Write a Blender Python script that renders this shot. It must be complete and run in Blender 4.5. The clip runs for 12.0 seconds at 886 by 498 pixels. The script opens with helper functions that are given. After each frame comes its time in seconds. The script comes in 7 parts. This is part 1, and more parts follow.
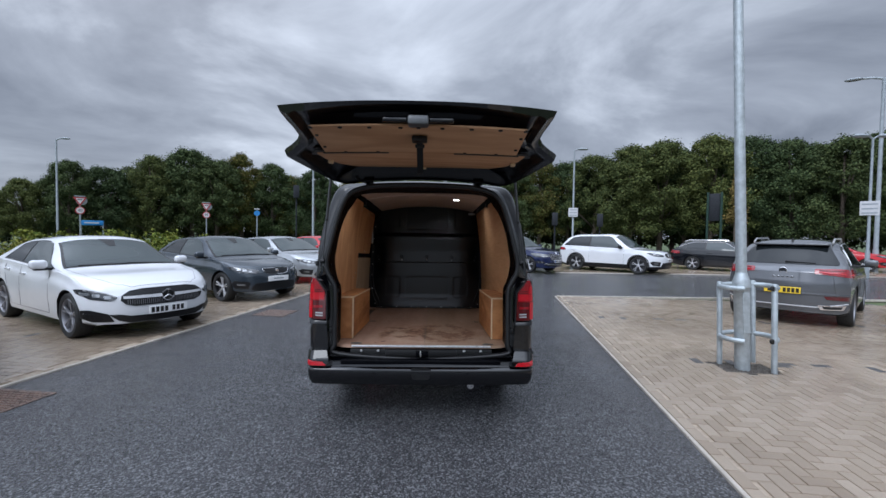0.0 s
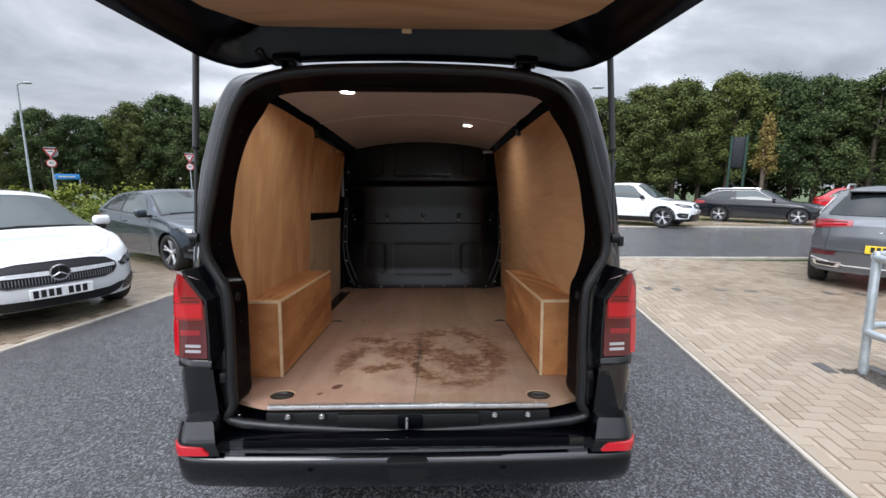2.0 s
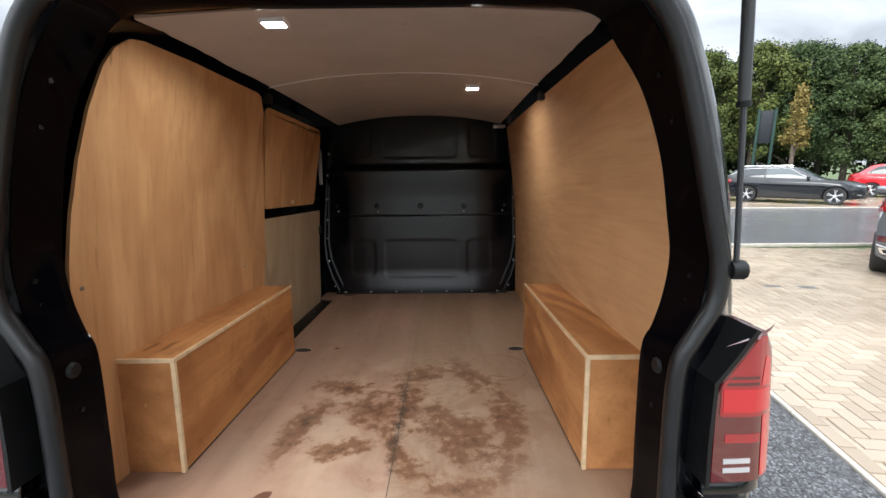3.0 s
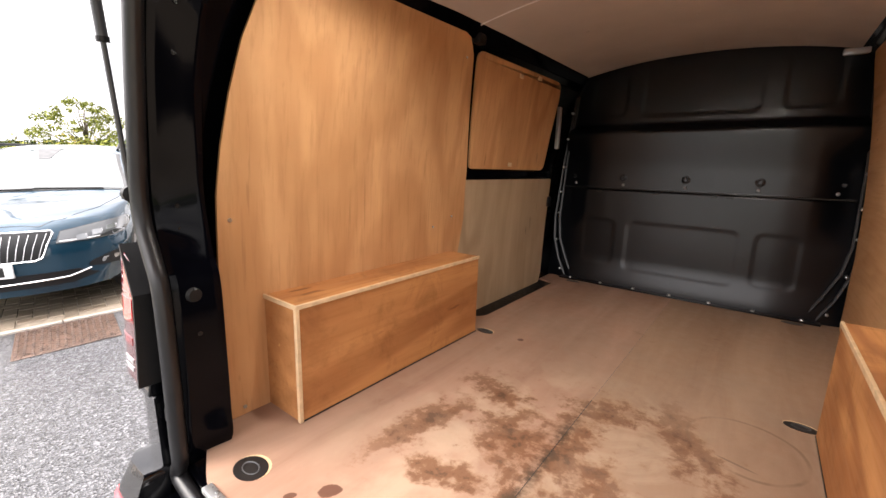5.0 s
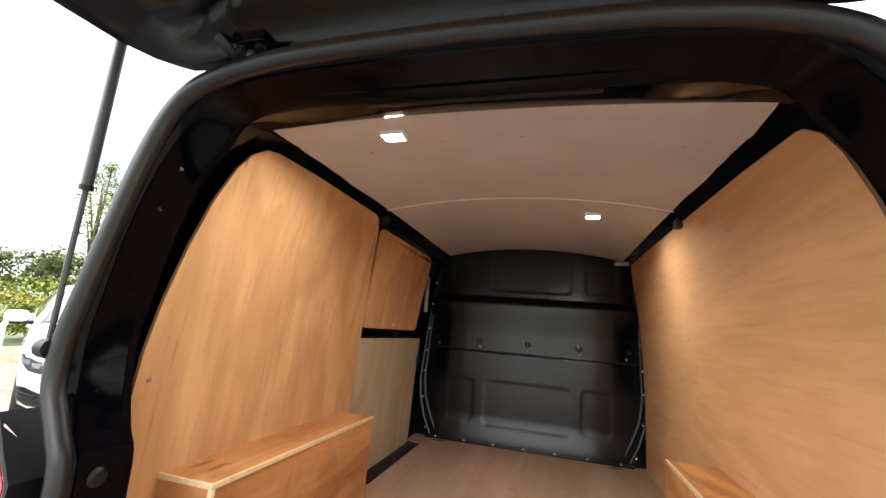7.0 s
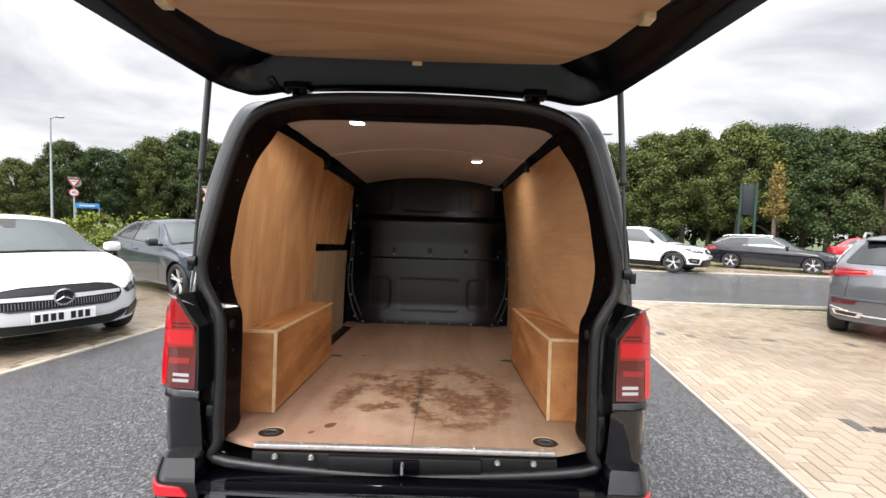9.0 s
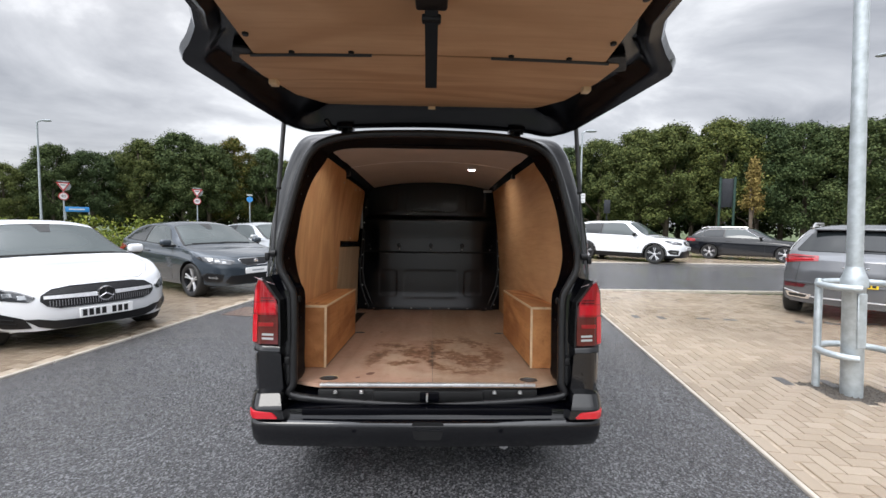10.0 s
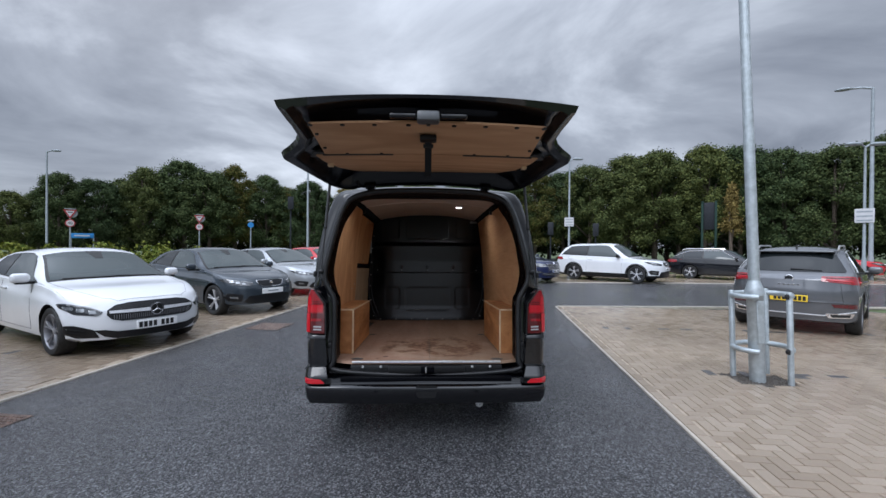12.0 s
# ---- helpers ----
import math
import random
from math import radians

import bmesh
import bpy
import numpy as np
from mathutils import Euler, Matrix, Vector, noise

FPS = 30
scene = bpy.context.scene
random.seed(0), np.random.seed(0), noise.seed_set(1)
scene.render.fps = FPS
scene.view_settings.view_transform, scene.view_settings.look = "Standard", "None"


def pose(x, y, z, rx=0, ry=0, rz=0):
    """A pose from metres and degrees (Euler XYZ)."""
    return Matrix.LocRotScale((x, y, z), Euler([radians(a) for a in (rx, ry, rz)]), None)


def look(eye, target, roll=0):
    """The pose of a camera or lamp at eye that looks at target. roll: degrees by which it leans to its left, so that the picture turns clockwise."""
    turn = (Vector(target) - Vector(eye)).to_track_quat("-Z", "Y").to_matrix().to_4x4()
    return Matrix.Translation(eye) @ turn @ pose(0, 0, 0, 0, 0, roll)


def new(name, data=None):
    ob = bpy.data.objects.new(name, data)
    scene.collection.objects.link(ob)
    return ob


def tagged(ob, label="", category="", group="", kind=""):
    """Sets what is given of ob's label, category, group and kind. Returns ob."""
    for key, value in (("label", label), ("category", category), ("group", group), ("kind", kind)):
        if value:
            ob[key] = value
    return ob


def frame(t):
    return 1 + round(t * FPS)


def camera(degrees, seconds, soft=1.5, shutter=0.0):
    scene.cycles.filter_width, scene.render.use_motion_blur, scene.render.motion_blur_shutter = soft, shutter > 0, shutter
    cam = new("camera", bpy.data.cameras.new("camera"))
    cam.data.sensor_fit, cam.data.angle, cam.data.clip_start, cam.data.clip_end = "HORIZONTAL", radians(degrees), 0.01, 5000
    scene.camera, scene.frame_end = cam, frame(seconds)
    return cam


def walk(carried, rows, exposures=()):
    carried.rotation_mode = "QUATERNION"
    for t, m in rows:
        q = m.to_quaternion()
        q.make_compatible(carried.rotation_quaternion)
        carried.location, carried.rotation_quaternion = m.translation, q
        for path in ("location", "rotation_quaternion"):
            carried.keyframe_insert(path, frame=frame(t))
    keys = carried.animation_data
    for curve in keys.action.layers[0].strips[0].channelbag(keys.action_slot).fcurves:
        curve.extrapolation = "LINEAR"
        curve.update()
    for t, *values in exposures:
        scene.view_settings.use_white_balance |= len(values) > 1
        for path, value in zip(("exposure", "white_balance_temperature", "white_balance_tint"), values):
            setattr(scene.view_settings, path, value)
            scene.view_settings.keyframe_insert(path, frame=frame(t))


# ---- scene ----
from mathutils.bvhtree import BVHTree

cam = camera(94.3, 12.0)
PATH = [
    (0, (0.16, 0.073, 1.543), (0.184, 2.072, 1.478), 0.8),
    (0.5, (0.137, 0.487, 1.548), (0.161, 2.484, 1.447), 0.8),
    (1, (0.156, 0.935, 1.561), (0.182, 2.929, 1.405), 0.8),
    (1.5, (0.176, 1.408, 1.56), (0.2, 3.395, 1.334), 0.6),
    (2, (0.152, 1.904, 1.518), (0.176, 3.882, 1.219), 0.2),
    (2.5, (0.201, 2.321, 1.521), (0.209, 4.29, 1.172), -0.2),
    (2.7, (0.218, 2.464, 1.543), (0.218, 4.429, 1.169), -0.3),
    (4.3, (0.431, 3.246, 1.506), (-0.213, 5.099, 1.117), -0.7),
    (4.5, (0.469, 3.257, 1.498), (-0.355, 5.034, 1.092), -0.4),
    (5, (0.438, 3.218, 1.42), (-0.78, 4.731, 0.948), -0.3),
    (5.5, (0.39, 3.163, 1.38), (-0.992, 4.509, 0.854), 0.4),
    (6, (0.297, 3.089, 1.386), (-0.978, 4.572, 0.968), 1.9),
    (6.5, (0.217, 3.005, 1.429), (-0.692, 4.786, 1.403), 3.6),
    (7, (0.224, 2.903, 1.456), (-0.33, 4.803, 1.74), 4.0),
    (7.5, (0.286, 2.729, 1.47), (-0.051, 4.683, 1.725), 3.7),
    (7.7, (0.277, 2.659, 1.461), (0.005, 4.627, 1.686), 3.6),
    (9.3, (0.153, 1.774, 1.483), (0.158, 3.77, 1.347), 1.3),
    (9.5, (0.141, 1.653, 1.464), (0.157, 3.649, 1.331), 1.0),
    (10, (0.067, 1.323, 1.487), (0.097, 3.319, 1.363), 0.8),
    (10.5, (0.088, 1.003, 1.5), (0.109, 3.002, 1.432), 0.7),
    (11, (0.139, 0.719, 1.529), (0.165, 2.718, 1.499), 0.6),
    (11.5, (0.119, 0.482, 1.534), (0.155, 2.482, 1.52), 0.5),
    (12, (0.073, 0.267, 1.519), (0.122, 2.266, 1.507), 0.4),
]
EXPOSURES = [(0, 0.55, 5650, 10), (1.0, 0.65, 5700, 10), (1.5, 0.92, 5600, 11), (2.0, 1.25, 6100, 10), (2.5, 1.45, 6500, 10), (4.4, 3.05, 4700, -12), (4.7, 2.85, 5400, -4), (5.0, 2.62, 7000, 15), (5.5, 2.14, 8200, 18), (6.0, 2.2, 8300, 19), (6.5, 2.36, 7900, 15), (7.0, 2.78, 6700, 8), (7.5, 2.78, 7200, 9), (9.5, 1.48, 6500, 10), (10.0, 1.32, 6400, 10), (10.5, 1.28, 6300, 10), (11.0, 1.12, 6000, 10), (11.5, 0.8, 5700, 10), (12, 0.6, 5750, 10)]
walk(cam, [(t, look(eye, target, roll)) for t, eye, target, roll in PATH], EXPOSURES)

# ---- world, sun ----
world = bpy.data.worlds.new("overcast_sky")
scene.world = world
world.use_nodes = True
wt = world.node_tree
wt.nodes.clear()


def wn(kind, **props):
    n = wt.nodes.new(kind)
    for k, v in props.items():
        n.inputs[k.replace("_", " ")].default_value = v
    return n


w_out = wt.nodes.new("ShaderNodeOutputWorld")
w_mix = wt.nodes.new("ShaderNodeMixShader")
w_sky = wt.nodes.new("ShaderNodeTexSky")
w_sky.sky_type = 'NISHITA'
w_sky.sun_disc = False
w_sky.sun_elevation, w_sky.sun_rotation = radians(38), radians(-35)
w_bg1 = wn("ShaderNodeBackground", Strength=0.06)
w_bg2 = wn("ShaderNodeBackground", Strength=1.0)
w_geo = wt.nodes.new("ShaderNodeTexCoord")
w_sep = wt.nodes.new("ShaderNodeSeparateXYZ")
w_add = wt.nodes.new("ShaderNodeMath")
w_add.operation = 'ADD'
w_add.inputs[1].default_value = 0.28
w_abs = wt.nodes.new("ShaderNodeMath")
w_abs.operation = 'ABSOLUTE'
w_div = wt.nodes.new("ShaderNodeVectorMath")
w_div.operation = 'DIVIDE'
w_comb = wt.nodes.new("ShaderNodeCombineXYZ")
w_n1 = wn("ShaderNodeTexNoise", Scale=1.25, Detail=9.0, Roughness=0.55, Distortion=0.5)
w_ramp = wt.nodes.new("ShaderNodeValToRGB")
w_ramp.color_ramp.elements[0].position = 0.32
w_ramp.color_ramp.elements[0].color = (0.142, 0.149, 0.166, 1)
w_ramp.color_ramp.elements[1].position = 0.72
w_ramp.color_ramp.elements[1].color = (0.55, 0.553, 0.560, 1)
w_e = w_ramp.color_ramp.elements.new(0.53)
w_e.color = (0.285, 0.291, 0.306, 1)
wt.links.new(w_geo.outputs["Generated"], w_sep.inputs[0])
wt.links.new(w_sep.outputs["Z"], w_abs.inputs[0])
wt.links.new(w_abs.outputs[0], w_add.inputs[0])
for i in range(3):
    wt.links.new(w_add.outputs[0], w_comb.inputs[i])
wt.links.new(w_geo.outputs["Generated"], w_div.inputs[0])
wt.links.new(w_comb.outputs[0], w_div.inputs[1])
wt.links.new(w_div.outputs[0], w_n1.inputs["Vector"])
wt.links.new(w_n1.outputs["Fac"], w_ramp.inputs[0])
# an overcast sky is brightest overhead
w_lift = wt.nodes.new("ShaderNodeMapRange")
w_lift.interpolation_type = 'SMOOTHSTEP'
w_lift.inputs["From Min"].default_value, w_lift.inputs["From Max"].default_value = 0.42, 0.95
w_lift.inputs["To Min"].default_value, w_lift.inputs["To Max"].default_value = 1.0, 2.8
wt.links.new(w_sep.outputs["Z"], w_lift.inputs["Value"])
w_mul = wt.nodes.new("ShaderNodeVectorMath")
w_mul.operation = 'SCALE'
# and towards the veiled sun
w_dot = wt.nodes.new("ShaderNodeVectorMath")
w_dot.operation = 'DOT_PRODUCT'
w_dot.inputs[1].default_value = Vector((-10, -14, 16)).normalized()
wt.links.new(w_geo.outputs["Generated"], w_dot.inputs[0])
w_veil = wt.nodes.new("ShaderNodeMapRange")
w_veil.interpolation_type = 'SMOOTHSTEP'
w_veil.inputs["From Min"].default_value, w_veil.inputs["From Max"].default_value = 0.25, 1.0
w_veil.inputs["To Min"].default_value, w_veil.inputs["To Max"].default_value = 1.0, 3.4
wt.links.new(w_dot.outputs["Value"], w_veil.inputs["Value"])
w_gain = wt.nodes.new("ShaderNodeMath")
w_gain.operation = 'MULTIPLY'
wt.links.new(w_lift.outputs[0], w_gain.inputs[0])
wt.links.new(w_veil.outputs[0], w_gain.inputs[1])
wt.links.new(w_ramp.outputs[0], w_mul.inputs[0])
wt.links.new(w_gain.outputs[0], w_mul.inputs["Scale"])
wt.links.new(w_mul.outputs[0], w_bg2.inputs["Color"])
wt.links.new(w_sky.outputs[0], w_bg1.inputs["Color"])
w_mix.inputs[0].default_value = 0.94
wt.links.new(w_bg1.outputs[0], w_mix.inputs[1])
wt.links.new(w_bg2.outputs[0], w_mix.inputs[2])
wt.links.new(w_mix.outputs[0], w_out.inputs[0])

sun = new("sun", bpy.data.lights.new("sun", "SUN"))
sun.data.energy, sun.data.angle, sun.data.color = 0.7, radians(25), (1.0, 0.96, 0.9)
sun.matrix_world = look((-10, -14, 16), (0, 0, 0))


# ---- materials ----
def rgb(c):
    return (c[0], c[1], c[2], 1.0)


class Mat:
    """A node material with a Principled shader and short ways to feed it."""

    def __init__(self, name, colour=(0.5, 0.5, 0.5), rough=0.5, metal=0.0, coat=0.0, spec=0.5):
        self.m = bpy.data.materials.new(name)
        self.m.use_nodes = True
        self.t = self.m.node_tree
        self.b = self.t.nodes["Principled BSDF"]
        self.b.inputs["Base Color"].default_value = rgb(colour)
        self.b.inputs["Roughness"].default_value = rough
        self.b.inputs["Metallic"].default_value = metal
        self.b.inputs["Coat Weight"].default_value = coat
        self.b.inputs["Coat Roughness"].default_value = 0.03
        self.b.inputs["Specular IOR Level"].default_value = spec

    def node(self, kind, **props):
        n = self.t.nodes.new(kind)
        for k, v in props.items():
            n.inputs[k.replace("_", " ")].default_value = v
        return n

    def link(self, a, b):
        self.t.links.new(a, b)

    def coords(self, scale=(1, 1, 1), rot=(0, 0, 0), space="Object"):
        tc = self.node("ShaderNodeTexCoord")
        mp = self.node("ShaderNodeMapping", Scale=scale, Rotation=rot)
        self.link(tc.outputs[space], mp.inputs[0])
        return mp.outputs[0]

    def noise(self, vec, scale, detail=4.0, rough=0.55, distort=0.0):
        n = self.node("ShaderNodeTexNoise", Scale=scale, Detail=detail, Roughness=rough, Distortion=distort)
        self.link(vec, n.inputs["Vector"])
        return n.outputs["Fac"]

    def ramp(self, fac, stops):
        r = self.node("ShaderNodeValToRGB")
        els = r.color_ramp.elements
        while len(els) < len(stops):
            els.new(0.5)
        for e, (p, c) in zip(els, stops):
            e.position, e.color = p, rgb(c) if not isinstance(c, (int, float)) else (c, c, c, 1)
        self.link(fac, r.inputs[0])
        return r.outputs[0]

    def mix(self, fac, a, b, mode='MIX'):
        n = self.node("ShaderNodeMix")
        n.data_type, n.blend_type = 'RGBA', mode
        for sock, v in ((n.inputs[0], fac), (n.inputs[6], a), (n.inputs[7], b)):
            if isinstance(v, (int, float)):
                sock.default_value = v
            elif isinstance(v, tuple):
                sock.default_value = rgb(v)
            else:
                self.link(v, sock)
        return n.outputs[2]

    def maths(self, op, a, b=0.0):
        n = self.node("ShaderNodeMath")
        n.operation = op
        for sock, v in ((n.inputs[0], a), (n.inputs[1], b)):
            if isinstance(v, (int, float)):
                sock.default_value = v
            else:
                self.link(v, sock)
        return n.outputs[0]

    def set(self, name, sock):
        self.link(sock, self.b.inputs[name])
        return self

    def bump(self, height, strength=0.3, dist=0.01):
        n = self.node("ShaderNodeBump", Strength=strength, Distance=dist)
        self.link(height, n.inputs["Height"])
        self.link(n.outputs[0], self.b.inputs["Normal"])
        return self


def plain(name, colour, rough=0.5, metal=0.0, coat=0.0, vary=0.12, scale=6.0, bump=0.0, spec=0.5):
    """A surface of one colour with slight blotches, uneven gloss and optional relief."""
    m = Mat(name, colour, rough, metal, coat, spec)
    v = m.coords()
    n = m.noise(v, scale, 5)
    dark = tuple(c * (1 - vary) for c in colour)
    lite = tuple(min(1, c * (1 + vary)) for c in colour)
    m.set("Base Color", m.ramp(n, [(0.3, dark), (0.7, lite)]))
    m.set("Roughness", m.ramp(m.noise(v, scale * 2.7, 4), [(0.3, max(0.0, rough * 0.8)), (0.7, min(1, rough * 1.2))]))
    if bump:
        m.bump(m.noise(v, scale * 12, 3), bump, 0.004)
    return m.m


def car_paint(name, colour, metal=0.0, coat=1.0):
    m = Mat(name, colour, 0.25, metal, coat, 0.12)
    v = m.coords()
    m.set("Base Color", m.ramp(m.noise(v, 2.0, 3), [(0.3, tuple(c * 0.93 for c in colour)), (0.7, colour)]))
    drops = m.node("ShaderNodeTexVoronoi", Scale=95.0)
    m.link(v, drops.inputs["Vector"])
    m.set("Coat Roughness", m.ramp(m.noise(v, 5.0, 4), [(0.35, 0.015), (0.75, 0.06)]))
    n = m.node("ShaderNodeBump", Strength=0.025, Distance=0.002)
    m.link(drops.outputs["Distance"], n.inputs["Height"])
    m.link(n.outputs[0], m.b.inputs["Coat Normal"])
    return m.m


def asphalt_mat():
    m = Mat("wet_asphalt", (0.04, 0.041, 0.044), 0.5)
    v = m.coords()
    big = m.noise(v, 0.45, 5, 0.6, 0.6)
    mid = m.noise(v, 3.0, 5, 0.65)
    stone = m.node("ShaderNodeTexVoronoi", Scale=100.0)
    m.link(v, stone.inputs["Vector"])
    grain = m.ramp(stone.outputs["Color"], [(0.10, (0.014, 0.014, 0.016)), (0.55, (0.086, 0.087, 0.092)), (0.95, (0.28, 0.28, 0.29))])
    wet = m.ramp(m.maths('ADD', m.maths('MULTIPLY', big, 0.65), m.maths('MULTIPLY', mid, 0.35)), [(0.46, 0.0), (0.66, 1.0)])
    m.set("Base Color", m.mix(wet, m.mix(0.42, grain, (0.014, 0.014, 0.016)), m.mix(0.22, grain, (0.040, 0.040, 0.043))))
    m.set("Roughness", m.ramp(wet, [(0.0, 0.09), (1.0, 0.24)]))
    m.bump(m.maths('ADD', stone.outputs["Distance"], m.maths('MULTIPLY', m.noise(v, 160, 2), 0.5)), 0.95, 0.0065)
    return m.m


def paving_mat(name, per_object):
    m = Mat(name, (0.4, 0.33, 0.25), 0.45)
    v = m.coords()
    if per_object:
        rnd = m.node("ShaderNodeObjectInfo").outputs["Random"]
    else:
        rnd = m.node("ShaderNodeNewGeometry").outputs["Random Per Island"]
    c = m.ramp(rnd, [(0.0, (0.312, 0.248, 0.185)), (0.35, (0.350, 0.282, 0.212)), (0.7, (0.376, 0.308, 0.236)), (1.0, (0.412, 0.342, 0.267))])
    stain = m.ramp(m.noise(v, 0.5, 6, 0.6, 0.4), [(0.35, (0.72, 0.70, 0.68)), (0.65, (0.98, 0.97, 0.95))])
    c = m.mix(1.0, c, stain, 'MULTIPLY')
    c = m.mix(m.ramp(m.noise(v, 90, 4), [(0.45, 0.0), (0.8, 0.4)]), c, (0.24, 0.20, 0.155))
    m.set("Base Color", c)
    m.set("Roughness", m.ramp(m.noise(v, 0.7, 5, 0.6), [(0.35, 0.08), (0.65, 0.27)]))
    m.bump(m.noise(v, 160, 3), 0.28, 0.003)
    return m.m


def ply_mat(name, dark, lite, rot, streak=0.5, knots=True, figure=1.0, worn=0.0):
    """Rotary-cut plywood: long wavy grain, soft flecks, a few dark dashes."""
    m = Mat(name, lite, 0.62, 0, 0.0, 0.2)
    v = m.coords((1, 1, 1), rot)
    mid = tuple((a + b) / 2 for a, b in zip(dark, lite))
    st = m.node("ShaderNodeMapping", Scale=(1.5, 1.5, 0.30))
    m.link(v, st.inputs[0])
    # broad veneer figure: nested arches where the knife crossed the growth rings
    field = m.noise(st.outputs[0], 1.0, 3, 0.5, 0.7)
    arch = m.maths('ADD', m.maths('MULTIPLY', m.maths('SINE', m.maths('MULTIPLY', field, 54.0)), 0.5), 0.5)
    calm = m.ramp(m.noise(v, 1.3, 3), [(0.38, 0.22 * figure), (0.60, 0.85 * figure)])
    band = m.noise(st.outputs[0], 2.4, 4, 0.55, 0.3)
    c = m.ramp(band, [(0.32, mid), (0.50, lite), (0.68, mid)])
    c = m.mix(m.maths('MULTIPLY', m.ramp(arch, [(0.25, 0.0), (0.95, 1.0)]), calm), c, dark)
    fs = m.node("ShaderNodeMapping", Scale=(60.0, 60.0, 4.0))
    m.link(v, fs.inputs[0])
    fine = m.noise(fs.outputs[0], 1.0, 4, 0.6)
    c = m.mix(m.ramp(fine, [(0.5, 0.0), (0.85, streak)]), c, tuple(a * 0.78 for a in dark))
    if knots:
        kn = m.node("ShaderNodeMapping", Scale=(19.0, 19.0, 4.5))
        m.link(v, kn.inputs[0])
        dash = m.noise(kn.outputs[0], 1.0, 2, 0.5)
        c = m.mix(m.ramp(dash, [(0.72, 0.0), (0.78, 0.7)]), c, tuple(a * 0.45 for a in dark))
        hl = m.node("ShaderNodeMapping", Scale=(42.0, 42.0, 1.1))
        m.link(v, hl.inputs[0])
        hair = m.noise(hl.outputs[0], 1.0, 3, 0.5, 0.2)
        c = m.mix(m.ramp(hair, [(0.69, 0.0), (0.76, 0.40)]), c, tuple(a * 0.6 for a in dark))
    c = m.mix(m.ramp(m.noise(v, 2.3, 6, 0.65), [(0.45, 0.0), (0.75, 0.30)]), c, tuple(x * 0.72 for x in mid))
    if worn:
        c = m.mix(m.ramp(m.noise(v, 6.0, 8, 0.7, 0.5), [(0.50, 0.0), (0.66, worn)]), c, tuple(x * 0.5 for x in dark))
        c = m.mix(m.ramp(m.noise(v, 14.0, 5, 0.6), [(0.70, 0.0), (0.76, 0.5)]), c, tuple(min(0.7, x * 1.5) for x in lite))
    m.set("Base Color", c)
    m.set("Roughness", m.ramp(fine, [(0.3, 0.56), (0.7, 0.72)]))
    m.bump(fine, 0.12, 0.002)
    return m.m


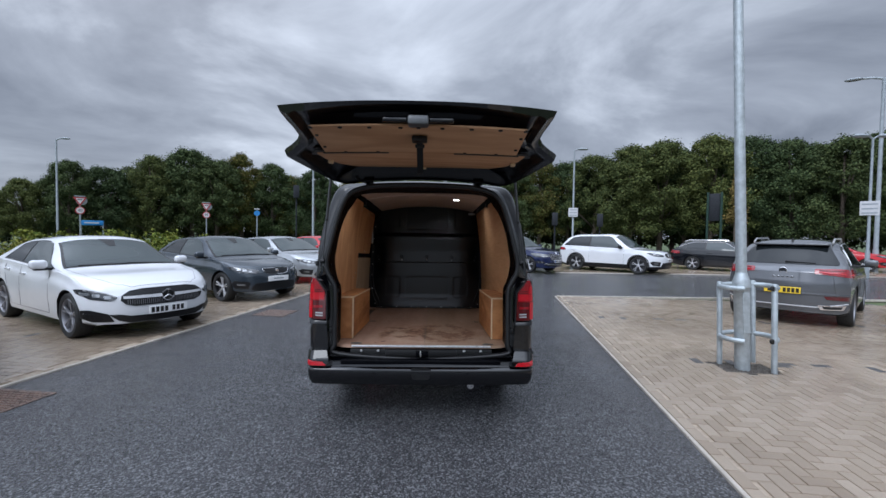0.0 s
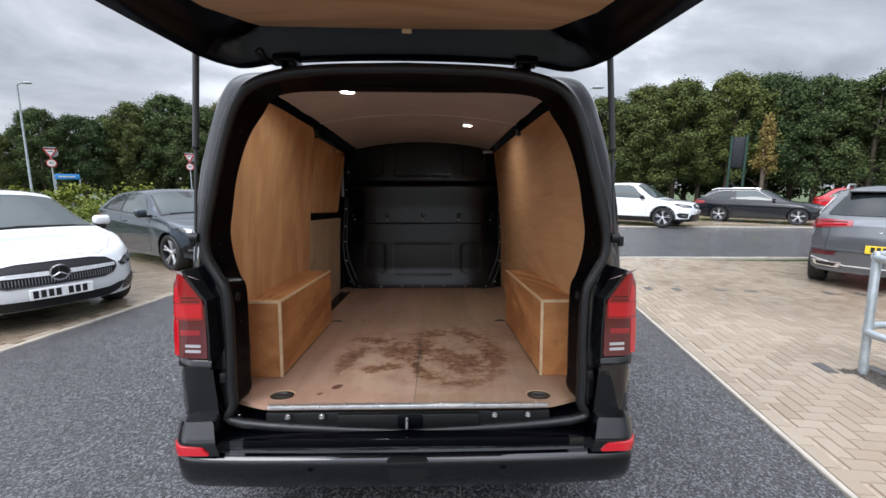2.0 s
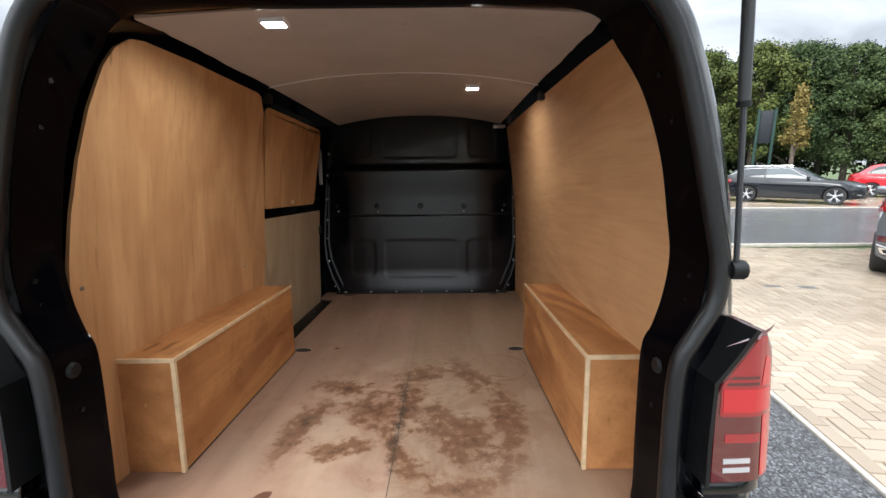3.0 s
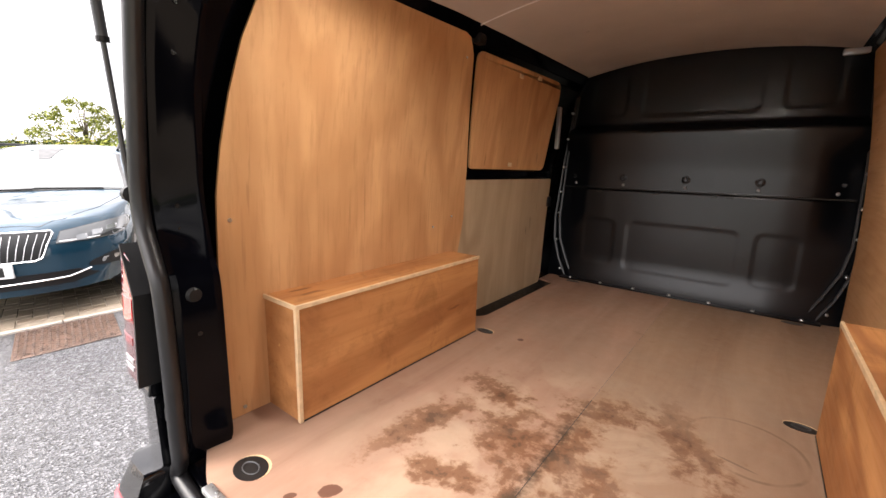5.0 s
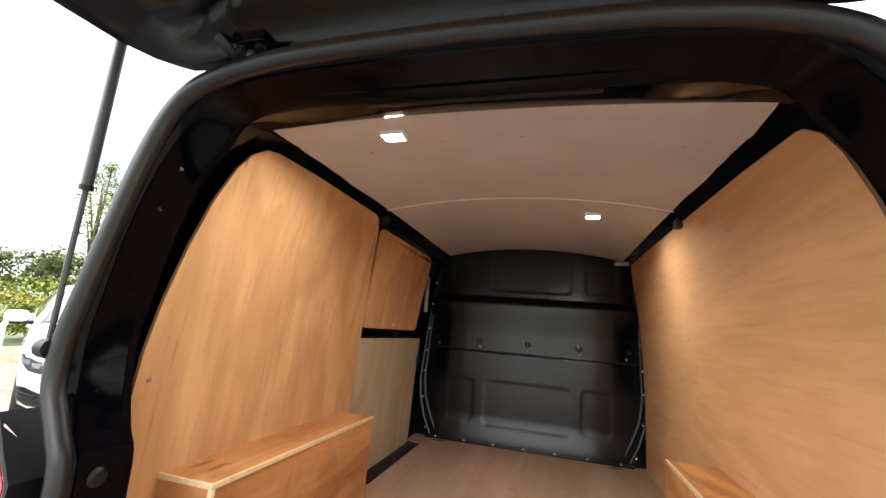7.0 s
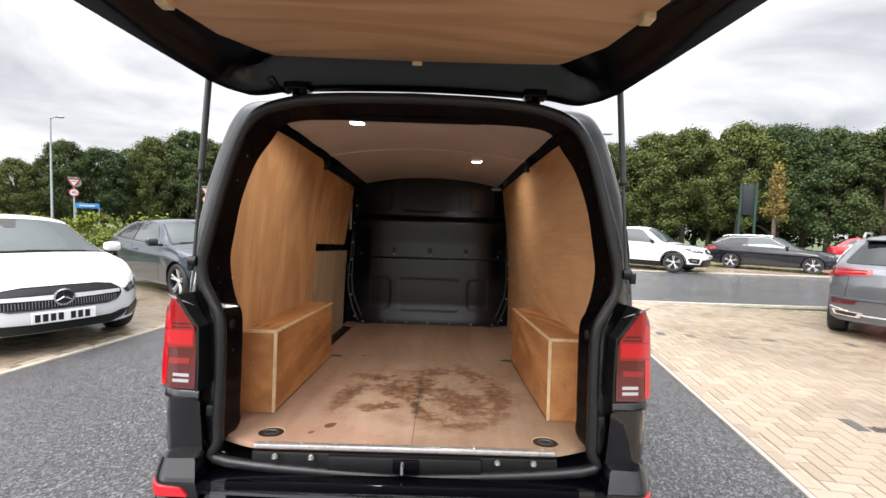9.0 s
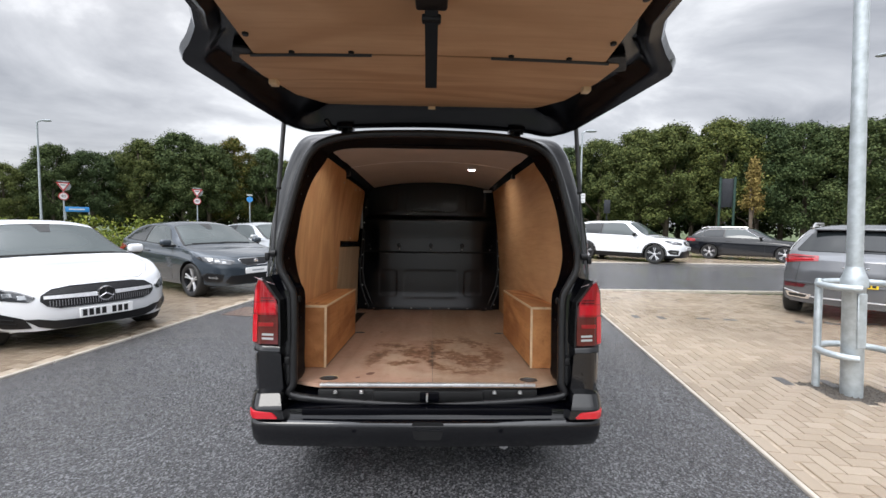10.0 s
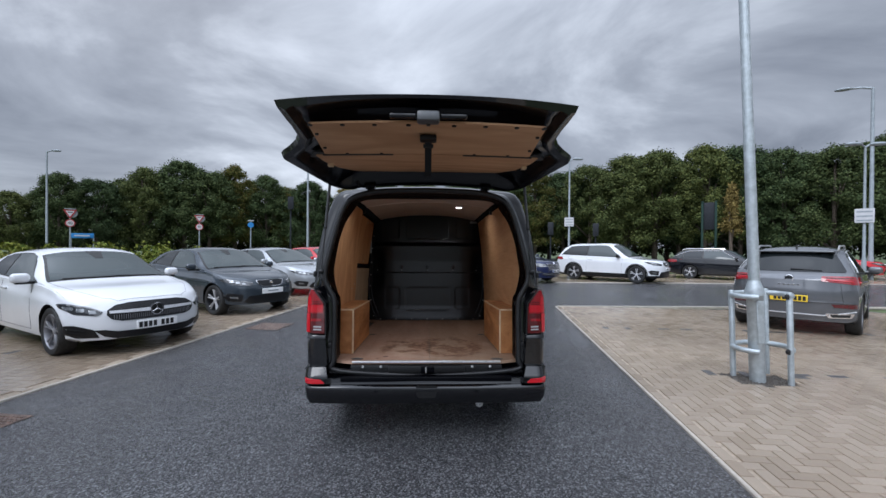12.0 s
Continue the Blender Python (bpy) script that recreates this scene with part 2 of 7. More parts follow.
def floor_ply_mat():
    """Worn birch floor: pale board, grey film, brown rust stains with ringed edges near the door."""
    m = Mat("worn_floor_plywood", (0.4, 0.28, 0.2), 0.55, 0, 0, 0.35)
    v = m.coords()
    st = m.node("ShaderNodeMapping", Scale=(7.0, 0.9, 7.0))
    m.link(v, st.inputs[0])
    grain = m.noise(st.outputs[0], 1.0, 5, 0.6, 0.8)
    c = m.ramp(grain, [(0.3, (0.30, 0.175, 0.120)), (0.7, (0.42, 0.262, 0.188))])
    c = m.mix(m.ramp(m.noise(v, 2.2, 5), [(0.4, 0.0), (0.7, 0.45)]), c, (0.36, 0.25, 0.18))
    sep = m.node("ShaderNodeSeparateXYZ")
    m.link(v, sep.inputs[0])
    X, Y = sep.outputs["X"], sep.outputs["Y"]

    def spot(cx, cy, rx, ry, turn=0.0):
        """Squared distance from a point, in units of the spot's own radii."""
        dx, dy = m.maths('SUBTRACT', X, cx), m.maths('SUBTRACT', Y, cy)
        ca, sa = math.cos(radians(turn)), math.sin(radians(turn))
        p = m.maths('DIVIDE', m.maths('ADD', m.maths('MULTIPLY', dx, ca), m.maths('MULTIPLY', dy, sa)), rx)
        q = m.maths('DIVIDE', m.maths('SUBTRACT', m.maths('MULTIPLY', dy, ca), m.maths('MULTIPLY', dx, sa)), ry)
        return m.maths('ADD', m.maths('MULTIPLY', p, p), m.maths('MULTIPLY', q, q))

    def fade(value, stops):
        """A ramp for values up to 3."""
        return m.ramp(m.maths('DIVIDE', value, 3.0), [(p / 3.0, q) for p, q in stops])

    # two boards, the right one duller and yellower
    c = m.mix(m.ramp(X, [(0.022, 0.0), (0.024, 0.85)]), c, m.ramp(grain, [(0.3, (0.265, 0.165, 0.105)), (0.7, (0.360, 0.240, 0.158))]))
    # cleaner, scrubbed patches
    zone = fade(spot(0.06, 0.12, 0.62, 0.60), [(0.40, 1.0), (1.25, 0.0)])
    pale = m.maths('MULTIPLY', m.ramp(m.noise(v, 3.4, 7, 0.62, 0.5), [(0.47, 0.0), (0.60, 0.75)]), zone)
    c = m.mix(pale, c, (0.46, 0.335, 0.24))
    # rust left by wet cargo: a few long patches, a wide curved band and smears between
    fleck = m.noise(v, 22.0, 7, 0.66)
    torn = m.maths('ADD', m.maths('MULTIPLY', m.maths('SUBTRACT', m.noise(v, 8.0, 10, 0.72, 0.7), 0.5), 2.3), m.maths('MULTIPLY', m.maths('SUBTRACT', fleck, 0.5), 2.5))
    field = None
    for args in ((-0.24, 0.345, 0.17, 0.060, -18), (-0.35, 0.02, 0.055, 0.20, -8), (-0.09, 0.125, 0.13, 0.085, -30), (0.085, 0.47, 0.12, 0.055, 25), (0.05, 0.20, 0.055, 0.18, 0),
                 (0.25, -0.02, 0.11, 0.22, 35), (-0.17, -0.10, 0.10, 0.05, 20), (0.43, 0.02, 0.05, 0.20, 5), (0.30, 0.50, 0.045, 0.16, 15)):
        g = fade(spot(*args), [(0.0, 1.0), (2.6, 0.0)])
        field = g if field is None else m.maths('MAXIMUM', field, g)
    band = m.ramp(m.maths('ABSOLUTE', m.maths('SUBTRACT', m.maths('SQRT', spot(0.22, 0.12, 0.255, 0.42, 6)), 1.0)), [(0.04, 0.78), (0.26, 0.0)])
    field = m.maths('MAXIMUM', field, band)
    level = m.maths('ADD', field, torn)
    c = m.mix(m.maths('MULTIPLY', fade(level, [(0.30, 0.0), (0.62, 0.55)]), zone), c, (0.225, 0.110, 0.058))
    c = m.mix(m.maths('MULTIPLY', fade(level, [(0.62, 0.0), (0.80, 0.72)]), zone), c, (0.150, 0.064, 0.029))
    c = m.mix(m.maths('MULTIPLY', fade(level, [(1.0, 0.0), (1.35, 0.75)]), zone), c, (0.070, 0.036, 0.021))
    # grime along the joint
    dj = m.maths('ABSOLUTE', m.maths('SUBTRACT', X, 0.020))
    grime = m.maths('MULTIPLY', m.ramp(dj, [(0.004, 0.9), (0.030, 0.0)]), fade(spot(0.02, 0.10, 0.3, 0.34), [(0.3, 1.0), (1.3, 0.0)]))
    c = m.mix(m.maths('MULTIPLY', grime, m.ramp(fleck, [(0.40, 0.15), (0.58, 1.0)])), c, (0.06, 0.040, 0.026))
    # ring left by a round tin, and a scratch inside it
    wob = m.maths('MULTIPLY', m.maths('SUBTRACT', m.noise(v, 5.0, 2), 0.5), 0.10)
    rr = m.maths('ADD', m.maths('SQRT', spot(0.462, 0.560, 0.150, 0.150)), wob)
    ring = m.ramp(m.maths('ABSOLUTE', m.maths('SUBTRACT', rr, 1.0)), [(0.012, 0.75), (0.050, 0.0)])
    c = m.mix(m.maths('MULTIPLY', ring, m.ramp(m.noise(v, 7.0, 3), [(0.40, 0.15), (0.58, 1.0)])), c, (0.17, 0.10, 0.06))
    c = m.mix(fade(spot(0.445, 0.455, 0.050, 0.004, -12), [(0.6, 0.8), (1.3, 0.0)]), c, (0.16, 0.10, 0.07))
    # two drips, some small spots
    edge_n = m.maths('MULTIPLY', m.maths('SUBTRACT', m.noise(v, 40.0, 3), 0.5), 1.4)
    for args in ((-0.343, -0.325, 0.020, 0.030, -35), (-0.404, -0.397, 0.011, 0.016, -35), (-0.415, 0.821, 0.014, 0.014)):
        c = m.mix(fade(m.maths('ADD', spot(*args), edge_n), [(0.85, 0.92), (1.1, 0.0)]), c, (0.105, 0.042, 0.026))
    spl = m.ramp(m.noise(v, 11.0, 3, 0.4), [(0.73, 0.0), (0.75, 0.6)])
    c = m.mix(m.maths('MULTIPLY', spl, m.ramp(Y, [(0.0, 1.0), (0.5, 0.3)])), c, (0.16, 0.085, 0.05))
    # greyed, foot-worn film
    c = m.mix(m.ramp(m.noise(v, 1.6, 8, 0.7, 0.4), [(0.48, 0.0), (0.70, 0.40)]), c, (0.27, 0.205, 0.155))
    blot = fleck
    m.set("Base Color", c)
    m.set("Roughness", m.ramp(blot, [(0.3, 0.45), (0.7, 0.65)]))
    m.bump(grain, 0.1, 0.002)
    return m.m


def leaf_mat(name, stops):
    m = Mat(name, stops[0], 0.75, 0, 0, 0.1)
    rnd = m.node("ShaderNodeNewGeometry").outputs["Random Per Island"]
    oi = m.node("ShaderNodeObjectInfo").outputs["Random"]
    c = m.ramp(rnd, [(i / (len(stops) - 1), s) for i, s in enumerate(stops)])
    c = m.mix(1.0, c, m.ramp(oi, [(0.0, (0.62, 0.74, 0.76)), (0.4, (0.82, 0.92, 0.88)), (0.75, (0.95, 0.96, 0.85)), (1.0, (1.22, 1.16, 0.86))]), 'MULTIPLY')
    m.set("Base Color", c)
    return m.m


M_ASPHALT = asphalt_mat()
M_PAVE = paving_mat("concrete_block_paving", False)
M_PAVE_PIECE = paving_mat("concrete_block", True)
M_PAVE_DARK = plain("charcoal_block", (0.075, 0.072, 0.07), 0.35, vary=0.25, scale=9, bump=0.3)
M_JOINT = plain("paving_joint_sand", (0.30, 0.245, 0.185), 0.8, vary=0.3, scale=14, bump=0.4)
M_EDGE = plain("concrete_edging", (0.40, 0.36, 0.31), 0.55, vary=0.2, scale=5, bump=0.3)
M_GRASS = plain("rough_grass", (0.065, 0.09, 0.03), 0.8, vary=0.4, scale=3, bump=0.6)
M_BLACK = car_paint("black_van_paint", (0.0007, 0.0008, 0.0018), 0.0, 1.0)
M_BLACK2 = plain("black_painted_steel", (0.0013, 0.0014, 0.0026), 0.10, vary=0.15, scale=5, spec=0.10)
M_INNER = Mat("black_inner_panel_paint", (0.0016, 0.0018, 0.0034), 0.22, 0, 0.0, 0.35).m
M_BULK = Mat("satin_black_pressed_steel", (0.0035, 0.0042, 0.0064), 0.30, 0, 0.0, 0.5).m
M_PLASTIC = plain("black_textured_plastic", (0.006, 0.006, 0.0065), 0.45, vary=0.2, scale=20, bump=0.15, spec=0.3)
M_RUBBER = plain("black_rubber", (0.007, 0.007, 0.008), 0.38, vary=0.2, scale=9, bump=0.1)
M_STRUT = plain("grey_strut_tube", (0.045, 0.046, 0.05), 0.35, vary=0.1, scale=9)
M_LATCH = plain("dull_grey_latch_plate", (0.10, 0.105, 0.11), 0.4, 0.3, vary=0.15, scale=9)
M_TYRE = plain("tyre_rubber", (0.017, 0.017, 0.017), 0.7, vary=0.25, scale=16, bump=0.2)
M_GALV = plain("galvanised_steel", (0.42, 0.46, 0.48), 0.5, 0.55, vary=0.18, scale=14, bump=0.12)
M_STEEL = plain("grey_steel", (0.5, 0.5, 0.5), 0.3, 0.9, vary=0.15, scale=25)
M_ALU = plain("aluminium_trim", (0.72, 0.72, 0.72), 0.33, 0.85, vary=0.12, scale=30)
M_CHROME = plain("chrome", (0.8, 0.8, 0.82), 0.08, 1.0, vary=0.04, scale=8)
M_ALLOY = plain("machined_alloy", (0.66, 0.66, 0.68), 0.38, 0.45, vary=0.12, scale=20)
M_ALLOY_GREY = plain("satin_grey_alloy", (0.30, 0.30, 0.32), 0.36, 0.5, vary=0.15, scale=20)
M_ALLOY_DARK = plain("dark_alloy", (0.035, 0.036, 0.040), 0.3, 0.6, vary=0.2, scale=20)
M_PLY = ply_mat("plywood_lining", (0.44, 0.21, 0.088), (0.66, 0.375, 0.182), (0, 0, 0), 0.55, True, 0.85)
M_PLY_SIDE = ply_mat("plywood_lining_long_grain", (0.47, 0.238, 0.105), (0.65, 0.372, 0.185), (radians(90), 0, 0), 0.35, True, 0.4)
M_PLY_H = ply_mat("plywood_tailgate_lining", (0.45, 0.245, 0.125), (0.60, 0.355, 0.20), (0, radians(90), 0), 0.3, False)
M_PLY_BOX = ply_mat("reddish_plywood_box", (0.33, 0.128, 0.046), (0.57, 0.272, 0.105), (radians(90), 0, 0), 0.4, True, 1.0, 0.38)
M_PLY_EDGE = plain("bare_plywood_edge", (0.66, 0.48, 0.29), 0.6, vary=0.15, scale=30)
M_PLY_GREY = ply_mat("pale_plywood_lining", (0.37, 0.275, 0.175), (0.47, 0.36, 0.24), (0, 0, 0), 0.25)
M_FLOOR = floor_ply_mat()
M_CEIL = plain("beige_roof_lining", (0.54, 0.505, 0.475), 0.75, vary=0.06, scale=3, bump=0.05)
M_GLASS_DARK = Mat("tinted_car_glass", (0.008, 0.010, 0.011), 0.03, 0, 0.0, 0.5).m
M_GLASS_SIDE = Mat("door_glass", (0.045, 0.055, 0.055), 0.03, 0, 0.0, 0.6).m
M_LAMPBLACK = Mat("smoked_headlamp_lens", (0.05, 0.052, 0.056), 0.06, 0.3, 1.0).m
M_GRILLE = plain("black_grille_plastic", (0.010, 0.010, 0.011), 0.35, vary=0.2, scale=30, spec=0.35)
M_SCREEN = Mat("windscreen_glass", (0.035, 0.048, 0.048), 0.03, 0, 0.0, 0.7).m
M_RED = Mat("red_lamp_plastic", (0.42, 0.004, 0.012), 0.12, 0, 0.6).m
M_RED_MID = Mat("deep_red_lamp_plastic", (0.24, 0.003, 0.008), 0.10, 0, 0.8).m
M_RED_DARK = Mat("dark_red_lamp_plastic", (0.075, 0.003, 0.005), 0.10, 0, 0.8).m
M_CLEAR = Mat("clear_lamp_plastic", (0.42, 0.42, 0.43), 0.12, 0.2, 0.8).m
M_LENS = Mat("clear_headlamp_lens", (0.16, 0.165, 0.17), 0.14, 0.3, 0.5).m
M_BLUEBAND = plain("blue_plate_band", (0.02, 0.10, 0.42), 0.4, vary=0.05, scale=30)
M_HEAD = Mat("headlamp_lens", (0.38, 0.39, 0.40), 0.16, 0.7, 1.0).m
M_WHITE = plain("white_plate", (0.78, 0.78, 0.78), 0.35, vary=0.04, scale=10)
M_YELLOW = plain("yellow_plate", (0.75, 0.52, 0.03), 0.35, vary=0.04, scale=10)
M_INK = plain("black_ink", (0.012, 0.012, 0.012), 0.4, vary=0.05)
# white dulled in its colour for signs that stand against the light
M_SIGNWHITE = plain("dulled_sign_white", (0.52, 0.52, 0.53), 0.4, vary=0.08)
M_SIGNRED = plain("sign_red", (0.36, 0.04, 0.045), 0.4, vary=0.1)
M_SIGNBLUE = plain("sign_blue", (0.03, 0.20, 0.48), 0.4, vary=0.1)
M_SIGNGREEN = plain("dark_green_post", (0.01, 0.035, 0.025), 0.5, vary=0.2)
M_SIGNBACK = plain("dark_sign_back", (0.006, 0.008, 0.013), 0.7, vary=0.2)
M_GREYPOST = plain("grey_painted_post", (0.28, 0.31, 0.33), 0.45, 0.2, vary=0.15)
M_WHITEPAINT = plain("white_painted_tube", (0.75, 0.75, 0.74), 0.4, vary=0.06)
M_IRON = plain("cast_iron", (0.095, 0.060, 0.045), 0.30, 0.1, vary=0.6, scale=18, bump=0.4)
M_GRAVEL = plain("dark_gravel", (0.07, 0.06, 0.05), 0.9, vary=0.6, scale=60, bump=0.8)
M_BARK = plain("bark", (0.085, 0.065, 0.048), 0.9, vary=0.35, scale=8, bump=0.6)
M_LEAF = leaf_mat("dark_green_leaves", [(0.030, 0.042, 0.018), (0.050, 0.066, 0.026), (0.074, 0.092, 0.036), (0.108, 0.120, 0.048)])
M_LEAF_Y = leaf_mat("yellowing_leaves", [(0.05, 0.06, 0.016), (0.10, 0.10, 0.025), (0.15, 0.12, 0.03), (0.13, 0.08, 0.025)])
M_LEAF_GOLD = leaf_mat("golden_leaves", [(0.12, 0.085, 0.03), (0.19, 0.13, 0.045), (0.24, 0.17, 0.06)])
M_LEAF_HEDGE = leaf_mat("hedge_leaves", [(0.06, 0.09, 0.02), (0.12, 0.15, 0.03), (0.20, 0.21, 0.045), (0.10, 0.12, 0.03)])
M_LEAF_LIME = leaf_mat("lime_shrub_leaves", [(0.09, 0.11, 0.03), (0.17, 0.185, 0.045), (0.25, 0.235, 0.055), (0.23, 0.165, 0.05)])
M_LEAF_OLIVE = leaf_mat("olive_yellow_leaves", [(0.15, 0.15, 0.035), (0.24, 0.23, 0.05), (0.33, 0.29, 0.07), (0.20, 0.19, 0.045)])
M_LEAF_RED = leaf_mat("copper_shrub_leaves", [(0.20, 0.085, 0.03), (0.30, 0.18, 0.045), (0.22, 0.22, 0.045)])
M_LED = bpy.data.materials.new("lit_led_diffuser")
M_LED.use_nodes = True
M_LED.node_tree.nodes["Principled BSDF"].inputs["Emission Color"].default_value = (1.0, 0.97, 0.92, 1)
M_LED.node_tree.nodes["Principled BSDF"].inputs["Emission Strength"].default_value = 170.0


# ---- mesh helpers ----
def mesh_of(name, verts, faces, mats, smooth=False, angle=35, face_mats=None):
    me = bpy.data.meshes.new(name)
    me.from_pydata([tuple(v) for v in verts], [], [tuple(f) for f in faces])
    for m in (mats if isinstance(mats, (list, tuple)) else [mats]):
        me.materials.append(m)
    if face_mats:
        me.polygons.foreach_set("material_index", face_mats)
    if smooth:
        me.polygons.foreach_set("use_smooth", [True] * len(me.polygons))
        me.set_sharp_from_angle(angle=radians(angle))
    me.update()
    return me


def fix_normals(me):
    bm = bmesh.new()
    bm.from_mesh(me)
    bmesh.ops.recalc_face_normals(bm, faces=bm.faces[:])
    bm.to_mesh(me)
    bm.free()
    return me


def link_part(name, me, parent, label=""):
    ob = new(name, me)
    ob.parent = parent
    if label:
        tagged(ob, label)
    return ob


def part(name, bm, material, parent, label="", smooth=True, angle=40):
    """Links a bmesh as one mesh object under a thing or a part."""
    bmesh.ops.recalc_face_normals(bm, faces=bm.faces[:])
    me = bpy.data.meshes.new(name)
    bm.to_mesh(me)
    bm.free()
    for m in (material if isinstance(material, (list, tuple)) else [material]):
        me.materials.append(m)
    if smooth:
        me.polygons.foreach_set("use_smooth", [True] * len(me.polygons))
        me.set_sharp_from_angle(angle=radians(angle))
    return link_part(name, me, parent, label)


def thing(name, m, label, category, group="", kind=""):
    ob = new(name)
    ob.empty_display_size = 0.1
    ob.matrix_world = m
    return tagged(ob, label, category, group, kind)


def bm_box(x0, x1, y0, y1, z0, z1, bevel=0.0, seg=2, bm=None):
    bm = bm or bmesh.new()
    vs = [bm.verts.new((x, y, z)) for z in (z0, z1) for y in (y0, y1) for x in (x0, x1)]
    fs = [bm.faces.new([vs[i] for i in f]) for f in ((0, 2, 3, 1), (4, 5, 7, 6), (0, 1, 5, 4), (2, 6, 7, 3), (0, 4, 6, 2), (1, 3, 7, 5))]
    if bevel:
        es = {e for f in fs for e in f.edges}
        bmesh.ops.bevel(bm, geom=list(es), offset=bevel, segments=seg, affect='EDGES', profile=0.5)
    return bm


def bm_tube(points, r, sides=10, closed=False, cap=True, bm=None):
    """A round tube along points; r may be one radius or one per point."""
    bm = bm or bmesh.new()
    pts = [Vector(p) for p in points]
    n = len(pts)
    rings = []
    up = Vector((0, 0, 1))
    prev = None
    for i, p in enumerate(pts):
        a = pts[(i - 1) % n] if closed or i > 0 else p
        b = pts[(i + 1) % n] if closed or i < n - 1 else p
        d = (b - a).normalized()
        if prev is None:
            ref = up if abs(d.dot(up)) < 0.95 else Vector((1, 0, 0))
            u = d.cross(ref).normalized()
        else:
            u = (prev - d * prev.dot(d)).normalized()
        prev = u
        w = d.cross(u)
        rad = r[i] if isinstance(r, (list, tuple)) else r
        rings.append([bm.verts.new(p + (u * math.cos(2 * math.pi * k / sides) + w * math.sin(2 * math.pi * k / sides)) * rad) for k in range(sides)])
    for i in range(n if closed else n - 1):
        a, b = rings[i], rings[(i + 1) % n]
        for k in range(sides):
            bm.faces.new((a[k], a[(k + 1) % sides], b[(k + 1) % sides], b[k]))
    if cap and not closed:
        bm.faces.new(rings[0])
        bm.faces.new(rings[-1])
    return bm


def bm_lathe(profile, axis='z', seg=24, centre=(0, 0, 0), bm=None, closed=False):
    """Turns (radius, height) points round an axis through centre."""
    bm = bm or bmesh.new()
    rings = []
    for rad, h in profile:
        ring = []
        for k in range(seg):
            a = 2 * math.pi * k / seg
            c, s = math.cos(a) * rad, math.sin(a) * rad
            p = {'z': (c, s, h), 'y': (c, h, s), 'x': (h, c, s)}[axis]
            ring.append(bm.verts.new((p[0] + centre[0], p[1] + centre[1], p[2] + centre[2])))
        rings.append(ring)
    n = len(rings)
    for i in range(n if closed else n - 1):
        a, b = rings[i], rings[(i + 1) % n]
        for k in range(seg):
            bm.faces.new((a[k], a[(k + 1) % seg], b[(k + 1) % seg], b[k]))
    if not closed:
        for ring in (rings[0], rings[-1]):
            bm.faces.new(ring)
    return bm


def bm_prism(outline, lift, thick, bm=None, bevel=0.0):
    """A plate: an outline of 2D points, lift(u, v, w) gives the place at depth w in 0..thick."""
    bm = bm or bmesh.new()
    lo = [bm.verts.new(lift(u, v, 0.0)) for u, v in outline]
    hi = [bm.verts.new(lift(u, v, thick)) for u, v in outline]
    n = len(outline)
    f1 = bm.faces.new(lo)
    f2 = bm.faces.new(list(reversed(hi)))
    for i in range(n):
        bm.faces.new((lo[i], lo[(i + 1) % n], hi[(i + 1) % n], hi[i]))
    if bevel:
        bmesh.ops.bevel(bm, geom=list(set(f1.edges) | set(f2.edges)), offset=bevel, segments=1, affect='EDGES')
    return bm


def spline(points, per=6):
    """A smooth line through points (Catmull-Rom)."""
    pts = [np.array(p, float) for p in points]
    out = []
    for i in range(len(pts) - 1):
        p0, p1, p2, p3 = pts[max(i - 1, 0)], pts[i], pts[i + 1], pts[min(i + 2, len(pts) - 1)]
        for k in range(per):
            t = k / per
            out.append(0.5 * ((2 * p1) + (-p0 + p2) * t + (2 * p0 - 5 * p1 + 4 * p2 - p3) * t * t + (-p0 + 3 * p1 - 3 * p2 + p3) * t ** 3))
    out.append(pts[-1])
    return out


def rounded(outline, r, n=5):
    """Rounds the corners of a convex 2D outline."""
    out = []
    m = len(outline)
    for i in range(m):
        p, a, b = (np.array(outline[j % m], float) for j in (i, i - 1, i + 1))
        rad = r[i] if isinstance(r, (list, tuple)) else r
        if rad <= 0:
            out.append(tuple(p))
            continue
        da, db = (a - p) / np.linalg.norm(a - p), (b - p) / np.linalg.norm(b - p)
        s, e = p + da * rad, p + db * rad
        for k in range(n + 1):
            t = k / n
            out.append(tuple((1 - t) ** 2 * s + 2 * t * (1 - t) * p + t * t * e))
    return out


def interp(x, table):
    """Smooth look-up in a table of (x, value) with rising x."""
    if x <= table[0][0]:
        return table[0][1]
    for (a, va), (b, vb) in zip(table, table[1:]):
        if x <= b:
            t = (x - a) / (b - a)
            return va + (vb - va) * t
    return table[-1][1]


# ---- ground ----
def flat(name, outline, z, mat, label, kind="structure", category="", thick=0.0):
    bm = bmesh.new()
    top = [bm.verts.new((x, y, z)) for x, y in outline]
    bm.faces.new(top)
    if thick:
        low = [bm.verts.new((x, y, z - thick)) for x, y in outline]
        n = len(outline)
        for k in range(n):
            bm.faces.new((top[k], top[(k + 1) % n], low[(k + 1) % n], low[k]))
    bmesh.ops.recalc_face_normals(bm, faces=bm.faces[:])
    if bm.faces[:][0].normal.z < 0:
        for f in bm.faces:
            f.normal_flip()
    me = bpy.data.meshes.new(name)
    bm.to_mesh(me)
    bm.free()
    me.materials.append(mat)
    return tagged(new(name, me), label, category, "", kind)


LANE = 8.3
ROAD_M = pose(0, 0, 0, 0, 0, -LANE)


def lane(u, v):
    """World place of a point u metres right of and v metres along the lane."""
    p = ROAD_M @ Vector((u, v, 0))
    return (p.x, p.y)


